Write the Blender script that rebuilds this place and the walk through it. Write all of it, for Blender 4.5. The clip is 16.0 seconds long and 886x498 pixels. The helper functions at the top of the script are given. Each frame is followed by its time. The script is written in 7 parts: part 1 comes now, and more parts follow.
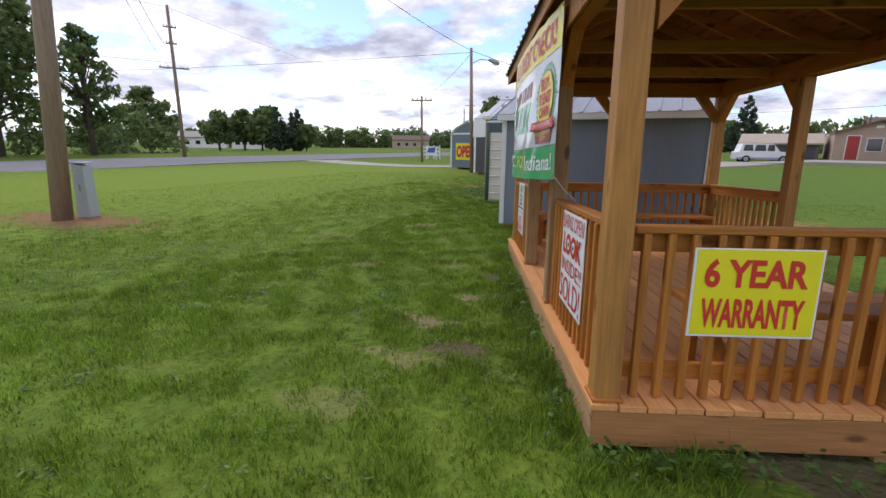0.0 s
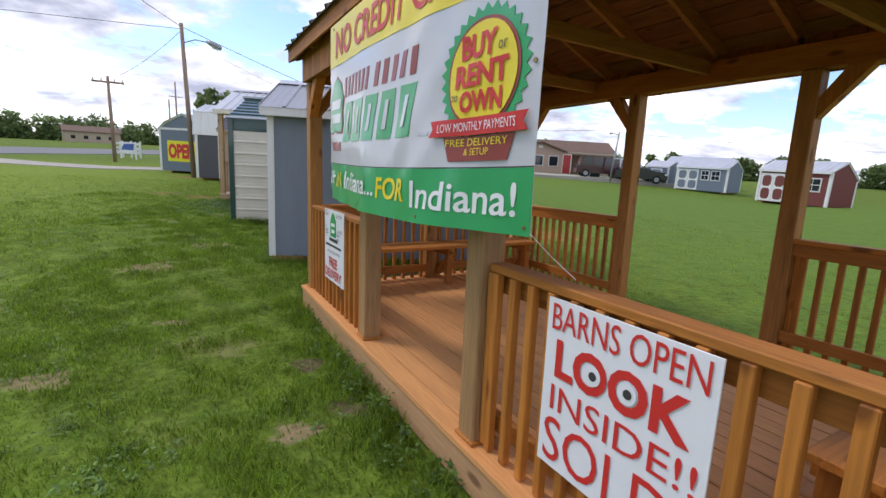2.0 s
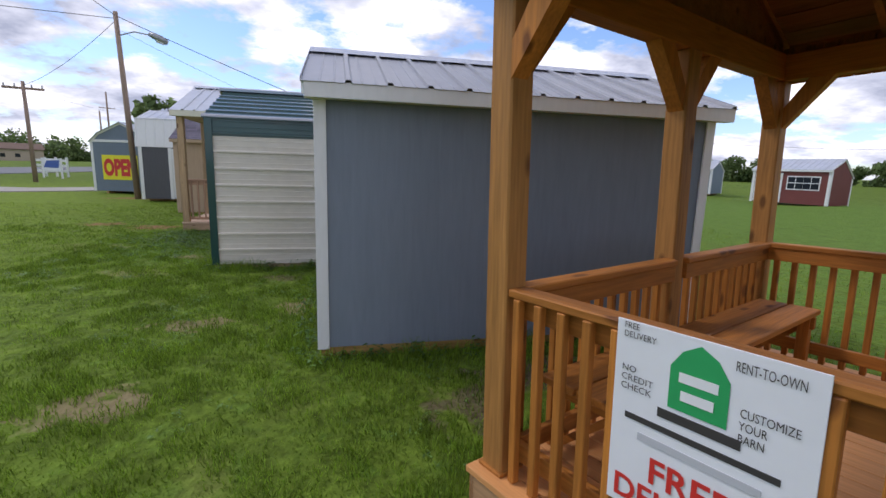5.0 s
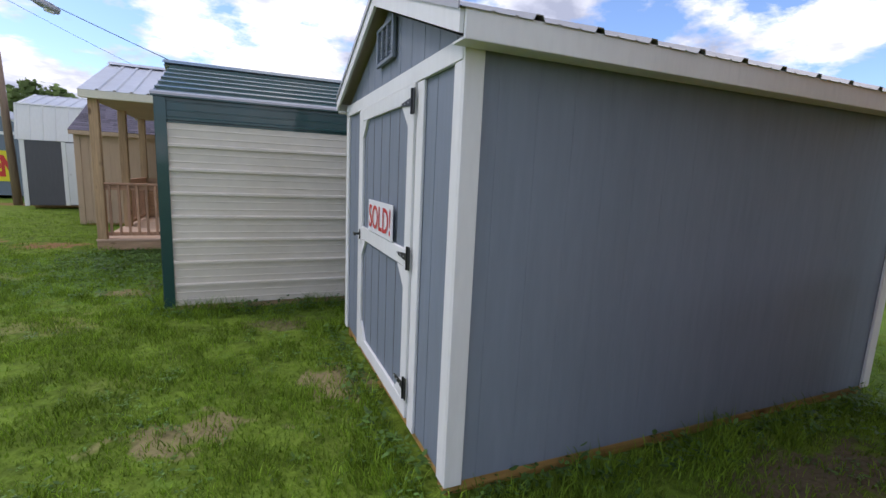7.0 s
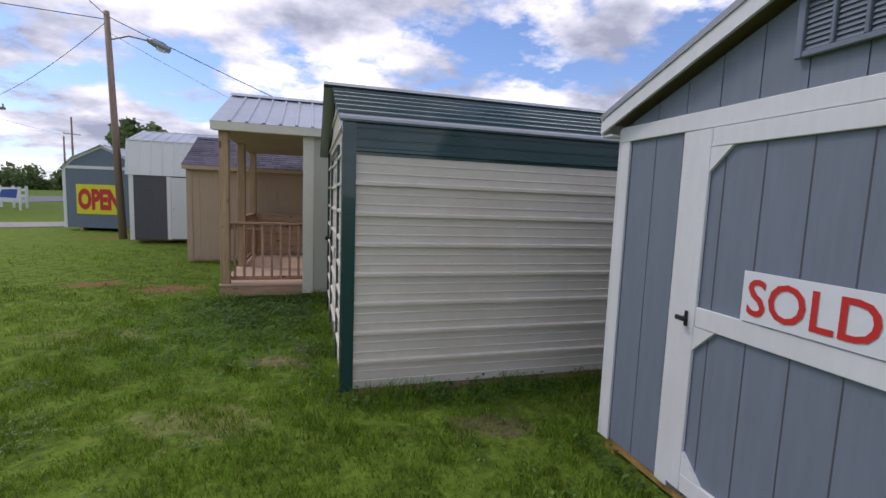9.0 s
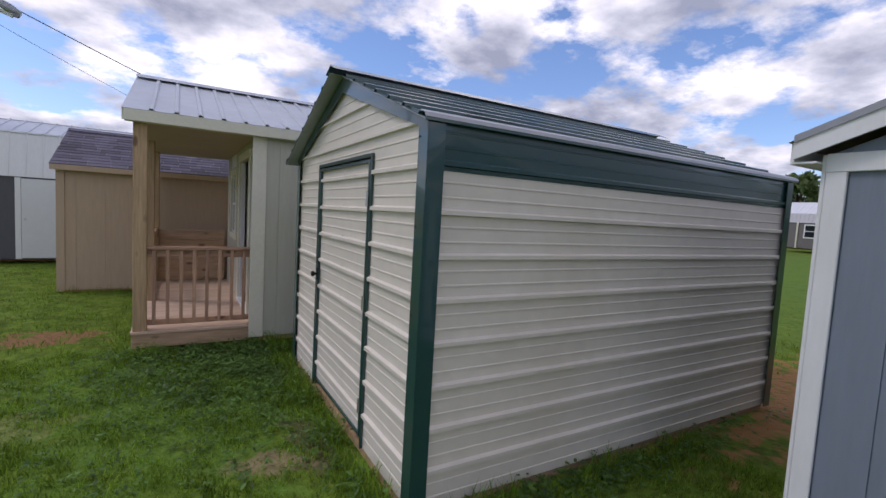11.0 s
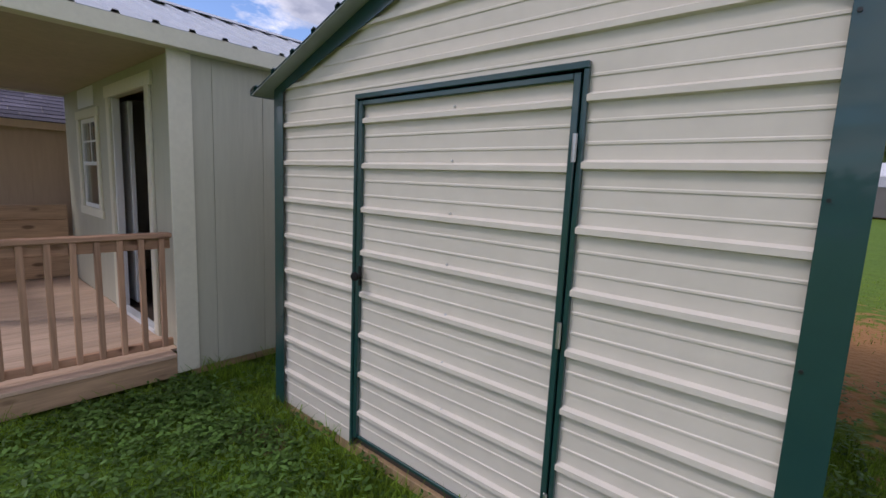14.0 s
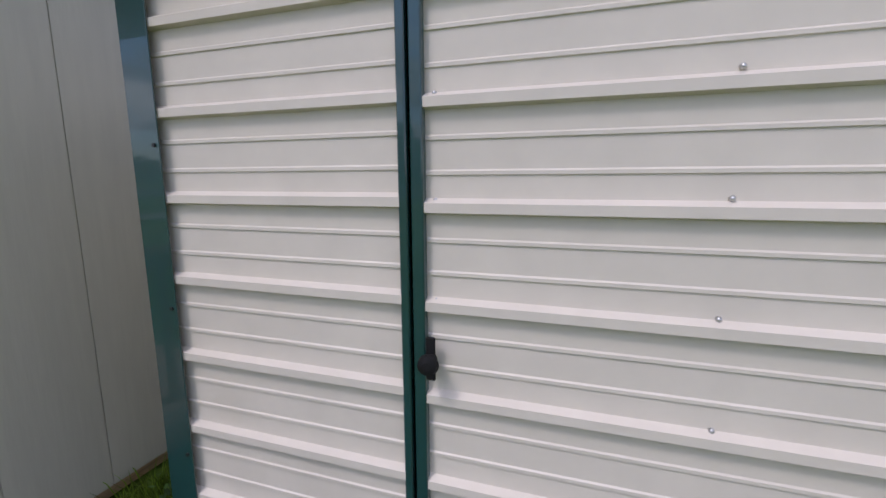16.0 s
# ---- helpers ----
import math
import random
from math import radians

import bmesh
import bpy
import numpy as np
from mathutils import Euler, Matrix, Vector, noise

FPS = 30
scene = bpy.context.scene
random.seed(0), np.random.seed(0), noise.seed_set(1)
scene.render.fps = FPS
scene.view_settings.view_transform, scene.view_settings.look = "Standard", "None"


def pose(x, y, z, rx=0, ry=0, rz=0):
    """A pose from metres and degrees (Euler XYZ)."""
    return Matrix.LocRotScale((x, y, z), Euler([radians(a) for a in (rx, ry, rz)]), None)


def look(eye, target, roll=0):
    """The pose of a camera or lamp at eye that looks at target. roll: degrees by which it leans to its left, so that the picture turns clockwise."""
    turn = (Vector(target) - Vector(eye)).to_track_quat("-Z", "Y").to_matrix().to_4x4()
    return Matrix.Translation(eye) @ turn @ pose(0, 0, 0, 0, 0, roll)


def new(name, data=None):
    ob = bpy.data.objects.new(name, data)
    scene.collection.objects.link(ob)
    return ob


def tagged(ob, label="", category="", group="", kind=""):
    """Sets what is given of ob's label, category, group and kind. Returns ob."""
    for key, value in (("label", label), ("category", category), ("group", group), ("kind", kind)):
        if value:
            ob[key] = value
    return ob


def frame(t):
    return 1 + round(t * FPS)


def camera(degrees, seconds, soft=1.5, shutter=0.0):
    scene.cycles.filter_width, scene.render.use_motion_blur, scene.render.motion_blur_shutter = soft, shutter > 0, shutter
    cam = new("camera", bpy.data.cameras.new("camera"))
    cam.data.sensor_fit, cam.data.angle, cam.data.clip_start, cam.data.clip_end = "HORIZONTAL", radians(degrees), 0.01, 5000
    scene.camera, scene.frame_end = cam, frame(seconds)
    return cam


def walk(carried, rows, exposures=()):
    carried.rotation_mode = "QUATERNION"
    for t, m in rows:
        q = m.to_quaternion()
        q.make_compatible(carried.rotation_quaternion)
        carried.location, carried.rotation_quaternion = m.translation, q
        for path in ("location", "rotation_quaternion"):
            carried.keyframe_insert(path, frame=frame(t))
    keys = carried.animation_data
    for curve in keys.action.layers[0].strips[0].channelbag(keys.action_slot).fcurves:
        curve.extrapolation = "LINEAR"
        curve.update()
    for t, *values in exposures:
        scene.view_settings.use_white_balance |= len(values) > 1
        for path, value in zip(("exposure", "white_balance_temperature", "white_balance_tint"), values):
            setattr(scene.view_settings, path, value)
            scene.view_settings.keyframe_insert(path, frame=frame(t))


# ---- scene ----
import itertools

cam = camera(88.3, 16.0)
PATH = [
    (0, (2.141, -3.004, 2.382), (1.281, -1.255, 1.936), 0.6),
    (0.5, (1.87, -2.576, 2.403), (1.573, -0.644, 1.979), 1.5),
    (1, (1.56, -2.147, 2.412), (1.577, -0.19, 2.0), 2.4),
    (1.5, (1.249, -1.687, 2.401), (1.454, 0.264, 2.01), 3.1),
    (2, (0.846, -1.185, 2.408), (1.094, 0.76, 2.016), 3.3),
    (2.5, (0.443, -0.704, 2.422), (0.703, 1.239, 2.026), 3.3),
    (3, (0.171, -0.09, 2.433), (0.42, 1.851, 2.019), 1.7),
    (3.5, (-0.1, 0.399, 2.452), (0.16, 2.34, 2.043), 1.3),
    (4, (-0.262, 0.913, 2.425), (0.0, 2.859, 2.047), 0.4),
    (4.2, (-0.314, 1.121, 2.408), (-0.04, 3.068, 2.039), 0.5),
    (6.3, (-1.337, 3.136, 2.314), (-0.595, 4.966, 1.996), 2.7),
    (6.5, (-1.415, 3.333, 2.307), (-0.66, 5.158, 1.993), 2.6),
    (7, (-1.653, 3.801, 2.325), (-0.882, 5.619, 2.005), 2.6),
    (7.5, (-1.944, 4.229, 2.362), (-1.188, 6.055, 2.052), 2.3),
    (8, (-2.176, 4.708, 2.357), (-1.567, 6.593, 2.082), 1.8),
    (8.5, (-2.463, 5.128, 2.366), (-1.913, 7.039, 2.146), 1.8),
    (8.7, (-2.577, 5.282, 2.376), (-2.032, 7.194, 2.163), 2.0),
    (10.8, (-3.504, 6.888, 2.476), (-2.553, 8.639, 2.301), 3.2),
    (11, (-3.583, 7.012, 2.49), (-2.58, 8.736, 2.336), 3.2),
    (11.5, (-3.86, 7.257, 2.535), (-2.739, 8.911, 2.442), 2.3),
    (12, (-3.982, 7.562, 2.471), (-2.725, 9.115, 2.374), 2.5),
    (12.5, (-4.061, 7.973, 2.447), (-2.791, 9.506, 2.259), 2.3),
    (13, (-4.156, 8.403, 2.418), (-2.793, 9.84, 2.146), 3.1),
    (13.5, (-4.141, 8.748, 2.393), (-2.692, 10.097, 2.106), 3.1),
    (14, (-4.075, 9.143, 2.411), (-2.575, 10.434, 2.129), 2.6),
    (14.5, (-4.001, 9.59, 2.392), (-2.388, 10.746, 2.141), 1.3),
    (15, (-3.839, 9.99, 2.336), (-2.143, 11.02, 2.085), 1.0),
    (15.5, (-3.645, 10.320, 2.345), (-1.863, 11.185, 2.064), 1.2),
    (16, (-3.471, 10.722, 2.328), (-1.607, 11.369, 2.002), -0.5),
]
walk(cam, [(t, look(eye, target, roll)) for t, eye, target, roll in PATH],
     [(0, 0.2, 6600, 18), (2, 0.33, 6550, 17), (3, 0.17, 6500, 17), (4, 0.02, 6450, 18), (6.5, 0.22, 6400, 18), (8.0, 0.10, 6450, 19), (8.5, -0.1, 6450, 20), (11, -0.22, 6400, 21), (12.0, -0.42, 6300, 21), (12.5, -0.38, 6300, 21), (13.5, 0.0, 6400, 21), (14.5, -0.14, 6400, 23), (15.3, 0.05, 6350, 24), (16, 0.20, 6250, 25)])

# ---- light ----
SUN_EL, SUN_AZ = 54.0, 296.0      # degrees; azimuth from +y towards +x
world = bpy.data.worlds.new("sky")
scene.world = world
world.use_nodes = True
wn, wl = world.node_tree.nodes, world.node_tree.links
wn.clear()


def wnode(kind, **props):
    n = wn.new(kind)
    for k, v in props.items():
        n.inputs[k].default_value = v
    return n


w_out = wnode("ShaderNodeOutputWorld")
w_bg = wnode("ShaderNodeBackground", Strength=0.125)
w_sky = wn.new("ShaderNodeTexSky")
w_sky.sky_type, w_sky.sun_disc = "NISHITA", False
w_sky.sun_elevation, w_sky.sun_rotation = radians(SUN_EL), radians(SUN_AZ)
w_sky.air_density, w_sky.dust_density, w_sky.ozone_density = 1.0, 0.6, 1.5
w_tc = wn.new("ShaderNodeTexCoord")
w_sep = wn.new("ShaderNodeSeparateXYZ")
wl.new(w_tc.outputs["Generated"], w_sep.inputs[0])


def wmath(op, a, b=None, clamp=False):
    n = wn.new("ShaderNodeMath")
    n.operation, n.use_clamp = op, clamp
    for i, s in enumerate((a, b)):
        if s is None:
            continue
        if isinstance(s, (int, float)):
            n.inputs[i].default_value = s
        else:
            wl.new(s, n.inputs[i])
    return n.outputs[0]


# clouds lie on a flat layer: direction divided by its height
w_h = wmath("ADD", wmath("MAXIMUM", w_sep.outputs[2], 0.0), 0.24)
w_comb = wn.new("ShaderNodeCombineXYZ")
wl.new(wmath("DIVIDE", w_sep.outputs[0], w_h), w_comb.inputs[0])
wl.new(wmath("DIVIDE", w_sep.outputs[1], w_h), w_comb.inputs[1])


def wnoise(scale, detail, rough, shift):
    m = wn.new("ShaderNodeMapping")
    m.inputs["Location"].default_value = shift
    wl.new(w_comb.outputs[0], m.inputs[0])
    n = wnode("ShaderNodeTexNoise", Scale=scale, Detail=detail, Roughness=rough)
    wl.new(m.outputs[0], n.inputs["Vector"])
    return n.outputs[0]


def wramp(src, stops):
    r = wn.new("ShaderNodeValToRGB")
    els = r.color_ramp.elements
    els[0].position, els[0].color = stops[0][0], (*stops[0][1], 1)
    els[1].position, els[1].color = stops[-1][0], (*stops[-1][1], 1)
    for p, c in stops[1:-1]:
        els.new(p).color = (*c, 1)
    wl.new(src, r.inputs[0])
    return r.outputs[0]


w_cover = wnoise(1.7, 10.0, 0.60, (3.1, 1.7, 0.0))
w_mask = wramp(w_cover, [(0.43, (0, 0, 0)), (0.51, (1, 1, 1))])
w_body = wnoise(2.3, 8.0, 0.55, (7.3, 2.2, 1.0))
w_col = wramp(w_body, [(0.36, (3.3, 3.7, 4.7)), (0.47, (6.0, 6.4, 7.3)), (0.62, (11.2, 11.2, 11.5))])
w_mix = wn.new("ShaderNodeMix")
w_mix.data_type = "RGBA"
wl.new(w_mask, w_mix.inputs[0])
w_blue = wn.new("ShaderNodeVectorMath")
w_blue.operation = "MULTIPLY"
w_blue.inputs[1].default_value = (1.15, 1.31, 1.54)
wl.new(w_sky.outputs[0], w_blue.inputs[0])
wl.new(w_blue.outputs[0], w_mix.inputs[6])
wl.new(w_col, w_mix.inputs[7])
wl.new(w_mix.outputs[2], w_bg.inputs[0])
wl.new(w_bg.outputs[0], w_out.inputs[0])

sun_data = bpy.data.lights.new("sun", "SUN")
sun_data.energy, sun_data.angle, sun_data.color = 1.1, radians(11), (1.0, 0.96, 0.91)
sun = new("sun", sun_data)
sun.matrix_world = look((0, 0, 30), (-30 * math.sin(radians(SUN_AZ)) / math.tan(radians(SUN_EL)), -30 * math.cos(radians(SUN_AZ)) / math.tan(radians(SUN_EL)), 0))


# ---- materials ----
def material(name, color, rough=0.6, vary=0.12, scale=3.0, fine=40.0, bump=0.15, metal=0.0, stretch=(1, 1, 1), dirt=None, dirt_amount=0.3, spec=0.5, per_object=0.0, island=0.0, coat=0.0, relief=0.01):
    """A surface whose colour drifts at a coarse and a fine scale, with fine relief and, if given, dirt of its own shape."""
    m = bpy.data.materials.new(name)
    m.use_nodes = True
    nt = m.node_tree
    n, l = nt.nodes, nt.links
    b = n["Principled BSDF"]
    b.inputs["Roughness"].default_value, b.inputs["Metallic"].default_value = rough, metal
    b.inputs["Specular IOR Level"].default_value = spec
    b.inputs["Coat Weight"].default_value = coat
    tc, mp = n.new("ShaderNodeTexCoord"), n.new("ShaderNodeMapping")
    mp.inputs["Scale"].default_value = stretch
    l.new(tc.outputs["Object"], mp.inputs[0])
    coarse, small = n.new("ShaderNodeTexNoise"), n.new("ShaderNodeTexNoise")
    coarse.inputs["Scale"].default_value, coarse.inputs["Detail"].default_value = scale, 5
    small.inputs["Scale"].default_value, small.inputs["Detail"].default_value = fine, 3
    l.new(mp.outputs[0], coarse.inputs["Vector"])
    l.new(mp.outputs[0], small.inputs["Vector"])
    both = n.new("ShaderNodeMath")
    both.operation = "ADD"
    l.new(coarse.outputs[0], both.inputs[0])
    l.new(small.outputs[0], both.inputs[1])
    value = n.new("ShaderNodeMapRange")
    value.inputs[1].default_value, value.inputs[2].default_value = 0.6, 1.4
    value.inputs[3].default_value, value.inputs[4].default_value = 1 - vary, 1 + vary
    l.new(both.outputs[0], value.inputs[0])
    last = value.outputs[0]
    for amount, node, socket in ((per_object, "ShaderNodeObjectInfo", "Random"), (island, "ShaderNodeNewGeometry", "Random Per Island")):
        if amount:
            src = n.new(node)
            rng = n.new("ShaderNodeMapRange")
            rng.inputs[3].default_value, rng.inputs[4].default_value = 1 - amount, 1 + amount
            l.new(src.outputs[socket], rng.inputs[0])
            mul = n.new("ShaderNodeMath")
            mul.operation = "MULTIPLY"
            l.new(last, mul.inputs[0])
            l.new(rng.outputs[0], mul.inputs[1])
            last = mul.outputs[0]
    tint = n.new("ShaderNodeVectorMath")
    tint.operation = "SCALE"
    tint.inputs[0].default_value = color
    l.new(last, tint.inputs["Scale"])
    out = tint.outputs[0]
    if dirt:
        spots = n.new("ShaderNodeTexNoise")
        spots.inputs["Scale"].default_value, spots.inputs["Detail"].default_value = scale * 0.6, 6
        l.new(tc.outputs["Object"], spots.inputs["Vector"])
        rng = n.new("ShaderNodeMapRange")
        rng.inputs[1].default_value, rng.inputs[2].default_value = 0.52, 0.72
        rng.inputs[4].default_value = dirt_amount
        l.new(spots.outputs[0], rng.inputs[0])
        mix = n.new("ShaderNodeMix")
        mix.data_type = "RGBA"
        mix.inputs[7].default_value = (*dirt, 1)
        l.new(rng.outputs[0], mix.inputs[0])
        l.new(out, mix.inputs[6])
        out = mix.outputs[2]
    l.new(out, b.inputs["Base Color"])
    if bump:
        bp = n.new("ShaderNodeBump")
        bp.inputs["Strength"].default_value, bp.inputs["Distance"].default_value = bump, relief
        l.new(small.outputs[0], bp.inputs["Height"])
        l.new(bp.outputs[0], b.inputs["Normal"])
    return m


def wood(name, color, along, vary=0.35, knots=True, per_object=0.15, rough=0.6):
    """Sawn softwood with grain along one axis ('x', 'y' or 'z') and dark knots."""
    st = {"x": (0.6, 9, 9), "y": (9, 0.6, 9), "z": (9, 9, 0.6)}[along]
    m = material(name, color, rough, vary, 1.2, 7.0, 0.25, stretch=st, per_object=per_object, spec=0.3)
    if knots:
        n, l = m.node_tree.nodes, m.node_tree.links
        b = n["Principled BSDF"]
        src = b.inputs["Base Color"].links[0].from_socket
        tc = n.new("ShaderNodeTexCoord")
        mp = n.new("ShaderNodeMapping")
        own = n.new("ShaderNodeObjectInfo")
        far = n.new("ShaderNodeMath")
        far.operation, far.inputs[1].default_value = "MULTIPLY", 97.0
        l.new(own.outputs["Random"], far.inputs[0])
        l.new(far.outputs[0], mp.inputs["Location"])
        for other in [x for x in n if x.type == "MAPPING" and x != mp]:
            l.new(far.outputs[0], other.inputs["Location"])
        mp.inputs["Scale"].default_value = {"x": (3.2, 8, 8), "y": (8, 3.2, 8), "z": (8, 8, 3.2)}[along]
        v = n.new("ShaderNodeTexVoronoi")
        v.inputs["Scale"].default_value = 0.8
        l.new(tc.outputs["Object"], mp.inputs[0])
        l.new(mp.outputs[0], v.inputs["Vector"])
        rng = n.new("ShaderNodeMapRange")
        rng.inputs[1].default_value, rng.inputs[2].default_value = 0.10, 0.19
        rng.inputs[3].default_value, rng.inputs[4].default_value = 0.75, 0.0
        l.new(v.outputs[0], rng.inputs[0])
        mix = n.new("ShaderNodeMix")
        mix.data_type = "RGBA"
        mix.inputs[7].default_value = (color[0] * 0.22, color[1] * 0.16, color[2] * 0.15, 1)
        l.new(rng.outputs[0], mix.inputs[0])
        l.new(src, mix.inputs[6])
        l.new(mix.outputs[2], b.inputs["Base Color"])
    return m


STAIN = (0.42, 0.158, 0.027)
M_WX, M_WY, M_WZ = (wood("stained_wood_" + a, STAIN, a) for a in "xyz")
M_GATEPOST = wood("weathered_post", (0.34, 0.195, 0.085), "z")
M_DECK = wood("stained_deck", (0.65, 0.305, 0.105), "y", vary=0.2, knots=False, per_object=0.08)
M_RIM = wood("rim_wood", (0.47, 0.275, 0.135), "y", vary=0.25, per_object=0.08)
M_POST = wood("golden_post_wood", (0.40, 0.185, 0.048), "z", per_object=0.1)
# end joists: same wood as M_RIM, darkened for the shade on the front
M_RIMX_SHADED = wood("rim_wood_x_shaded", (0.36, 0.165, 0.060), "x", per_object=0.08)
M_RAFT = wood("rafter_wood", (0.44, 0.20, 0.07), "x")
# roof boards and gables: the shadow under the roof is part of this dark colour
M_SHEATH = wood("shaded_underside_wood", (0.25, 0.105, 0.042), "y", vary=0.4)
M_RAW = wood("weathered_pine", (0.40, 0.27, 0.15), "z", per_object=0.1)
M_RAWX = wood("weathered_pine_x", (0.42, 0.28, 0.17), "x", per_object=0.1)
M_RED = wood("cedar_rail", (0.42, 0.25, 0.16), "z", per_object=0.1)
M_REDX = wood("cedar_rail_x", (0.42, 0.25, 0.16), "x", per_object=0.1)
M_PORCH = wood("porch_pine", (0.56, 0.40, 0.29), "x", vary=0.22, knots=False, per_object=0.07)
M_PRIMER = material("pale_primer", (0.30, 0.34, 0.32), 0.5, 0.12, 2, 14, 0.05)
M_SKID = wood("treated_skid", (0.42, 0.25, 0.08), "x")
M_POLE = wood("pole_wood", (0.27, 0.19, 0.14), "z", vary=0.3, knots=False)
M_GREY = material("grey_painted_siding", (0.184, 0.217, 0.262), 0.62, 0.10, 1.2, 26, 0.35, stretch=(1, 1, 0.12), dirt=(0.20, 0.20, 0.20), dirt_amount=0.16)
M_WHITE = material("white_painted_trim", (0.76, 0.76, 0.74), 0.5, 0.05, 2.0, 30, 0.18, stretch=(1, 1, 0.2), dirt=(0.55, 0.53, 0.48), dirt_amount=0.25)
M_CREAM = material("cream_sheet_metal", (0.69, 0.632, 0.535), 0.44, 0.06, 1.5, 9, 0.03, dirt=(0.50, 0.44, 0.33), dirt_amount=0.26, spec=0.35)
M_GREEN = material("green_sheet_metal", (0.011, 0.055, 0.053), 0.28, 0.10, 2.0, 12, 0.03, spec=0.5, coat=0.6)
M_GALV = material("galvanised_roof_metal", (0.50, 0.52, 0.55), 0.42, 0.10, 1.5, 8, 0.04, metal=0.25, dirt=(0.35, 0.33, 0.31), dirt_amount=0.3)
M_ROOFGREY = material("grey_ribbed_roof_metal", (0.33, 0.335, 0.345), 0.38, 0.08, 1.4, 10, 0.04, metal=0.3)
M_ROOFDK = material("dark_roof_metal", (0.10, 0.075, 0.06), 0.45, 0.1, 2, 10, 0.05, metal=0.2)
M_SAGE = material("sage_painted_siding", (0.475, 0.462, 0.362), 0.6, 0.07, 1.2, 26, 0.3, stretch=(1, 1, 0.12))
M_SAGETRIM = material("pale_sage_trim", (0.69, 0.655, 0.52), 0.55, 0.06, 2, 30, 0.2)
M_SOFFIT = material("tan_soffit", (0.42, 0.34, 0.25), 0.6, 0.12, 2, 20, 0.15)
M_TAN = material("tan_painted_siding", (0.50, 0.36, 0.24), 0.6, 0.08, 1.2, 26, 0.3, stretch=(1, 1, 0.12))
M_SHINGLE = material("slate_asphalt_shingle", (0.10, 0.088, 0.115), 0.85, 0.25, 6, 90, 0.6, per_object=0.0, island=0.35)
M_CHAR = material("charcoal_siding", (0.085, 0.085, 0.095), 0.6, 0.1, 1.5, 20, 0.25, stretch=(1, 1, 0.15))
M_BLUE = material("blue_grey_siding", (0.16, 0.20, 0.25), 0.6, 0.1, 1.5, 20, 0.25, stretch=(1, 1, 0.15))
M_BARNRED = material("barn_red_siding", (0.165, 0.040, 0.033), 0.6, 0.12, 1.5, 20, 0.25)
M_TAUPE = material("taupe_siding", (0.16, 0.145, 0.135), 0.6, 0.1, 1.5, 20, 0.25)
M_IRON = material("black_iron", (0.015, 0.015, 0.016), 0.45, 0.2, 8, 60, 0.15, spec=0.5)
M_STEEL = material("zinc_screw", (0.55, 0.55, 0.54), 0.3, 0.1, 20, 80, 0.05, metal=0.8)
M_BRASS = material("dull_brass", (0.30, 0.23, 0.10), 0.4, 0.1, 20, 80, 0.05, metal=0.8)
M_SIGN = material("white_plastic_sign", (0.78, 0.79, 0.80), 0.35, 0.03, 2, 12, 0.02)
M_SIGNY = material("yellow_sign_print", (0.80, 0.72, 0.02), 0.38, 0.04, 2, 12, 0.02)
M_RED_INK = material("red_print", (0.62, 0.035, 0.03), 0.4, 0.05, 3, 20, 0.0)
M_BLK_INK = material("dark_print", (0.05, 0.045, 0.045), 0.45, 0.05, 3, 20, 0.0)
M_GRN_INK = material("green_print", (0.025, 0.36, 0.115), 0.30, 0.06, 2, 10, 0.02, coat=0.3)
M_BANNER = material("white_vinyl", (0.562, 0.569, 0.585), 0.28, 0.03, 2, 10, 0.03, coat=0.4)
M_YEL_INK = material("yellow_print", (0.82, 0.66, 0.03), 0.32, 0.04, 2, 10, 0.0)
M_MAROON = material("maroon_print", (0.30, 0.06, 0.05), 0.35, 0.05, 2, 10, 0.0)
M_WHT_INK = material("white_print", (0.80, 0.80, 0.79), 0.35, 0.03, 2, 10, 0.0)
M_GREYINK = material("grey_print", (0.50, 0.51, 0.53), 0.4, 0.03, 2, 10, 0.0)
M_ROAD = material("road_asphalt", (0.16, 0.16, 0.165), 0.85, 0.12, 0.4, 30, 0.3)
M_GRAVEL = material("pale_gravel", (0.36, 0.33, 0.28), 0.9, 0.2, 0.8, 25, 0.5)
M_DIRT = material("bare_clay_soil", (0.30, 0.185, 0.095), 0.95, 0.25, 3, 30, 0.7)
M_BLADE = material("grass_blade", (0.170, 0.270, 0.024), 0.55, 0.42, 1.6, 6, 0.0, island=0.5, spec=0.25)
M_CLOVER = material("clover_leaf", (0.080, 0.155, 0.030), 0.5, 0.35, 1.5, 8, 0.0, island=0.5, spec=0.3)
M_CLOVERLT = material("pale_clover_leaf", (0.120, 0.215, 0.045), 0.5, 0.3, 1.5, 8, 0.0, island=0.45, spec=0.3)
M_LEAF = material("tree_leaf", (0.150, 0.210, 0.075), 0.6, 0.3, 0.5, 4, 0.0, island=0.45, spec=0.2)
M_LEAFDK = material("conifer_needle", (0.050, 0.080, 0.045), 0.65, 0.3, 0.5, 4, 0.0, island=0.4, spec=0.2)
M_BARK = material("tree_bark", (0.10, 0.075, 0.055), 0.9, 0.3, 3, 20, 0.6, stretch=(1, 1, 0.3))
M_PINK = material("pink_tan_stucco", (0.46, 0.32, 0.25), 0.8, 0.08, 1, 10, 0.2)
M_BRNROOF = material("brown_shingle_roof", (0.15, 0.095, 0.065), 0.85, 0.2, 2, 30, 0.4)
M_REDPAINT = material("red_painted_door", (0.40, 0.03, 0.03), 0.4, 0.05, 2, 20, 0.05)
M_TYRE = material("tyre_rubber", (0.012, 0.012, 0.012), 0.7, 0.1, 5, 40, 0.1, spec=0.2)
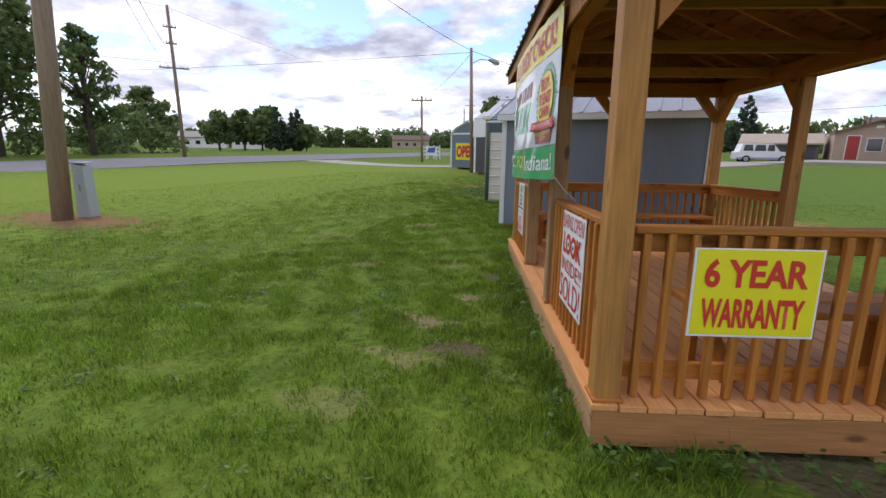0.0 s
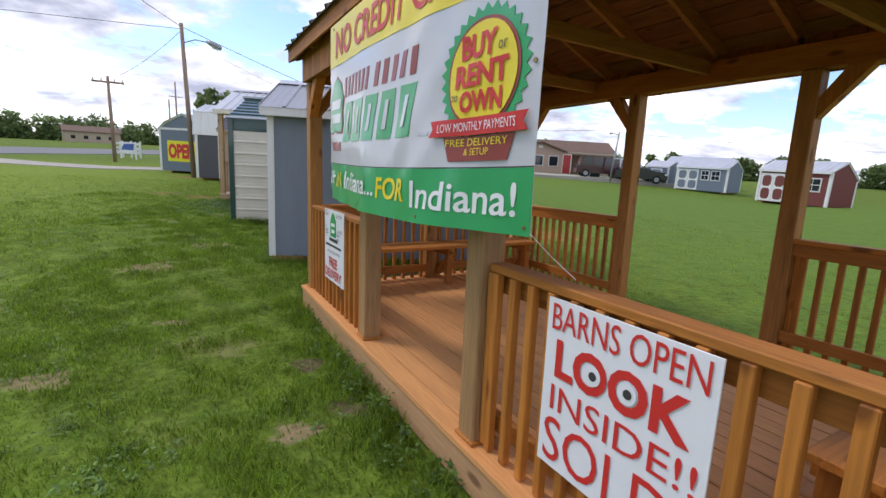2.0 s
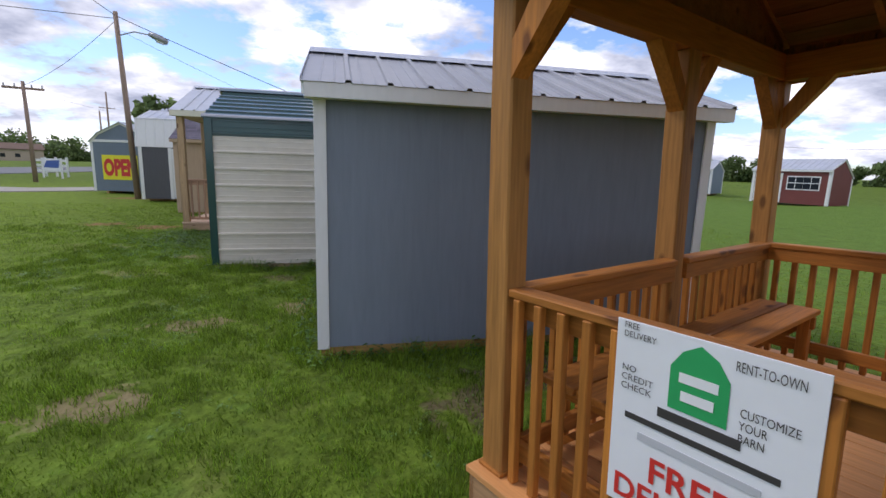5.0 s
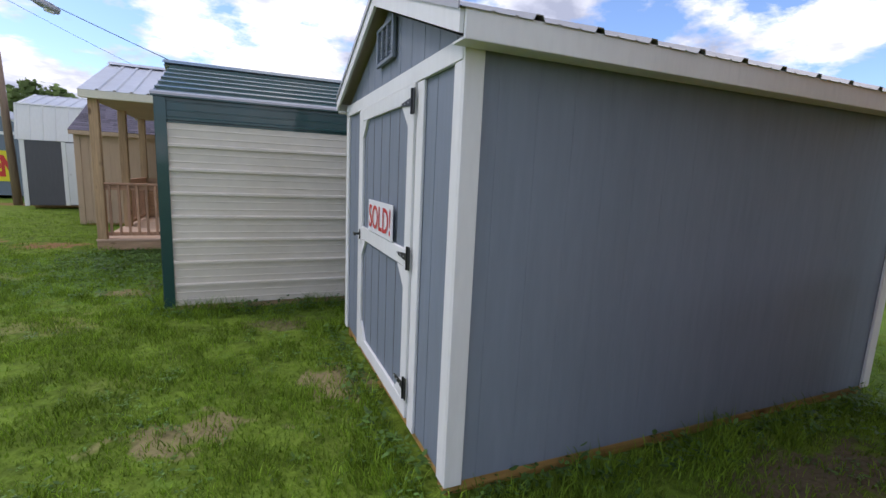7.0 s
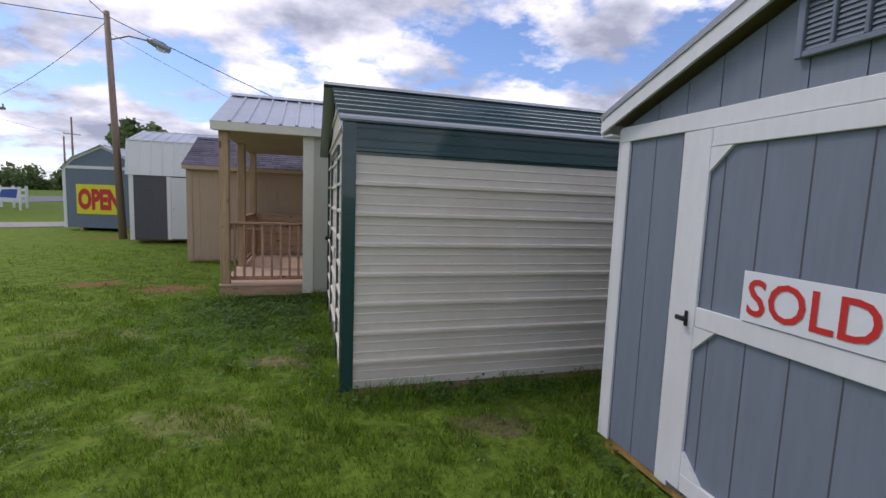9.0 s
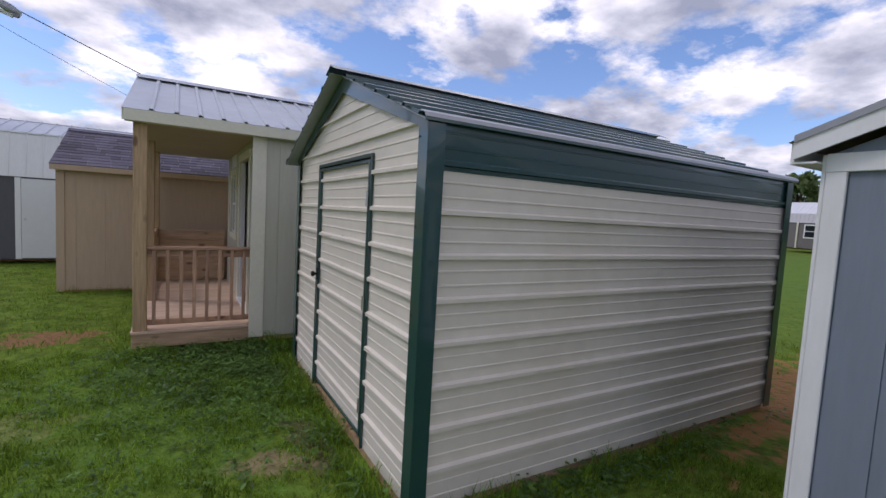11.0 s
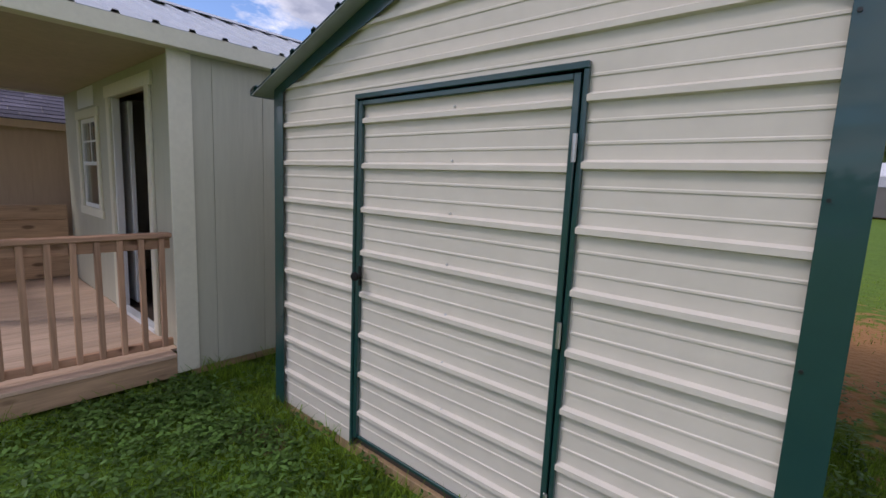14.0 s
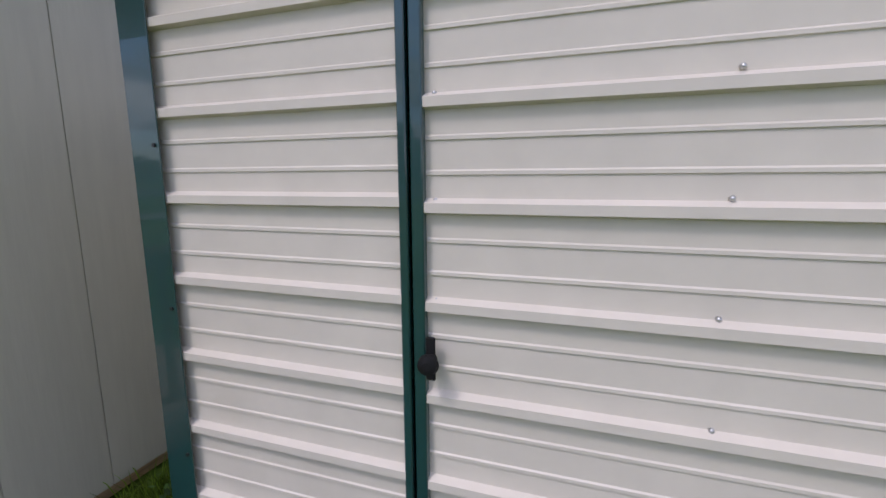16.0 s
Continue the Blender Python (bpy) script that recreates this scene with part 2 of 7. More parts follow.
M_CARBLK = material("black_car_paint", (0.014, 0.014, 0.018), 0.2, 0.05, 2, 10, 0.0, coat=0.6)
M_CARMAR = material("maroon_car_paint", (0.05, 0.012, 0.016), 0.2, 0.05, 2, 10, 0.0, coat=0.6)
M_CARWHT = material("white_car_paint", (0.7, 0.7, 0.7), 0.25, 0.03, 2, 10, 0.0, coat=0.5)
M_DARKGLASS = material("dark_window_glass", (0.02, 0.024, 0.03), 0.06, 0.05, 2, 10, 0.0, spec=0.8)
M_CABLE = material("black_cable", (0.02, 0.02, 0.022), 0.6, 0.1, 5, 20, 0.0)
M_LAMPGREY = material("grey_lamp_metal", (0.30, 0.31, 0.32), 0.4, 0.1, 5, 20, 0.05, metal=0.5)
M_CAB = material("pale_utility_cabinet", (0.42, 0.47, 0.47), 0.45, 0.08, 3, 20, 0.1, dirt=(0.3, 0.3, 0.27), dirt_amount=0.3)
# board colour darkened to stand for the unlit inside
M_FLOORIN = material("unlit_interior_board", (0.10, 0.07, 0.05), 0.8, 0.2, 2, 15, 0.2)
M_BLUEPAN = material("blue_sign_panel", (0.03, 0.09, 0.36), 0.4, 0.1, 4, 20, 0.0)




def let_light_through(m, amount):
    """Thin leaves pass part of the light on."""
    n, l = m.node_tree.nodes, m.node_tree.links
    b, out = n["Principled BSDF"], n["Material Output"]
    tr, mix = n.new("ShaderNodeBsdfTranslucent"), n.new("ShaderNodeMixShader")
    l.new(b.inputs["Base Color"].links[0].from_socket, tr.inputs[0])
    mix.inputs[0].default_value = amount
    l.new(b.outputs[0], mix.inputs[1])
    l.new(tr.outputs[0], mix.inputs[2])
    l.new(mix.outputs[0], out.inputs[0])


for leafy, amount in ((M_BLADE, 0.4), (M_CLOVER, 0.3), (M_CLOVERLT, 0.35), (M_LEAF, 0.55), (M_LEAFDK, 0.3)):
    let_light_through(leafy, amount)


CLAY, LOAM, RUST, STRAW, TANSOIL = (0.36, 0.18, 0.070), (0.13, 0.095, 0.06), (0.27, 0.14, 0.07), (0.25, 0.23, 0.09), (0.29, 0.215, 0.125)
DEEP = (0.105, 0.190, 0.028)
SUNLIT_LAWN = (0.205, 0.290, 0.030)      # far lawn in sun: the stronger light is put into the colour
# worn places and painted sun and shade in the lawn: centre, half sizes, strength, colour
# the DEEP entry at (-3.6, 11.5) tints in the shade between the sheds
WORN_SUN_SHADE = [(-17.5, 10.0, 11.0, 22.0, 0.7, SUNLIT_LAWN), (22.0, 8.0, 18.0, 22.0, 0.6, DEEP), (8.0, 26.0, 16.0, 13.0, 0.5, DEEP), (-3.6, 11.5, 1.5, 1.7, 0.8, DEEP),
        (2.7, 8.95, 2.4, 0.9, 0.95, CLAY), (2.6, 8.6, 1.6, 0.4, 0.7, CLAY), (-9.3, 2.2, 2.2, 0.9, 0.95, RUST), (1.15, 5.05, 0.75, 0.30, 0.9, LOAM), (0.2, 4.7, 0.35, 0.25, 0.8, LOAM),
        (-4.95, 13.8, 0.55, 0.30, 0.9, RUST), (-6.2, 14.3, 0.45, 0.25, 0.85, RUST), (-8.3, 22.6, 1.5, 0.5, 0.8, RUST), (-1.10, 7.0, 0.20, 0.40, 0.75, TANSOIL), (-2.02, 6.58, 0.36, 0.20, 0.7, TANSOIL),
        (-2.74, 11.72, 0.18, 0.24, 0.85, LOAM), (-2.75, 10.2, 0.15, 0.5, 0.7, LOAM), (-3.02, 10.04, 0.24, 0.16, 0.75, TANSOIL), (-1.39, 8.45, 0.35, 0.18, 0.7, LOAM), (-3.4, 8.9, 0.5, 0.3, 0.5, STRAW),
        (0.80, 0.0, 0.24, 0.17, 0.9, LOAM), (0.45, -0.34, 0.34, 0.16, 0.7, STRAW), (0.40, -1.06, 0.32, 0.18, 0.45, STRAW), (1.2, -2.0, 0.6, 0.3, 0.5, STRAW), (3.0, -0.45, 0.8, 0.22, 0.85, LOAM),
        (0.29, 0.45, 0.24, 0.14, 0.7, TANSOIL), (0.36, 1.29, 0.18, 0.10, 0.85, TANSOIL), (0.25, 2.25, 0.16, 0.12, 0.85, LOAM), (0.65, 1.53, 0.15, 0.12, 0.85, LOAM), (-1.50, 1.96, 0.22, 0.15, 0.7, TANSOIL),
        (-1.12, 3.22, 0.15, 0.11, 0.8, TANSOIL), (-2.19, 5.05, 0.36, 0.20, 0.75, TANSOIL), (-0.6, 2.6, 0.4, 0.22, 0.5, STRAW), (-3.3, 3.6, 0.6, 0.3, 0.5, STRAW), (-4.9, 11.2, 0.6, 0.35, 0.5, STRAW)]


def ground_material():
    m = material("mown_lawn", (0.108, 0.165, 0.019), 0.9, 0.6, 2.6, 13, 1.0, dirt=None, spec=0.12, relief=0.05)
    n, l = m.node_tree.nodes, m.node_tree.links
    b = n["Principled BSDF"]
    src = b.inputs["Base Color"].links[0].from_socket
    tc = n.new("ShaderNodeTexCoord")
    big, mid = n.new("ShaderNodeTexNoise"), n.new("ShaderNodeTexNoise")
    big.inputs["Scale"].default_value, big.inputs["Detail"].default_value = 0.11, 4
    mid.inputs["Scale"].default_value, mid.inputs["Detail"].default_value = 1.3, 6
    l.new(tc.outputs["Object"], big.inputs["Vector"])
    l.new(tc.outputs["Object"], mid.inputs["Vector"])
    for tex, lo, hi, amount, col in ((big, 0.45, 0.65, 0.5, (0.140, 0.205, 0.024)), (mid, 0.60, 0.78, 0.35, (0.19, 0.16, 0.07))):
        rng = n.new("ShaderNodeMapRange")
        rng.inputs[1].default_value, rng.inputs[2].default_value, rng.inputs[4].default_value = lo, hi, amount
        l.new(tex.outputs[0], rng.inputs[0])
        mix = n.new("ShaderNodeMix")
        mix.data_type = "RGBA"
        mix.inputs[7].default_value = (*col, 1)
        l.new(rng.outputs[0], mix.inputs[0])
        l.new(src, mix.inputs[6])
        src = mix.outputs[2]
    # worn places of bare soil, and painted sun and shade tones, with ragged edges
    ragged = n.new("ShaderNodeTexNoise")
    ragged.inputs["Scale"].default_value, ragged.inputs["Detail"].default_value = 5.0, 7
    l.new(tc.outputs["Object"], ragged.inputs["Vector"])
    for cx, cy, rx, ry, amount, col in WORN_SUN_SHADE:
        mp = n.new("ShaderNodeMapping")
        mp.inputs["Location"].default_value = (-cx / rx, -cy / ry, 0)
        mp.inputs["Scale"].default_value = (1 / rx, 1 / ry, 0)
        l.new(tc.outputs["Object"], mp.inputs[0])
        ln = n.new("ShaderNodeVectorMath")
        ln.operation = "LENGTH"
        l.new(mp.outputs[0], ln.inputs[0])
        ad = n.new("ShaderNodeMath")
        ad.operation, ad.inputs[2].default_value = "MULTIPLY_ADD", -1.6
        ad.inputs[1].default_value = 3.3
        l.new(ragged.outputs[0], ad.inputs[0])
        sm = n.new("ShaderNodeMath")
        sm.operation = "ADD"
        l.new(ln.outputs["Value"], sm.inputs[0])
        l.new(ad.outputs[0], sm.inputs[1])
        rng = n.new("ShaderNodeMapRange")
        rng.inputs[1].default_value, rng.inputs[2].default_value = 0.75, 1.15
        rng.inputs[3].default_value, rng.inputs[4].default_value = amount, 0.0
        l.new(sm.outputs[0], rng.inputs[0])
        mix = n.new("ShaderNodeMix")
        mix.data_type = "RGBA"
        mix.inputs[7].default_value = (*col, 1)
        l.new(rng.outputs[0], mix.inputs[0])
        l.new(src, mix.inputs[6])
        src = mix.outputs[2]
    l.new(src, b.inputs["Base Color"])
    return m


M_LAWN = ground_material()


def glass_material():
    m = bpy.data.materials.new("window_glass")
    m.use_nodes = True
    b = m.node_tree.nodes["Principled BSDF"]
    b.inputs["Base Color"].default_value = (0.9, 0.95, 0.95, 1)
    b.inputs["Transmission Weight"].default_value, b.inputs["Roughness"].default_value, b.inputs["IOR"].default_value = 1.0, 0.02, 1.45
    return m


M_GLASS = glass_material()


# ---- geometry helpers ----
class Geo:
    """Collects vertices and faces for one mesh."""

    def __init__(self):
        self.v, self.f = [], []

    def add(self, verts, faces):
        k = len(self.v)
        self.v += [tuple(p) for p in verts]
        self.f += [tuple(i + k for i in f) for f in faces]
        return self

    def box(self, x0, x1, y0, y1, z0, z1, c=0.003):
        c = min(c, 0.45 * min(abs(x1 - x0), abs(y1 - y0), abs(z1 - z0)))
        lo, hi = (min(x0, x1), min(y0, y1), min(z0, z1)), (max(x0, x1), max(y0, y1), max(z0, z1))
        if c <= 0:
            vs = [(a, b, d) for a in (lo[0], hi[0]) for b in (lo[1], hi[1]) for d in (lo[2], hi[2])]
            return self.add(vs, [(0, 1, 3, 2), (4, 6, 7, 5), (0, 4, 5, 1), (2, 3, 7, 6), (0, 2, 6, 4), (1, 5, 7, 3)])
        vs, idx = [], {}
        for sx in (0, 1):
            for sy in (0, 1):
                for sz in (0, 1):
                    s = (sx, sy, sz)
                    for ax in range(3):
                        p = [(hi[i] - c if s[i] else lo[i] + c) for i in range(3)]
                        p[ax] = hi[ax] if s[ax] else lo[ax]
                        idx[(s, ax)] = len(vs)
                        vs.append(tuple(p))
        fs = []
        for ax in range(3):
            a, b = [i for i in range(3) if i != ax]
            for side in (0, 1):
                ring = []
                for ca, cb in ((0, 0), (1, 0), (1, 1), (0, 1)):
                    s = [0, 0, 0]
                    s[ax], s[a], s[b] = side, ca, cb
                    ring.append(idx[(tuple(s), ax)])
                flip = (side == 1) ^ (ax == 1)
                fs.append(tuple(ring if flip else ring[::-1]))
        for ax in range(3):
            a, b = [i for i in range(3) if i != ax]
            for ca in (0, 1):
                for cb in (0, 1):
                    s0, s1 = [0, 0, 0], [0, 0, 0]
                    s0[a] = s1[a] = ca
                    s0[b] = s1[b] = cb
                    s1[ax] = 1
                    q = (idx[(tuple(s0), a)], idx[(tuple(s1), a)], idx[(tuple(s1), b)], idx[(tuple(s0), b)])
                    flip = (ca ^ cb) ^ (ax == 1)
                    fs.append(q if flip else q[::-1])
        for s in itertools.product((0, 1), repeat=3):
            t = tuple(idx[(s, ax)] for ax in range(3))
            fs.append(t if sum(s) % 2 else t[::-1])
        return self.add(vs, fs)

    def beam(self, p, q, w, h, up=(0, 0, 1)):
        """A bar of width w and height h from p to q."""
        p, q = Vector(p), Vector(q)
        d = (q - p).normalized()
        side = d.cross(Vector(up)).normalized()
        top = side.cross(d)
        vs = [e + side * (sx * w / 2) + top * (sz * h / 2) for e in (p, q) for sx in (-1, 1) for sz in (-1, 1)]
        return self.add(vs, [(0, 1, 3, 2), (4, 6, 7, 5), (0, 4, 5, 1), (2, 3, 7, 6), (0, 2, 6, 4), (1, 5, 7, 3)])

    def tube(self, pts, radii, n=8, cap=True):
        pts = [Vector(p) for p in pts]
        if isinstance(radii, (int, float)):
            radii = [radii] * len(pts)
        k = len(self.v)
        for i, p in enumerate(pts):
            d = (pts[min(i + 1, len(pts) - 1)] - pts[max(i - 1, 0)]).normalized()
            a = d.cross(Vector((0, 0, 1)) if abs(d.z) < 0.9 else Vector((1, 0, 0))).normalized()
            b = d.cross(a)
            for j in range(n):
                t = 2 * math.pi * j / n
                self.v.append(tuple(p + (a * math.cos(t) + b * math.sin(t)) * radii[i]))
        for i in range(len(pts) - 1):
            for j in range(n):
                self.f.append((k + i * n + j, k + i * n + (j + 1) % n, k + (i + 1) * n + (j + 1) % n, k + (i + 1) * n + j))
        if cap:
            self.f.append(tuple(k + j for j in range(n))[::-1])
            self.f.append(tuple(k + (len(pts) - 1) * n + j for j in range(n)))
        return self

    def prism(self, poly, axis, a0, a1):
        """A flat polygon, given in the two other axes in order, thickened along an axis."""
        n = len(poly)

        def put(p, a):
            return {"x": (a, p[0], p[1]), "y": (p[0], a, p[1]), "z": (p[0], p[1], a)}[axis]
        vs = [put(p, a0) for p in poly] + [put(p, a1) for p in poly]
        fs = [tuple(range(n))[::-1], tuple(range(n, 2 * n))] + [(i, (i + 1) % n, n + (i + 1) % n, n + i) for i in range(n)]
        return self.add(vs, fs)

    def sheet(self, profile, origin, along, across, out, length, thick=0.004):
        """A folded metal sheet: profile points (u across, d outwards), drawn out along a direction."""
        o, a, c, w = Vector(origin), Vector(along), Vector(across), Vector(out)
        k, n = len(self.v), len(profile)
        for dd in (0, -thick):
            for s in (0, length):
                for u, d in profile:
                    self.v.append(tuple(o + c * u + w * (d + dd) + a * s))
        for i in range(n - 1):
            self.f.append((k + i, k + i + 1, k + n + i + 1, k + n + i))
            self.f.append((k + 2 * n + i, k + 3 * n + i, k + 3 * n + i + 1, k + 2 * n + i + 1))
        for a0, a1 in ((0, 2 * n), (n, 3 * n)):
            for i in range(n - 1):
                self.f.append((k + a0 + i, k + a1 + i, k + a1 + i + 1, k + a0 + i + 1))
        return self

    def mesh(self, name, smooth=False):
        me = bpy.data.meshes.new(name)
        me.from_pydata(self.v, [], self.f)
        bm = bmesh.new()
        bm.from_mesh(me)
        bmesh.ops.recalc_face_normals(bm, faces=bm.faces)
        bm.to_mesh(me)
        bm.free()
        if smooth:
            me.polygons.foreach_set("use_smooth", [True] * len(me.polygons))
        me.update()
        return me


def part(name, geo, mat, parent, label="", smooth=False):
    me = geo if isinstance(geo, bpy.types.Mesh) else geo.mesh(name, smooth)
    if not me.materials:
        me.materials.append(mat)
    ob = new(name, me)
    ob.parent = parent
    return tagged(ob, label)


def thing(name, m, label, category, group="", kind=""):
    ob = new(name)
    ob.empty_display_size = 0.2
    ob.matrix_world = m if isinstance(m, Matrix) else Matrix.Translation(m)
    return tagged(ob, label, category, group, kind)


def piece(name, me, parent, loc, rot=(0, 0, 0)):
    """One of many alike pieces, on shared mesh data."""
    ob = new(name, me)
    ob.parent = parent
    ob.location, ob.rotation_euler = loc, rot
    return ob


def rib_profile(length, pitch, high, wide, minor=2, start=0.0):
    """Profile of ribbed sheet: tall ribs every pitch, low ones between."""
    pts = [(0.0, 0.0)]
    r = start - pitch
    while r < length + pitch:
        for c, w, h in [(r, wide, high)] + [(r + pitch * (i + 1) / (minor + 1), wide * 0.36, high * 0.18) for i in range(minor)]:
            if c - w / 2 > 0 and c + w / 2 < length:
                pts += [(c - w * 0.40, 0), (c - w * 0.28, h), (c + w * 0.25, h), (c + w / 2, 0)]
        r += pitch
    pts.append((length, 0.0))
    return pts


def lettering(name, words, parent, mat, x0, x1, z0, z1, y=-0.004, bold=0.0, shear=0.0, label=""):
    """Words stretched into a box of the sign's face (x to the right, z up, facing -y)."""
    cu = bpy.data.curves.new(name, "FONT")
    cu.body, cu.extrude, cu.offset, cu.shear = words, 0.0, bold, shear
    cu.resolution_u = 3
    tmp = bpy.data.objects.new(name, cu)
    me = bpy.data.meshes.new_from_object(tmp)
    bpy.data.objects.remove(tmp)
    co = np.zeros(len(me.vertices) * 3)
    me.vertices.foreach_get("co", co)
    co = co.reshape(-1, 3)
    lo, hi = co.min(0), co.max(0)
    out = np.zeros_like(co)
    out[:, 0] = x0 + (co[:, 0] - lo[0]) / (hi[0] - lo[0]) * (x1 - x0)
    out[:, 2] = z0 + (co[:, 1] - lo[1]) / (hi[1] - lo[1]) * (z1 - z0)
    out[:, 1] = y
    me.vertices.foreach_set("co", out.ravel())
    me.update()
    me.materials.clear()
    me.materials.append(mat)
    ob = new(name, me)
    ob.parent = parent
    return tagged(ob, label)


def smooth(x, a, b):
    t = min(1.0, max(0.0, (x - a) / (b - a)))
    return t * t * (3 - 2 * t)


def ground_z(x, y):
    """Height of the lawn: it falls gently along the gazebo and rises a little behind the row."""
    base = 0.70 + 0.034 * (3.8 - max(-7.0, min(3.8, y))) * (1 - smooth(x, 8, 20)) * (1 - smooth(-x, 4, 14))
    base += 0.085 * smooth(y, 3.8, 5.6)
    base += 0.60 * smooth(y, 32, 41) * smooth(x, 3, 14)
    base += 0.15 * smooth(x, 28, 40) * (1 - smooth(y, 26, 34))
    base += 0.40 * smooth(x, 12, 28) * (1 - smooth(y, 17, 24))
    return base

# ---- ground, road, drive ----
def build_ground():
    xs = sorted(set([-3000, -900, -300, -120, -70, -45] + [round(-30 + i * 2.0, 2) for i in range(12)] + [round(-6 + 0.5 * i, 2) for i in range(33)] + [12, 15, 18, 22, 26, 30, 36, 45, 70, 120, 300, 900, 3000]))
    ys = sorted(set([-3000, -900, -300, -100, -50, -30, -20, -14] + [round(-10 + 0.5 * i, 2) for i in range(55)] + [18, 19, 21, 23, 26, 30, 36, 45, 60, 80, 120, 300, 900, 3000]))
    g = Geo()
    for y in ys:
        for x in xs:
            bumpy = 0.02 * noise.noise((x * 0.6, y * 0.6, 0.3)) if abs(x) < 15 and -15 < y < 30 else 0
            g.v.append((x, y, ground_z(x, y) + bumpy))
    nx = len(xs)
    for j in range(len(ys) - 1):
        for i in range(nx - 1):
            g.f.append((j * nx + i, j * nx + i + 1, (j + 1) * nx + i + 1, (j + 1) * nx + i))
    ob = new("ground", g.mesh("ground", True))
    ob.data.materials.append(M_LAWN)
    tagged(ob, "mown green lawn with paler worn patches, sun and shade tinted in", "lawn", kind="structure")


build_ground()


def ribbon(name, mat, pts, width, lift, label, category):
    """A flat strip along a line of (x, y), a little above the lawn."""
    g = Geo()
    pts = [Vector((*p, 0)) for p in pts]
    for i, p in enumerate(pts):
        d = (pts[min(i + 1, len(pts) - 1)] - pts[max(i - 1, 0)]).normalized()
        s = Vector((-d.y, d.x, 0)) * width / 2
        for q in (p - s, p + s):
            z = max(ground_z(p.x, p.y), ground_z(q.x, q.y)) + lift
            g.v.append((q.x, q.y, z))
            g.v.append((q.x, q.y, z - 0.6))
    for i in range(len(pts) - 1):
        a, b = 4 * i, 4 * i + 4
        g.f += [(a, a + 2, b + 2, b), (a, b, b + 1, a + 1), (a + 2, a + 3, b + 3, b + 2)]
    ob = new(name, g.mesh(name))
    ob.data.materials.append(mat)
    return tagged(ob, label, category, kind="structure")


ROAD = [(-31, -120), (-33.5, -40), (-35, 0), (-36.0, 20), (-36.0, 40), (-34, 70), (-30, 120), (-20, 260), (10, 600)]
ribbon("road", M_ROAD, ROAD, 15.0, 0.05, "grey asphalt two-lane country road", "road")
ribbon("drive", M_GRAVEL, [(-28, 31.5), (-20, 27.6), (-15, 26.8), (-10, 30), (2, 38), (14, 46)], 3.2, 0.03, "pale gravel drive crossing the lawn", "drive")
ribbon("parking_lot", M_GRAVEL, [(-4, 46.5), (2, 46.5), (8, 45.5), (13, 44), (18, 42), (23, 40), (27, 38.5)], 7.5, 0.04, "pale gravel parking lot before the buildings", "parking lot")


# ---- gazebo ----
GZ = pose(-0.010, 3.800, 0.944, -1.9, 0, 23.1)
gazebo = thing("gazebo", GZ, "honey-stained wooden gazebo with railings, on the lawn", "gazebo")
GX1, GY0, GY1 = 3.00, -4.965, 0.01      # outer faces of the posts
PW = 0.13
RAIL_Z = 0.90
BEAM_Z = 2.14


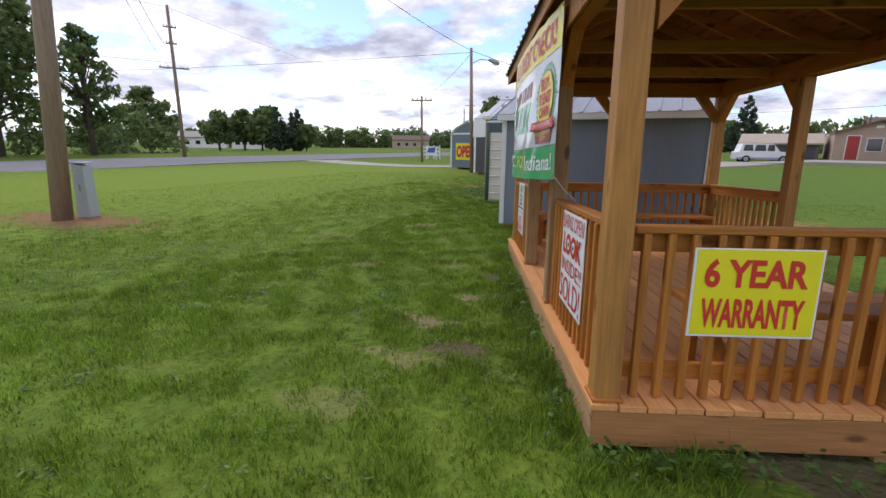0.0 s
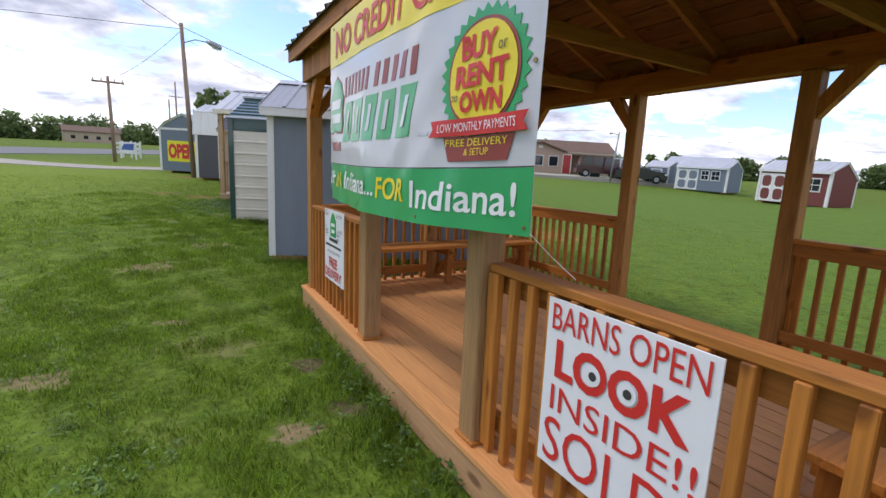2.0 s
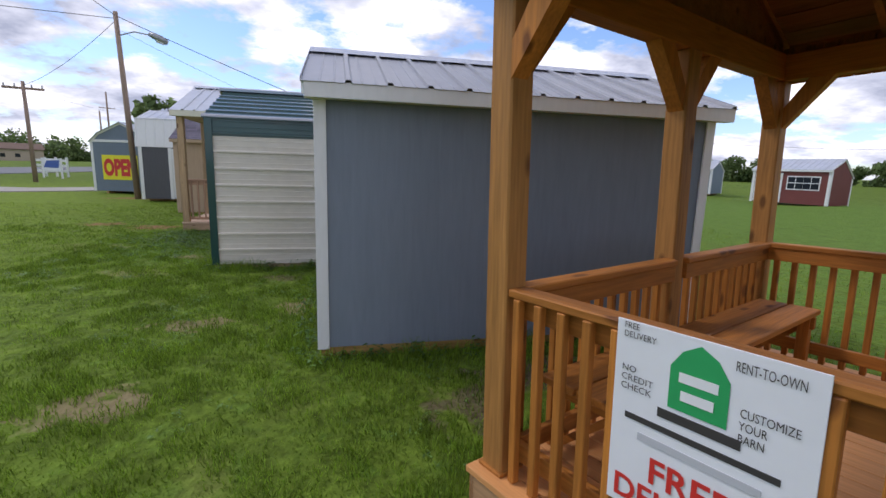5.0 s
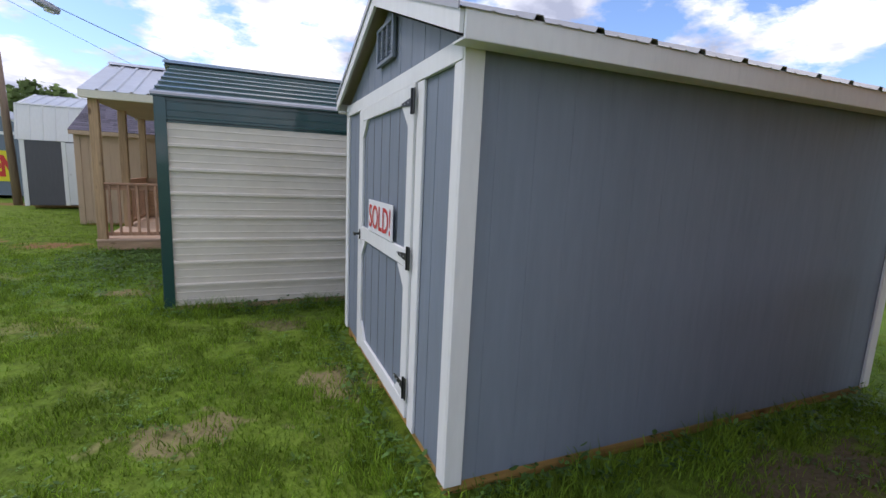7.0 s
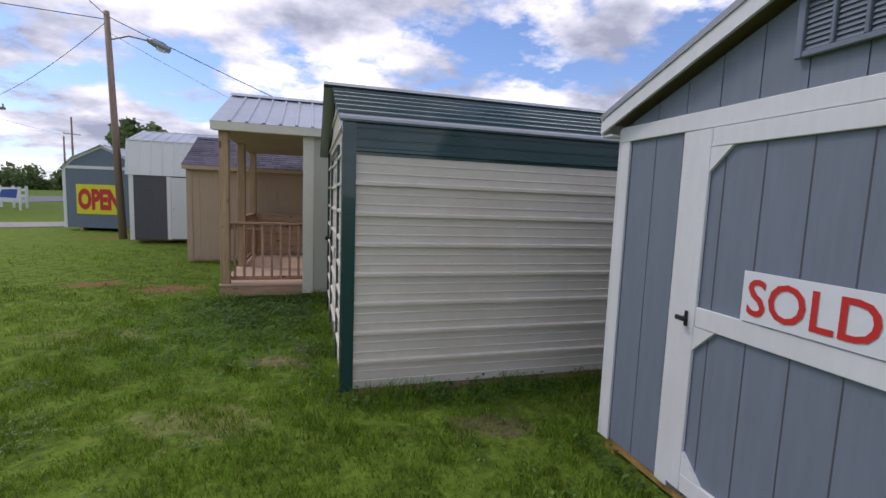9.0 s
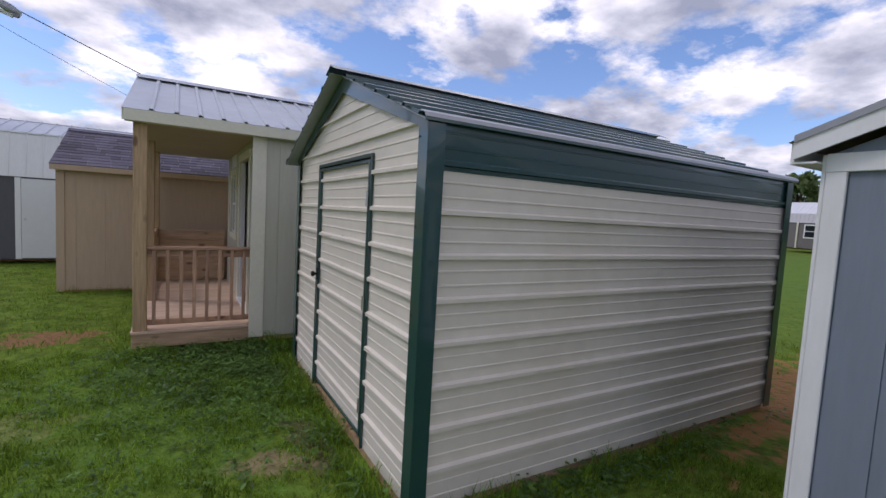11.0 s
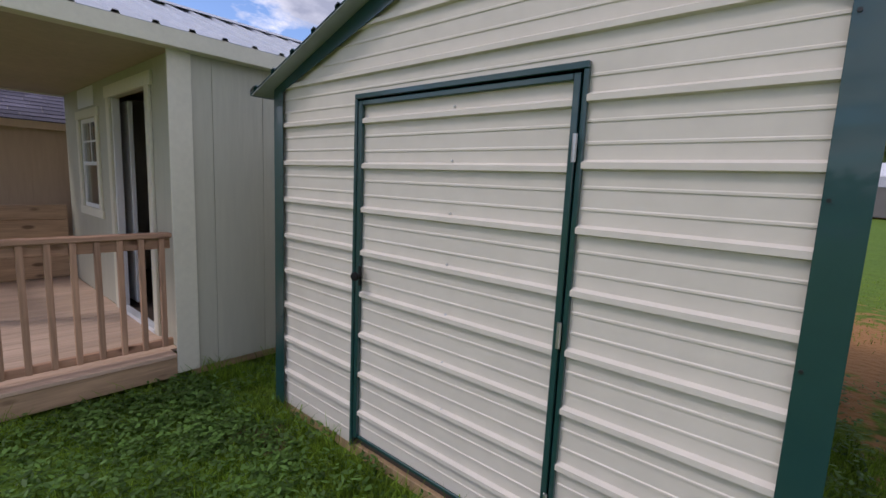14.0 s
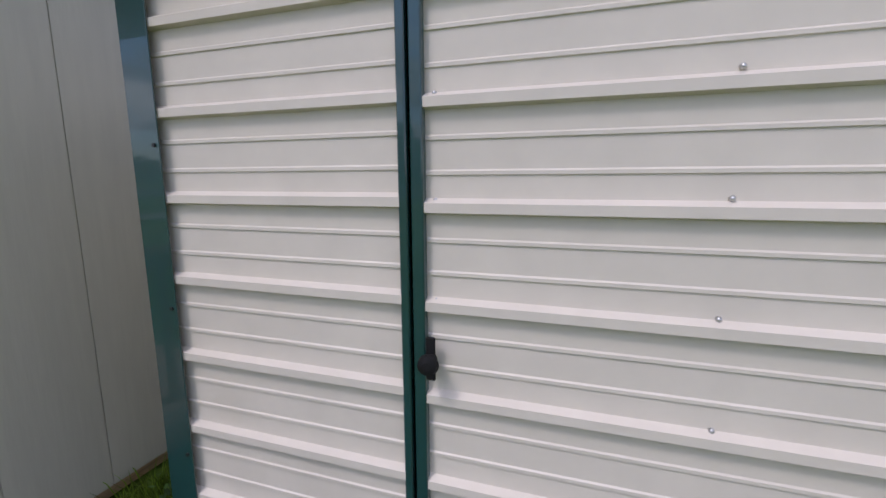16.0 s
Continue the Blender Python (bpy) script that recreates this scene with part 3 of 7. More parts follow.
def build_gazebo():
    # deck boards run lengthwise, rim joists below
    n = 22
    step = (GX1 + 0.10) / n
    board = Geo().box(-step / 2 + 0.0035, step / 2 - 0.0035, GY0 - 0.035, GY1 + 0.035, -0.034, 0.0, 0.003).mesh("deck_board")
    board.materials.append(M_DECK)
    for i in range(n):
        piece("deck_board", board, gazebo, (-0.05 + step * (i + 0.5), random.uniform(-0.006, 0.006), random.uniform(-0.0015, 0.0015)))
    for x0, x1 in ((-0.035, 0.005), (GX1 - 0.005, GX1 + 0.035)):
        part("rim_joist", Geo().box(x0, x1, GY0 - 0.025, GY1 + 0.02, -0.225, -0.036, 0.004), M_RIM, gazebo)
    for y0, y1 in ((GY0 - 0.030, GY0 + 0.008), (GY1 - 0.012, GY1 + 0.025)):
        part("rim_joist", Geo().box(-0.035, GX1 + 0.035, y0, y1, -0.225, -0.036, 0.004), M_RIMX_SHADED, gazebo)
    for x in (0.35, 1.45, 2.55):
        part("skid", Geo().box(x - 0.06, x + 0.06, GY0 + 0.0, GY1 - 0.0, -0.32, -0.226, 0.004), M_RIM, gazebo)
    # posts
    post = Geo().box(0, PW, 0, PW, 0.0, BEAM_Z, 0.008).mesh("post")
    post.materials.append(M_POST)
    ys = [GY0, -3.32, -1.81, GY1 - PW]
    lean = [-0.028, -0.006, 0.006, 0.022]      # the posts on the road side stand slightly out of line
    spots = list(zip(lean, ys)) + [(GX1 - PW, y) for y in ys] + [(1.435, GY0), (1.435, GY1 - PW)]
    raw = post.copy()
    raw.materials.clear()
    raw.materials.append(M_GATEPOST)
    for x, y in spots:
        piece("post", raw if x < 1 and y in ys[1:3] else post, gazebo, (x, y, 0))
        shoe = Geo().box(x - 0.012, x + PW + 0.012, y - 0.012, y + PW + 0.012, 0.002, 0.022, 0.004)
        part("post_foot", shoe, M_WX, gazebo)
    # beams on the posts
    for x in (0.01, GX1 - 0.12):
        part("beam", Geo().box(x, x + 0.11, GY0 - 0.02, GY1 + 0.02, BEAM_Z, BEAM_Z + 0.19, 0.005), M_WY, gazebo)
    for y in (GY0 + 0.01, GY1 - 0.12):
        part("beam", Geo().box(0.122, GX1 - 0.122, y, y + 0.11, BEAM_Z, BEAM_Z + 0.19, 0.005), M_WX, gazebo)
    # knee braces, two to a post where the beam goes on both ways
    def brace(x, y, s, along):
        """Solid corner brace from a post to the beam, cut off square at the foot."""
        tri = [(s * 0.06, BEAM_Z - 0.36), (s * 0.06, BEAM_Z - 0.21), (s * 0.21, BEAM_Z - 0.001), (s * 0.36, BEAM_Z - 0.001)]
        if along == "y":
            part("brace", Geo().prism([(y + a, b) for a, b in tri], "x", x - 0.045, x + 0.045), M_WZ, gazebo)
        else:
            part("brace", Geo().prism([(x + a, b) for a, b in tri], "y", y - 0.045, y + 0.045), M_WZ, gazebo)
    for x in (PW / 2, GX1 - PW / 2):
        for y, sides in zip(ys, ((1,), (-1,), (1,), (-1,))):
            for s in sides:
                brace(x, y + PW / 2, s, "y")
    for y in (GY0 + PW / 2, GY1 - PW / 2):
        for x in (PW / 2, 1.435 + PW / 2, GX1 - PW / 2):
            for s in (-1, 1):
                if 0 < x + s * 0.4 < GX1:
                    brace(x, y, s, "x")
    # roof: gable with the ridge along the length
    cx, over, eave, ridge = GX1 / 2, 0.13, 2.43, 3.13
    y0, y1 = GY0 - 0.16, GY1 + 0.12
    slope = (ridge - eave) / (cx + over)
    for s in (-1, 1):
        ex = cx + s * (cx + over)
        nrm = Vector((s * slope, 0, 1)).normalized()
        n = 9
        for i in range(n):
            y = GY0 + 0.03 + (GY1 - GY0 - 0.06) * i / (n - 1)
            part("rafter", Geo().beam((ex - s * 0.03, y, eave - 0.045), (cx + s * 0.02, y, ridge - 0.065), 0.04, 0.12), M_RAFT, gazebo)
        for i in range(9):
            u0, u1 = i / 9, (i + 1) / 9 - 0.006
            a, b = Vector((ex + (cx - ex) * u0, 0, eave + (ridge - eave) * u0)), Vector((ex + (cx - ex) * u1, 0, eave + (ridge - eave) * u1))
            g = Geo()
            lift = nrm * 0.022
            vs = [Vector((p.x, y, p.z)) + k for p in (a, b) for y in (y0 + 0.02, y1 - 0.02) for k in (nrm * 0.004, lift)]
            g.add(vs, [(0, 1, 3, 2), (4, 6, 7, 5), (0, 4, 5, 1), (2, 3, 7, 6), (0, 2, 6, 4), (1, 5, 7, 3)])
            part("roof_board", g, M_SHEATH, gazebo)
        L = math.hypot(cx + over, ridge - eave) + 0.04
        across = Vector((0, 1, 0))
        along = Vector((cx - ex, 0, ridge - eave)).normalized()
        g = Geo().sheet(rib_profile(y1 - y0, 0.23, 0.024, 0.05, 2, 0.04), Vector((ex - along.x * 0.03, y0, eave - along.z * 0.03)) + nrm * 0.03, along, across, nrm, L)
        part("roof_sheet", g, M_ROOFDK, gazebo, "dark ribbed metal roof sheet")
        part("fascia", Geo().box(ex - 0.02 * (s > 0) - 0.0, ex + 0.02 * (s < 0), y0 + 0.01, y1 - 0.01, eave - 0.10, eave + 0.012, 0.003), M_WY, gazebo)
        # upright boards close the gap between beam and eave
        skirt = Geo().box(-0.010, 0.010, -0.046, 0.046, 0, 0.27, 0.004).mesh("skirt_board")
        skirt.materials.append(M_WZ)
        m = int((GY1 - GY0 + 0.06) / 0.094)
        for i in range(m):
            piece("skirt_board", skirt, gazebo, (-0.012 if s < 0 else GX1 + 0.012, GY0 - 0.03 + 0.094 * (i + 0.5), BEAM_Z - 0.01))
    # gable infill above the end beams, rake boards
    for y, ya in ((GY0 + 0.02, y0 + 0.01), (GY1 - 0.05, y1 - 0.035)):
        poly = [(0.02, BEAM_Z + 0.19), (GX1 - 0.02, BEAM_Z + 0.19), (GX1 - 0.02, eave + 0.02), (cx, ridge - 0.03), (0.02, eave + 0.02)]
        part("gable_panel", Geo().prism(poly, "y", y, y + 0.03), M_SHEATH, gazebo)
        for s in (-1, 1):
            ex = cx + s * (cx + over)
            part("rake_board", Geo().prism([(ex, eave - 0.10), (ex, eave), (cx, ridge), (cx, ridge - 0.11)], "y", ya, ya + 0.025), M_WX, gazebo)
    part("ridge_board", Geo().box(cx - 0.02, cx + 0.02, y0 + 0.04, y1 - 0.04, ridge - 0.16, ridge - 0.01), M_RAFT, gazebo)
    cap = Geo().prism([(cx - 0.16, ridge - 0.02), (cx, ridge + 0.055), (cx + 0.16, ridge - 0.02), (cx, ridge + 0.04)], "y", y0, y1)
    part("ridge_cap", cap, M_ROOFDK, gazebo)
    # ties between the eaves
    for y in (-1.2, -2.47, -3.75):
        part("tie", Geo().box(0.122, GX1 - 0.122, y - 0.02, y + 0.02, BEAM_Z + 0.08, BEAM_Z + 0.19), M_RAFT, gazebo)
    # railings
    ball_z = Geo().box(-0.019, 0.019, -0.019, 0.019, 0.006, RAIL_Z - 0.038, 0.004).mesh("baluster")
    ball_z.materials.append(M_WZ)

    def railing(axis, fixed, a, b, out):
        top = part("railing", (Geo().box(fixed - 0.05, fixed + 0.05, a, b, RAIL_Z - 0.038, RAIL_Z, 0.006) if axis == "y" else Geo().box(a, b, fixed - 0.05, fixed + 0.05, RAIL_Z - 0.038, RAIL_Z, 0.006)), M_WY if axis == "y" else M_WX, gazebo)
        for z0, z1 in ((RAIL_Z - 0.135, RAIL_Z - 0.039), (0.085, 0.175)):
            if axis == "y":
                part("rail_bar", Geo().box(fixed - 0.019 - out * 0.02, fixed + 0.019 - out * 0.02, a, b, z0, z1, 0.004), M_WY, top)
            else:
                part("rail_bar", Geo().box(a, b, fixed - 0.019 - out * 0.02, fixed + 0.019 - out * 0.02, z0, z1, 0.004), M_WX, top)
        n = max(2, round((b - a) / 0.118))
        for i in range(n):
            p = a + (b - a) * (i + 0.5) / n
            loc = (fixed + out * 0.0385, p, 0) if axis == "y" else (p, fixed + out * 0.0385, 0)
            piece("baluster", ball_z, top, loc)
    xl, xr = 0.085, GX1 - 0.085
    for x, o in ((xl, -1), (xr, 1)):
        railing("y", x, GY0 + PW, -3.325, o)
        railing("y", x, -1.81 + PW + 0.005, GY1 - PW, o)
        for y in (-3.365, -1.674):
            part("end_stile", Geo().box(x + o * 0.0385 - 0.019, x + o * 0.0385 + 0.019, y, y + 0.038, 0.023, RAIL_Z - 0.04, 0.004), M_WZ, gazebo)
    for y, o in ((GY0 + 0.116, -1), (GY1 - 0.112, 1)):
        railing("x", y, PW, 1.435, o)
        railing("x", y, 1.435 + PW, GX1 - PW, o)


build_gazebo()


def build_bench(x0, x1, y0, y1, s):
    """Built-in bench of two planks; s is the side of its back."""
    bench = thing("bench", GZ @ pose((x0 + x1) / 2, (y0 + y1) / 2, 0), "stained plank bench with diagonal braces, against the railing", "bench", "gazebo benches")
    L, W = (x1 - x0) / 2, (y1 - y0) / 2
    for k in (-1, 1):
        part("seat_plank", Geo().box(-L, L, k * W / 2 - W * 0.47, k * W / 2 + W * 0.47, 0.42, 0.458, 0.005), M_WX, bench)
    for x in (-L + 0.12, 0, L - 0.12):
        part("leg", Geo().box(x - 0.035, x + 0.035, -s * (W - 0.06) - 0.035, -s * (W - 0.06) + 0.035, 0.002, 0.42, 0.004), M_WZ, bench)
        part("bearer", Geo().box(x - 0.019, x + 0.019, -W, W, 0.33, 0.419, 0.004), M_WY, bench)
        part("diagonal_brace", Geo().beam((x + 0.05, s * (W - 0.02), 0.06), (x + 0.05, -s * (W - 0.05), 0.36), 0.035, 0.085, (1, 0, 0)), M_WY, bench)


build_bench(0.25, 2.80, GY1 - PW - 0.42, GY1 - PW - 0.01, 1)
build_bench(0.55, 2.85, GY0 + PW + 0.01, GY0 + PW + 0.45, -1)


# ---- signs on the gazebo ----
def sign_base(name, m, w, h, label, mat=M_SIGN, thick=0.006):
    t = thing(name, m, label, "sign")
    part("panel", Geo().box(0, w, 0, thick, 0, h, 0.001), mat, t)
    return t


LEFT = GZ @ pose(0.0, 0, 0, 0, 0, -90)       # faces the road: local x runs towards the start of the row


def left_pose(y, z, out):
    return GZ @ Matrix.Translation((-out, y, z)) @ pose(0, 0, 0, 0, 0, -90)


def build_look_sign():
    t = sign_base("yard_sign", left_pose(-3.735, 0.195, -0.0205), 0.645, 0.66, "white sign with red BARNS OPEN LOOK INSIDE SOLD lettering")
    lettering("inscription", "BARNS OPEN", t, M_RED_INK, 0.03, 0.62, 0.545, 0.645)
    lettering("inscription", "LOOK", t, M_RED_INK, 0.06, 0.59, 0.365, 0.515, bold=0.035)
    for cx in (0.235, 0.375):
        disc = Geo().tube([(cx, -0.0065, 0.44), (cx, -0.0050, 0.44)], 0.036, 20)
        part("eye_disc", disc, M_SIGN, t)
        part("pupil", Geo().tube([(cx + 0.004, -0.0085, 0.44), (cx + 0.004, -0.0070, 0.44)], 0.016, 16), M_BLK_INK, t)
    lettering("inscription", "INSIDE!!", t, M_RED_INK, 0.05, 0.62, 0.235, 0.335)
    lettering("inscription", "SOLD!", t, M_RED_INK, 0.03, 0.62, 0.03, 0.205)


build_look_sign()


def build_warranty_sign():
    t = sign_base("yard_sign", GZ @ pose(0.415, GY0 + 0.0520, 0.352), 0.61, 0.45, "yellow sign with red lettering, 6 YEAR WARRANTY")
    part("yellow_field", Geo().box(0.013, 0.597, -0.003, -0.0002, 0.013, 0.444, 0), M_SIGNY, t)
    lettering("inscription", "6 YEAR", t, M_RED_INK, 0.055, 0.545, 0.255, 0.40, y=-0.007, bold=0.03)
    lettering("inscription", "WARRANTY", t, M_RED_INK, 0.055, 0.545, 0.05, 0.20, y=-0.007, bold=0.03)


build_warranty_sign()


def barn_logo(t, x, z, w, h, y):
    """The dealer's mark as a plain green barn shape with a pale band."""
    poly = [(x, z), (x + w, z), (x + w, z + h * 0.62), (x + w * 0.8, z + h * 0.86), (x + w * 0.5, z + h), (x + w * 0.2, z + h * 0.86), (x, z + h * 0.62)]
    part("barn_mark", Geo().prism(poly, "y", y - 0.001, y), M_GRN_INK, t)
    for k, f in ((0.42, 0.66), (0.16, 0.56)):
        part("mark_bar", Geo().box(x + w * (0.5 - f / 2), x + w * (0.5 + f / 2), y - 0.003, y - 0.0015, z + h * k, z + h * (k + 0.14), 0), M_WHT_INK, t)


def build_delivery_sign():
    t = sign_base("yard_sign", left_pose(-0.672, 0.255, -0.0205), 0.575, 0.66, "white sign with green barn mark and red FREE DELIVERY lettering")
    barn_logo(t, 0.19, 0.42, 0.17, 0.22, -0.002)
    lettering("inscription", "FREE\nDELIVERY", t, M_BLK_INK, 0.03, 0.14, 0.605, 0.655)
    lettering("inscription", "NO\nCREDIT\nCHECK", t, M_BLK_INK, 0.03, 0.14, 0.425, 0.51)
    lettering("inscription", "RENT-TO-OWN", t, M_BLK_INK, 0.37, 0.53, 0.60, 0.63)
    lettering("inscription", "CUSTOMIZE\nYOUR\nBARN", t, M_BLK_INK, 0.39, 0.53, 0.40, 0.50)
    part("grey_bar", Geo().box(0.16, 0.40, -0.003, -0.0008, 0.375, 0.405, 0), M_BLK_INK, t)
    part("grey_bar", Geo().box(0.05, 0.50, -0.003, -0.0008, 0.325, 0.345, 0), M_BLK_INK, t)
    part("grey_bar", Geo().box(0.10, 0.46, -0.003, -0.0008, 0.265, 0.29, 0), M_GREYINK, t)
    lettering("inscription", "FREE", t, M_RED_INK, 0.15, 0.40, 0.135, 0.225, bold=0.02)
    lettering("inscription", "DELIVERY", t, M_RED_INK, 0.03, 0.52, 0.03, 0.115, bold=0.02)


build_delivery_sign()

BAN_X0, BAN_W, BAN_H = -0.055, 2.185, 1.22


def ban_y(x, z):
    """How far the vinyl stands out from its plane: a belly and soft folds towards the lower hem."""
    low = 1 - z / BAN_H
    u = min(1, max(0, x / BAN_W))
    return -0.09 * (1 - u) - 0.12 * math.sin(math.pi * u) * (0.3 + 0.7 * low) - 0.012 * low * math.sin(x * 9 + 1.2 * z) - 0.003 * math.sin(x * 23 + z * 5) * low - 0.008 * math.sin((x + 1.3 * z) * 24) * low * math.exp(-(x / 0.8) ** 2) - 0.005 * math.sin((x - 1.1 * z) * 17) * math.exp(-((x - 1.5) / 0.5) ** 2)


def drape(ob):
    me = ob.data
    bm = bmesh.new()
    bm.from_mesh(me)
    for k in range(1, 40):
        bmesh.ops.bisect_plane(bm, geom=bm.verts[:] + bm.edges[:] + bm.faces[:], plane_co=(BAN_W * k / 40, 0, 0), plane_no=(1, 0, 0))
    for k in range(1, 14):
        bmesh.ops.bisect_plane(bm, geom=bm.verts[:] + bm.edges[:] + bm.faces[:], plane_co=(0, 0, BAN_H * k / 14), plane_no=(0, 0, 1))
    for v in bm.verts:
        v.co.y += ban_y(v.co.x, v.co.z)
        v.co.z -= 0.03 * math.sin(math.pi * min(1, max(0, v.co.x / BAN_W))) * (1 - v.co.z / BAN_H)
    bm.normal_update()
    for f in bm.faces:
        f.smooth = True
    for e in bm.edges:
        e.smooth = len(e.link_faces) == 2 and e.calc_face_angle(3.0) < 0.6
    bm.to_mesh(me)
    bm.free()
    me.update()


def build_banner():
    t = thing("banner", left_pose(-1.51, 1.075, 0.055), "large white, green and yellow vinyl banner tied under the eave", "banner")
    ob = [part("vinyl", Geo().box(BAN_X0, BAN_W, 0, 0.002, 0, BAN_H, 0), M_BANNER, t)]
    ob.append(part("green_band", Geo().box(BAN_X0, BAN_W, -0.003, -0.001, 0, 0.252, 0), M_GRN_INK, t))
    ob.append(part("band_edge", Geo().box(BAN_X0, BAN_W, -0.003, -0.001, 0.253, 0.258, 0), M_BLK_INK, t))
    ob.append(part("yellow_band", Geo().box(BAN_X0, BAN_W, -0.003, -0.001, 0.93, BAN_H, 0), M_YEL_INK, t))

    def L(w, mat, *a, **k):
        ob.append(lettering("inscription", w, t, mat, *a, **k))
    L("NO CREDIT CHECK!", M_RED_INK, 0.10, 2.06, 0.98, 1.16, y=-0.008, bold=0.02)
    L("Built", M_WHT_INK, -0.02, 0.185, 0.108, 0.205, y=-0.011, bold=0.012)
    L("IN", M_YEL_INK, 0.23, 0.35, 0.10, 0.20, y=-0.011, bold=0.022)
    L("Indiana...", M_WHT_INK, 0.41, 1.02, 0.098, 0.212, y=-0.010, bold=0.012)
    L("FOR", M_YEL_INK, 1.045, 1.375, 0.090, 0.205, y=-0.007, bold=0.022)
    L("Indiana!", M_WHT_INK, 1.44, 2.11, 0.068, 0.198, y=-0.007, bold=0.012)
    # dealer's name as plain bars of its size and colour
    for x0, x1, k in ((0.32, 0.84, 7), (0.90, 1.44, 5)):
        w = (x1 - x0) / k
        for i in range(k):
            ob.append(part("name_bar", Geo().prism([(x0 + w * i, 0.695), (x0 + w * (i + 0.50), 0.695), (x0 + w * (i + 0.68), 0.82), (x0 + w * (i + 0.18), 0.82)], "y", -0.003, -0.001), M_MAROON, t))
    for i in range(5):
        x = 0.32 + i * 0.222
        block = part("name_block", Geo().prism([(x, 0.405), (x + 0.165, 0.405), (x + 0.205, 0.655), (x + 0.04, 0.655)], "y", -0.003, -0.001), M_GRN_INK, t)
        slot = part("pale_slot", Geo().prism([(x + 0.068, 0.455), (x + 0.108, 0.455), (x + 0.138, 0.605), (x + 0.098, 0.605)], "y", -0.0065, -0.0045), M_BANNER, block)
        ob += [block, slot]
    ob.append(part("address_bar", Geo().box(1.45, 1.545, -0.003, -0.001, 0.402, 0.42, 0), M_GREYINK, t))
    x, z, w, h = -0.01, 0.475, 0.30, 0.37
    poly = [(x, z), (x + w, z), (x + w, z + h * 0.62), (x + w * 0.8, z + h * 0.86), (x + w * 0.5, z + h), (x + w * 0.2, z + h * 0.86), (x, z + h * 0.62)]
    edge = [(0.14 + (a - 0.14) * 1.10, 0.66 + (b - 0.66) * 1.07) for a, b in poly]
    ob.append(part("mark_edge", Geo().prism(edge, "y", -0.003, -0.001), M_MAROON, t))
    ob.append(part("barn_mark", Geo().prism(poly, "y", -0.006, -0.004), M_GRN_INK, t))
    for k in (0.42, 0.16):
        ob.append(part("mark_bar", Geo().box(x + 0.03, x + w - 0.03, -0.009, -0.007, z + h * k, z + h * (k + 0.17), 0), M_WHT_INK, t))
    ob.append(part("mark_bar", Geo().box(x + 0.02, x + w - 0.02, -0.003, -0.001, 0.345, 0.405, 0), M_MAROON, t))
    # round seal with a toothed rim
    cx, cz, teeth = 1.88, 0.62, 30
    star = [((cx + (0.262 if i % 2 else 0.235) * math.cos(math.pi * i / teeth)), (cz + (0.262 if i % 2 else 0.235) * math.sin(math.pi * i / teeth))) for i in range(2 * teeth)]
    ob.append(part("seal_rim", Geo().prism(star, "y", -0.004, -0.002), M_GRN_INK, t))

    def disc(r):
        return [(cx + r * math.cos(2 * math.pi * i / 32), cz + r * math.sin(2 * math.pi * i / 32)) for i in range(32)]
    ob.append(part("seal_ring", Geo().prism(disc(0.212), "y", -0.008, -0.006), M_MAROON, t))
    ob.append(part("seal", Geo().prism(disc(0.198), "y", -0.012, -0.010), M_YEL_INK, t))
    L("BUY", M_RED_INK, cx - 0.125, cx + 0.085, cz + 0.06, cz + 0.155, y=-0.017, bold=0.04)
    L("or", M_BLK_INK, cx + 0.095, cx + 0.145, cz + 0.07, cz + 0.10, y=-0.017)
    L("RENT", M_RED_INK, cx - 0.155, cx + 0.155, cz - 0.045, cz + 0.045, y=-0.017, bold=0.04)
    L("to", M_BLK_INK, cx - 0.170, cx - 0.130, cz - 0.095, cz - 0.065, y=-0.017)
    L("OWN", M_RED_INK, cx - 0.115, cx + 0.125, cz - 0.145, cz - 0.06, y=-0.017, bold=0.04)
    rib = [(cx - 0.295, 0.385), (cx + 0.275, 0.385), (cx + 0.25, 0.42), (cx + 0.275, 0.455), (cx - 0.295, 0.455), (cx - 0.27, 0.42)]
    ob.append(part("ribbon", Geo().prism(rib, "y", -0.018, -0.015), M_RED_INK, t))
    L("LOW MONTHLY PAYMENTS", M_WHT_INK, cx - 0.23, cx + 0.22, 0.402, 0.438, y=-0.023)
    ob.append(part("plaque", Geo().prism([(cx - 0.18, 0.282), (cx + 0.16, 0.282), (cx + 0.20, 0.382), (cx - 0.21, 0.382)], "y", -0.006, -0.004), M_MAROON, t))
    L("FREE DELIVERY", M_YEL_INK, cx - 0.19, cx + 0.17, 0.343, 0.372, y=-0.012)
    L("& SETUP", M_YEL_INK, cx - 0.08, cx + 0.07, 0.305, 0.333, y=-0.012)
    for x, z in ((0.03, 0.03), (0.75, 0.03), (1.5, 0.03), (BAN_W - 0.03, 0.03), (0.03, 1.19), (BAN_W - 0.03, 1.2), (BAN_W - 0.03, 0.62)):
        ob.append(part("grommet", Geo().tube([(x, -0.006, z), (x, -0.003, z)], 0.009, 12), M_BRASS, t))
    for o in ob:
        drape(o)
    part("cord", Geo().tube([(BAN_W - 0.03, -0.01, 0.03), (BAN_W + 0.05, 0.06, -0.07), (BAN_W + 0.10, 0.14, -0.15)], 0.0014, 6), M_WHT_INK, t, "white tie cord")
    for x in (0.03, 0.8, 1.5, BAN_W - 0.03):
        part("cord", Geo().tube([(x, 0.0, 1.19), (x, 0.12, 1.23)], 0.003, 6), M_WHT_INK, t)


build_banner()

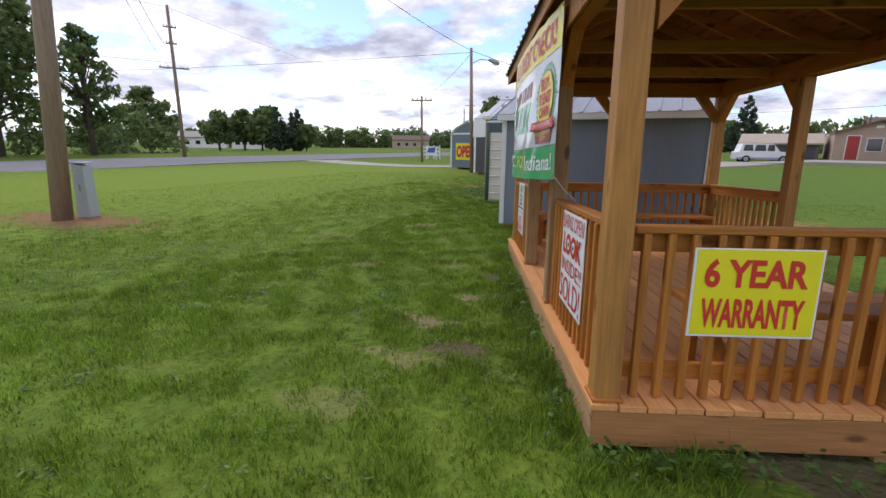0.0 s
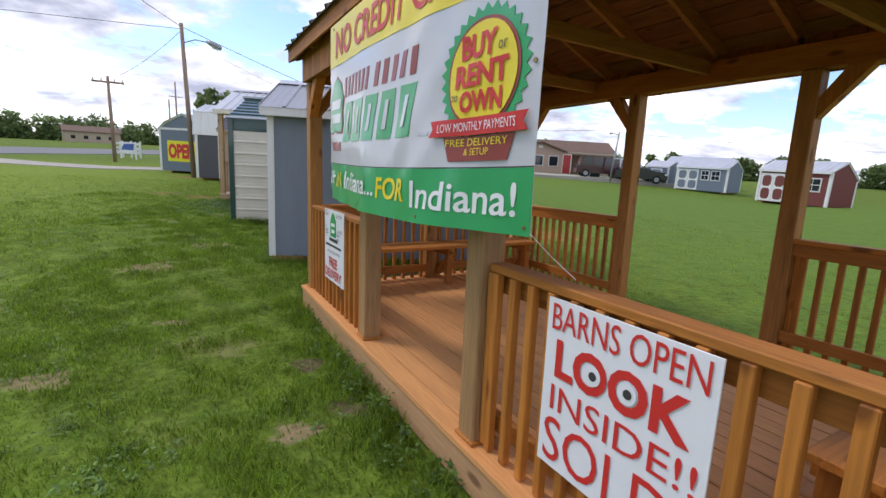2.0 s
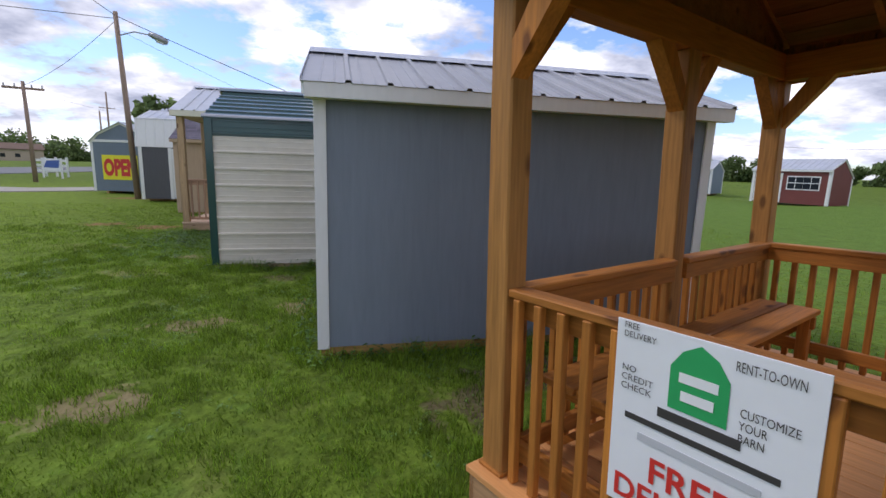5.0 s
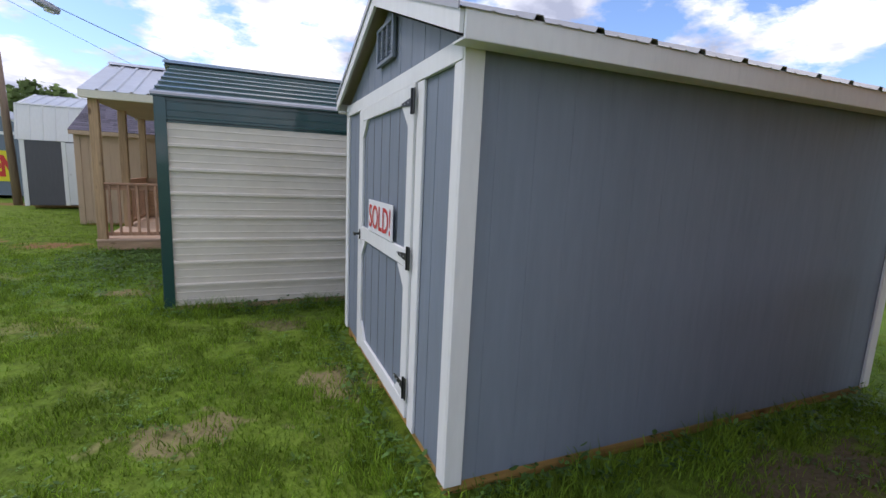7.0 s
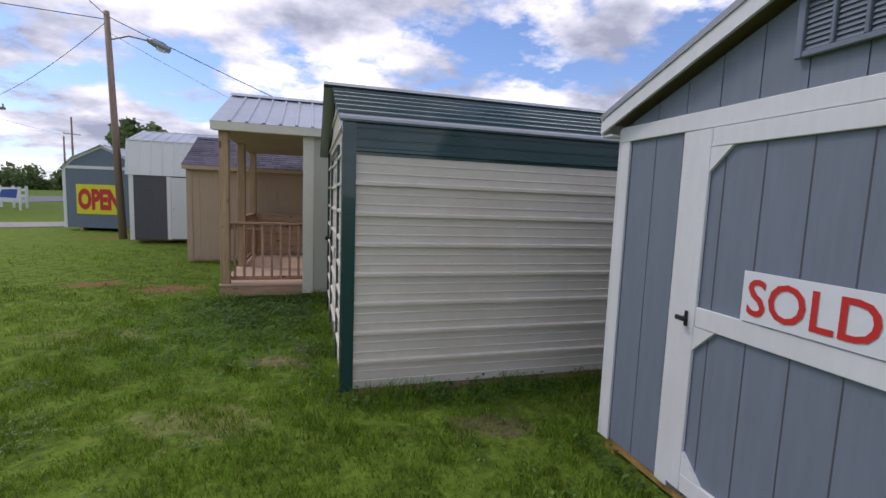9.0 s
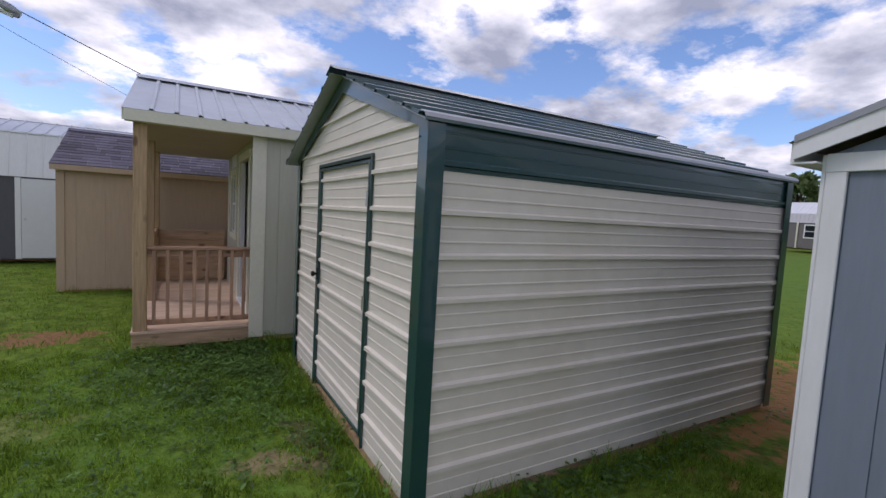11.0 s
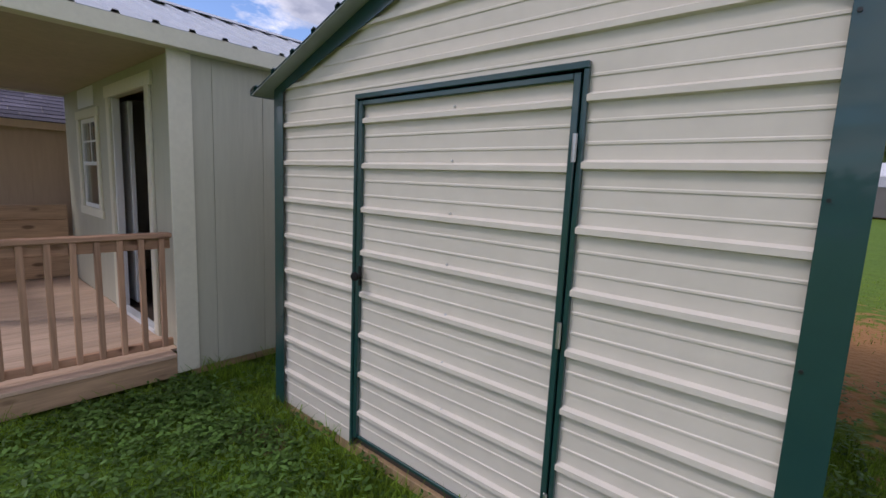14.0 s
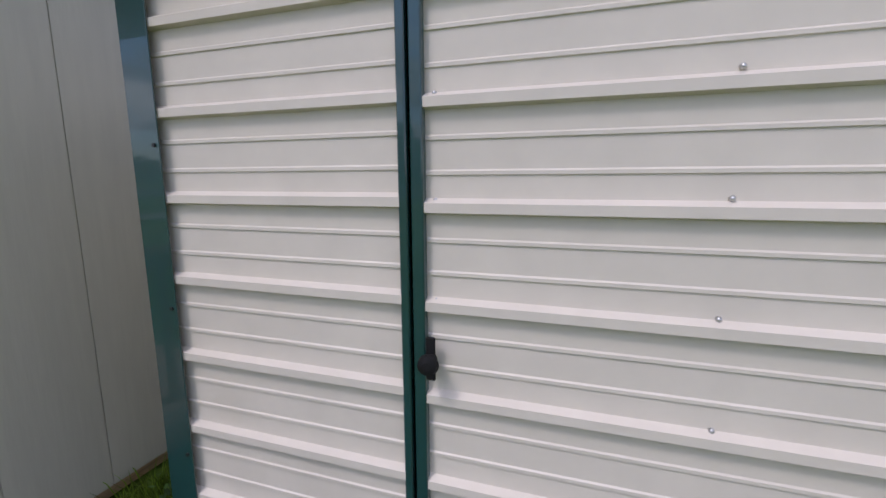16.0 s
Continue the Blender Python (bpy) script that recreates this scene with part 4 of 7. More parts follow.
# ---- sheds ----
def siding_wall(parent, name, mat, axis, plane, a0, a1, z0, top, out, pitch=0.20, thick=0.05, groove=0.006):
    """A panel wall with upright grooves. axis: direction it runs along; top: height, or a function of the place along it."""
    f = top if callable(top) else (lambda a: top)
    cuts = [a0]
    a = a0 + pitch * 0.5
    while a < a1 - 0.03:
        cuts.append(a)
        a += pitch
    cuts.append(a1)
    mids = [0.5 * (a0 + a1)] if callable(top) else []
    ax = "y" if axis == "x" else "x"
    brk = [a0] + mids + [a1]
    p0, p1 = sorted((plane - out * thick, plane - out * 0.006))
    wall = part(name, Geo().prism([(a0, z0), (a1, z0)] + [(b, f(b)) for b in reversed(brk)], ax, p0, p1), mat, parent)
    p0, p1 = sorted((plane - out * 0.0058, plane))
    for i in range(len(cuts) - 1):
        b0, b1 = cuts[i] + (groove / 2 if i else 0), cuts[i + 1] - (groove / 2 if i < len(cuts) - 2 else 0)
        brk = [b0] + [m for m in mids if b0 < m < b1] + [b1]
        part("siding_panel", Geo().prism([(b0, z0), (b1, z0)] + [(b, f(b)) for b in reversed(brk)], ax, p0, p1), mat, wall)
    return wall


def roof_slope(parent, mat, x0, x1, y_eave, z_eave, y_ridge, z_ridge, pitch=0.30, high=0.022, along_ridge=False, name="roof_sheet", label="", minor=1):
    """Ribbed metal on one slope of a roof whose ridge runs along x."""
    up = Vector((0, y_ridge - y_eave, z_ridge - z_eave))
    L = up.length
    up.normalize()
    nrm = Vector((1, 0, 0)).cross(up)
    nrm = nrm if nrm.z > 0 else -nrm
    if along_ridge:
        g = Geo().sheet(rib_profile(L, pitch, high, 0.055, minor, 0.06), (x0, y_eave, z_eave), (1, 0, 0), up, nrm, x1 - x0)
    else:
        g = Geo().sheet(rib_profile(x1 - x0, pitch, high, 0.06, minor, 0.03), (x0, y_eave, z_eave), up, (1, 0, 0), nrm, L)
    return part(name, g, mat, parent, label)


def slope_deck(parent, mat, x0, x1, y_eave, z_eave, y_ridge, z_ridge, t=0.03):
    """Boarding under a roof slope."""
    part("roof_deck", Geo().prism([(y_eave, z_eave - 0.004 - t), (y_eave, z_eave - 0.004), (y_ridge, z_ridge - 0.004), (y_ridge, z_ridge - 0.004 - t)], "x", x0, x1), mat, parent)


# grey shed with a white Z-framed door
def build_grey_shed():
    s = thing("shed", (0, 0, 0), "grey painted wooden shed with white trim and sold sign", "shed", "display sheds")
    X0, X1, Y0, Y1, Z0, ZE = -0.825, 2.70, 5.59, 8.04, 0.872, 2.88
    yc, peak = (Y0 + Y1) / 2, 3.33
    gable = lambda y: ZE + (peak - ZE) * (1 - abs(y - yc) / (yc - Y0))
    siding_wall(s, "front_wall", M_GREY, "y", X0, Y0 + 0.004, Y1 - 0.004, Z0, gable, -1, 0.205)
    siding_wall(s, "back_wall", M_GREY, "y", X1, Y0 + 0.004, Y1 - 0.004, Z0, gable, 1, 0.205)
    siding_wall(s, "side_wall", M_GREY, "x", Y0, X0 + 0.055, X1 - 0.055, Z0, ZE, -1, 0.2025, groove=0.0012)
    siding_wall(s, "side_wall", M_GREY, "x", Y1, X0 + 0.055, X1 - 0.055, Z0, ZE, 1, 0.405)
    part("floor_board", Geo().box(X0 + 0.06, X1 - 0.06, Y0 + 0.06, Y1 - 0.06, Z0 - 0.02, Z0 + 0.01), M_RAWX, s)
    for y in (Y0 + 0.03, Y1 - 0.13, yc):
        part("skid", Geo().box(X0 + 0.01, X1 - 0.01, y, y + 0.10, 0.70, Z0 - 0.002, 0.006), M_SKID, s)
    part("rim", Geo().box(X0 + 0.01, X1 - 0.01, Y0 + 0.012, Y0 + 0.028, Z0 - 0.06, Z0 - 0.001), M_SKID, s)
    part("rim", Geo().box(X0 + 0.012, X0 + 0.05, Y0 + 0.03, Y1 - 0.03, Z0 - 0.06, Z0 - 0.001), M_SKID, s)
    # corner boards
    T = 0.018
    for x, sx in ((X0, -1), (X1, 1)):
        for y, sy in ((Y0, -1), (Y1, 1)):
            part("corner_board", Geo().box(x - sx * 0.075, x + sx * T, y, y + sy * T, Z0 - 0.012, ZE + 0.0, 0.003), M_WHITE, s)
            part("corner_board", Geo().box(x, x + sx * T, y - sy * 0.085, y - sy * 0.001, Z0 - 0.012, ZE - 0.005, 0.003), M_WHITE, s)
    # front: band over the door, frame boards
    f0, f1 = X0 - T, X0 - 0.001
    part("band_board", Geo().box(f0 - 0.004, f1, Y0 + 0.0, Y1 - 0.0, 2.795, 2.885, 0.003), M_WHITE, s)
    part("frame_board", Geo().box(f0, f1, 7.435, 7.525, Z0 - 0.005, 2.793, 0.003), M_WHITE, s)
    part("frame_board", Geo().box(f0, f1, 6.045, 6.145, Z0 - 0.005, 2.793, 0.003), M_WHITE, s)
    # door
    d = part("door", Geo().box(X0 - 0.012, X0 - 0.0005, 6.15, 7.43, 0.91, 2.79, 0.002), M_GREY, s, "grey door framed with white boards")
    dz0, dz1, dy0, dy1 = 0.91, 2.79, 6.15, 7.43
    q0, q1 = X0 - 0.032, X0 - 0.0125
    for y0, y1 in ((6.152, 6.25), (7.335, 7.428)):
        part("stile", Geo().box(q0, q1, y0, y1, dz0, dz1, 0.003), M_WHITE, d)
    for z0, z1 in ((dz0, 1.005), (1.80, 1.90), (2.70, dz1)):
        part("rail_board", Geo().box(q0, q1, 6.252, 7.333, z0, z1, 0.003), M_WHITE, d)
    k = 0.12
    for yy, sy in ((6.252, 1), (7.333, -1)):
        for zz, sz in ((1.007, 1), (1.798, -1), (2.698, -1)):
            part("corner_block", Geo().prism([(yy, zz), (yy + sy * k, zz), (yy, zz + sz * k)], "x", q0 + 0.001, q1), M_WHITE, d)
    for y in (6.46, 6.66, 6.86, 7.06, 7.26):
        for z0, z1 in ((1.01, 1.795), (1.905, 2.695)):
            part("groove", Geo().box(X0 - 0.0135, X0 - 0.0122, y - 0.003, y + 0.003, z0, z1, 0), M_CHAR, d)
    # tee hinges
    for z in (2.70, 1.86, 1.095):
        h = part("hinge", Geo().box(q0 - 0.006, q0 - 0.0005, 6.135, 6.175, z - 0.065, z + 0.065, 0.001), M_IRON, s, "black iron tee hinge")
        part("strap", Geo().prism([(6.175, z - 0.024), (6.355, z - 0.008), (6.37, z), (6.355, z + 0.008), (6.175, z + 0.024)], "x", q0 - 0.005, q0 - 0.0005), M_IRON, h)
        part("pin", Geo().tube([(q0 - 0.008, 6.17, z - 0.066), (q0 - 0.008, 6.17, z + 0.066)], 0.007, 8), M_IRON, h)
        for yy in (6.235, 6.295, 6.345):
            part("bolt_head", Geo().tube([(q0 - 0.008, yy, z), (q0 - 0.0045, yy, z)], 0.005, 8), M_STEEL, h)
    kn = part("latch", Geo().box(q0 - 0.008, q0 - 0.0005, 7.375, 7.395, 1.79, 1.87, 0.002), M_IRON, s, "black latch handle")
    part("turn_handle", Geo().tube([(q0 - 0.008, 7.385, 1.835), (q0 - 0.04, 7.385, 1.835)], 0.009, 8).box(q0 - 0.052, q0 - 0.038, 7.355, 7.415, 1.822, 1.848, 0.005), M_IRON, kn)
    # gable vent
    v = part("gable_vent", Geo().box(X0 - 0.012, X0 - 0.0005, 6.6, 6.96, 3.02, 3.24, 0.002), M_GREY, s, "grey louvred gable vent")
    for y0, y1, z0, z1 in ((6.585, 6.615, 3.01, 3.25), (6.945, 6.975, 3.01, 3.25), (6.717, 6.731, 3.034, 3.225), (6.831, 6.845, 3.034, 3.225), (6.616, 6.944, 3.226, 3.25), (6.616, 6.944, 3.01, 3.033)):
        part("vent_frame", Geo().box(X0 - 0.034, X0 - 0.0125, y0, y1, z0, z1, 0.003), M_GREY, v)
    for c in range(3):
        y0 = 6.617 + c * 0.114
        for i in range(9):
            part("louvre", Geo().prism([(X0 - 0.022, 3.038 + i * 0.0205), (X0 - 0.0125, 3.038 + i * 0.0205), (X0 - 0.0125, 3.056 + i * 0.0205)], "y", y0, y0 + 0.098), M_GREY, v)
    # roof
    ov, fo, bo = 0.115, 0.075, 0.10
    slope = (peak - ZE) / (yc - Y0)
    ze = ZE + 0.115 - ov * slope
    zr = ze + slope * (yc - Y0 + ov)
    for ye in (Y0 - ov, Y1 + ov):
        sg = -1 if ye < yc else 1
        slope_deck(s, M_SOFFIT, X0 - fo, X1 + bo, ye, ze, yc, zr)
        roof_slope(s, M_ROOFGREY, X0 - fo - 0.02, X1 + bo + 0.02, ye + sg * 0.025, ze - slope * 0.025 + 0.002, yc, zr + 0.002, 0.305, 0.022, minor=2)
        part("fascia", Geo().box(X0 - fo, X1 + bo, ye, ye + sg * 0.018, ze - 0.118, ze - 0.004, 0.003), M_WHITE, s)
        part("soffit", Geo().box(X0 - fo, X1 + bo, min(ye, ye - sg * (ov - 0.02)), max(ye, ye - sg * (ov - 0.02)), ze - 0.116, ze - 0.106, 0.0), M_WHITE, s)
        for xf in (X0 - fo, X1 + bo):
            so = -1 if xf < 0 else 1
            a, b = sorted((xf, xf + so * 0.018))
            part("rake_board", Geo().prism([(ye, ze - 0.095), (ye, ze - 0.005), (yc, zr - 0.005), (yc, zr - 0.095)], "x", a, b), M_WHITE, s)
            a, b = sorted((xf + so * 0.021, xf - so * 0.05))
            part("rake_trim", Geo().prism([(ye, ze - 0.012), (ye, ze + 0.024), (yc, zr + 0.024), (yc, zr - 0.012)], "x", min(xf + so * 0.0205, xf + so * 0.026), max(xf + so * 0.0205, xf + so * 0.026)), M_ROOFGREY, s)
    part("ridge_cap", Geo().prism([(yc - 0.15, zr - 0.03), (yc, zr + 0.045), (yc + 0.15, zr - 0.03), (yc, zr + 0.03)], "x", X0 - fo - 0.02, X1 + bo + 0.02), M_GALV, s)
    t = sign_base("sold_sign", pose(X0 - 0.040, 7.08, 1.905, 0, 0, -90), 0.61, 0.225, "white SOLD sign in red letters on the shed door")
    lettering("inscription", "SOLD!", t, M_RED_INK, 0.03, 0.58, 0.03, 0.195, bold=0.01)


build_grey_shed()


# cream metal shed with green trim
def build_metal_shed():
    s = thing("metal_shed", (0, 0, 0), "cream ribbed sheet-metal shed with dark green trim", "shed", "display sheds")
    X0, X1, Y0, Y1, Z0, ZE = -2.475, 1.29, 9.11, 11.965, 0.85, 2.93
    yc, peak = (Y0 + Y1) / 2, 3.46
    P, RZ = 0.2355, 2.735
    fr = lambda z: Z0 + 0
    # horizontal ribbed sheets; front and back are cut to the gable
    def sheet_wall(name, axis, plane, a0, a1, z0, z1, out, mat=M_CREAM, parent=s, pitch=P, high=0.021, phase=RZ):
        st = (phase - z0) % pitch
        prof = rib_profile(z1 - z0, pitch, high, 0.042, 2, st)
        o = Vector((plane, a0, z0)) if axis == "y" else Vector((a0, plane, z0))
        al = Vector((0, 1, 0)) if axis == "y" else Vector((1, 0, 0))
        ou = Vector((out, 0, 0)) if axis == "y" else Vector((0, out, 0))
        return part(name, Geo().sheet(prof, o, al, (0, 0, 1), ou, a1 - a0), mat, parent)
    for plane, out in ((X0, -1), (X1, 1)):
        if out < 0:
            sheet_wall("front_sheet", "y", plane, Y0, 9.872, Z0, ZE, out)
            sheet_wall("front_sheet", "y", plane, 11.165, Y1, Z0, ZE, out)
            sheet_wall("front_sheet", "y", plane, 9.872, 11.165, 2.862, ZE, out)
        else:
            sheet_wall("back_sheet", "y", plane, Y0, Y1, Z0, ZE, out)
        # gable courses, each cut to the slope
        z = ZE
        prof = rib_profile(peak - ZE, P, 0.021, 0.042, 2, (RZ - ZE) % P)
        half = lambda zz: (yc - Y0) * max(0.0, (peak - zz) / (peak - ZE))
        g, vs, fs = Geo(), [], []
        for i, (u, d) in enumerate(prof):
            xa, zz, hh = plane + out * d, ZE + u, max(half(ZE + u), 0.002)
            vs += [(xa, yc - hh, zz), (xa, yc + hh, zz), (xa - out * 0.004, yc + hh, zz), (xa - out * 0.004, yc - hh, zz)]
            if i:
                k = 4 * (i - 1)
                fs += [(k + j, k + (j + 1) % 4, k + 4 + (j + 1) % 4, k + 4 + j) for j in range(4)]
        fs += [(3, 2, 1, 0), tuple(len(vs) - 4 + j for j in range(4))]
        g.add(vs, fs)
        part("gable_sheet", g, M_CREAM, s)
    sheet_wall("side_sheet", "x", Y0, X0, X1, Z0, 2.735, -1, pitch=0.238, high=0.025, phase=RZ)
    sheet_wall("side_sheet", "x", Y1, X0, X1, Z0, 2.735, 1, pitch=0.238, high=0.025, phase=RZ)
    for y, o in ((Y0, -1), (Y1, 1)):
        sheet_wall("eave_sheet", "x", y + o * 0.006, X0, X1, 2.715, 2.975, o, M_GREEN, s, 0.238, 0.018, RZ + 0.018)
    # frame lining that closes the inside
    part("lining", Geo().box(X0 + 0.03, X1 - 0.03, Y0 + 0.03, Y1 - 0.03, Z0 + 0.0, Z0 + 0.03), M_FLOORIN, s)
    part("base_rail", Geo().box(X0 + 0.004, X0 + 0.05, Y0 + 0.02, Y1 - 0.02, Z0 - 0.065, Z0 + 0.004, 0.003), M_RAW, s, "weathered timber base rail")
    part("base_rail", Geo().box(X0 + 0.052, X1 - 0.01, Y0 + 0.02, Y0 + 0.06, Z0 - 0.065, Z0 + 0.004, 0.003), M_RAWX, s)
    for y in (Y0 + 0.3, yc, Y1 - 0.3):
        part("skid", Geo().box(X0 + 0.06, X1 - 0.05, y - 0.05, y + 0.05, 0.72, Z0 - 0.002), M_SKID, s)
    # corner trims
    for x, sx in ((X0, -1), (X1, 1)):
        for y, sy in ((Y0, -1), (Y1, 1)):
            g = Geo().box(x + sx * 0.024, x + sx * 0.029, y - sy * 0.075, y + sy * 0.029, Z0 - 0.01, ZE + 0.02, 0.001)
            g.box(x - sx * 0.075, x + sx * 0.0235, y + sy * 0.024, y + sy * 0.029, Z0 - 0.01, ZE + 0.02, 0.001)
            c = part("corner_trim", g, M_GREEN, s)
            z = 1.0
            while z < 2.9 and x == X0:
                part("screw", Geo().tube([(x - 0.029, y - sy * 0.06, z), (x - 0.034, y - sy * 0.06, z)], 0.006, 8), M_IRON, c)
                z += P * 2
    # roof with ribs along the ridge
    ov, fo = 0.13, 0.13
    slope = (peak - ZE) / (yc - Y0)
    ze, zr = ZE + 0.05 - ov * slope, peak + 0.05
    for ye, fo in ((Y0 - 0.03, 0.05), (Y1 + ov, 0.13)):
        ze = ZE + 0.05 - abs(ye - (Y0 if ye < yc else Y1)) * slope
        roof_slope(s, M_GREEN, X0 - fo, X1 + 0.08, ye, ze, yc, zr, 0.228, 0.020, True, minor=0)
        sg = -1 if ye < yc else 1
        part("underside", Geo().prism([(ye, ze - 0.012), (ye, ze - 0.006), (yc, zr - 0.006), (yc, zr - 0.012)], "x", X0 - fo + 0.004, X1 + 0.07), M_PRIMER, s, "pale primed underside of the roof sheet")
        part("eave_trim", Geo().box(X0 - fo, X1 + 0.08, min(ye, ye + sg * 0.012), max(ye, ye + sg * 0.012), ze - 0.016, ze + 0.004, 0.002), M_GREEN, s)
        part("drip_edge", Geo().prism([(ye + sg * 0.014, ze + 0.002), (ye + sg * 0.004, ze + 0.024), (ye - sg * 0.045, ze + 0.028 + 0.045 * slope), (ye - sg * 0.045, ze + 0.025 + 0.045 * slope), (ye + sg * 0.002, ze + 0.020), (ye + sg * 0.011, ze + 0.001)], "x", X0 - fo - 0.004, X1 + 0.084), M_ROOFGREY, s, "grey metal strip along the eave")
    for out, xx in ((-1, X0 - 0.030), (1, X1 + 0.025)):
        for sg in (-1, 1):
            ye = yc + sg * (yc - Y0 + 0.02)
            part("rake_trim", Geo().prism([(ye, ZE - 0.02), (ye, ZE + 0.055), (yc, peak + 0.03), (yc, peak - 0.085)], "x", xx, xx + 0.006), M_GREEN, s)
    part("ridge_cap", Geo().prism([(yc - 0.12, zr + 0.0), (yc, zr + 0.055), (yc + 0.12, zr + 0.0), (yc, zr + 0.045)], "x", X0 - fo, X1 + 0.08), M_GREEN, s)
    # door frame and ribbed door
    def frame_bar(y0, y1, z0, z1, x0=X0 - 0.022, x1=X0 - 0.002, par=s, nm="door_frame"):
        return part(nm, Geo().box(x0, x1, y0, y1, z0, z1, 0.003), M_GREEN, par)
    frame_bar(9.866, 9.886, Z0, 2.835)
    frame_bar(11.148, 11.170, Z0, 2.835)
    frame_bar(9.866, 11.170, 2.836, 2.862)
    d = part("door", Geo().sheet(rib_profile(2.825 - 0.93, P, 0.021, 0.042, 2, (RZ - 0.013 - 0.93) % P), (X0 + 0.004, 9.915, 0.93), (0, 1, 0), (0, 0, 1), (-1, 0, 0), 11.122 - 9.915), M_CREAM, s, "cream ribbed door in a green frame")
    frame_bar(9.896, 9.922, 0.92, 2.824, X0 - 0.022, X0 + 0.002, d, "door_edge")
    frame_bar(11.108, 11.138, 0.92, 2.824, X0 - 0.022, X0 + 0.002, d, "door_edge")
    frame_bar(9.924, 11.106, 2.80, 2.824, X0 - 0.022, X0 + 0.002, d, "door_edge")
    frame_bar(9.924, 11.106, 0.915, 0.935, X0 - 0.012, X0 + 0.002, d, "door_edge")
    # rounded screws: down the middle and both edges
    zs = [RZ + 0.018 - k * 0.238 for k in range(8)]
    screw = Geo().tube([(0, 0, 0), (-0.004, 0, 0), (-0.008, 0, 0)], [0.0065, 0.006, 0.0035], 10).mesh("screw", True)
    screw.materials.append(M_STEEL)
    for i, z in enumerate(zs):
        if z < 2.8 and z > 0.95:
            piece("screw", screw, d, (X0 + 0.003, 10.49 + 0.006 * math.sin(i * 3), z))
            piece("screw", screw, d, (X0 + 0.003, 11.085, z - 0.01))
            piece("screw", screw, s, (X0 - 0.001, 11.205, z - 0.02))
    for z in (2.56, 1.86, 1.15):
        part("hinge", Geo().tube([(X0 - 0.036, 9.892, z - 0.05), (X0 - 0.036, 9.892, z + 0.05)], 0.008, 8).box(X0 - 0.034, X0 - 0.030, 9.884, 9.902, z - 0.05, z + 0.05, 0.001), M_STEEL, d, "zinc hinge")
    hdl = part("door_handle", Geo().box(X0 - 0.030, X0 - 0.0225, 11.080, 11.104, 1.835, 1.945, 0.003), M_TYRE, d, "black turn handle")
    knob = Geo().tube([(X0 - 0.030, 11.086, 1.893), (X0 - 0.055, 11.084, 1.893), (X0 - 0.058, 11.084, 1.893), (X0 - 0.066, 11.083, 1.893), (X0 - 0.078, 11.083, 1.893), (X0 - 0.083, 11.082, 1.893)], [0.012, 0.011, 0.020, 0.026, 0.023, 0.010], 14)
    part("knob", knob, M_TYRE, hdl)


build_metal_shed()


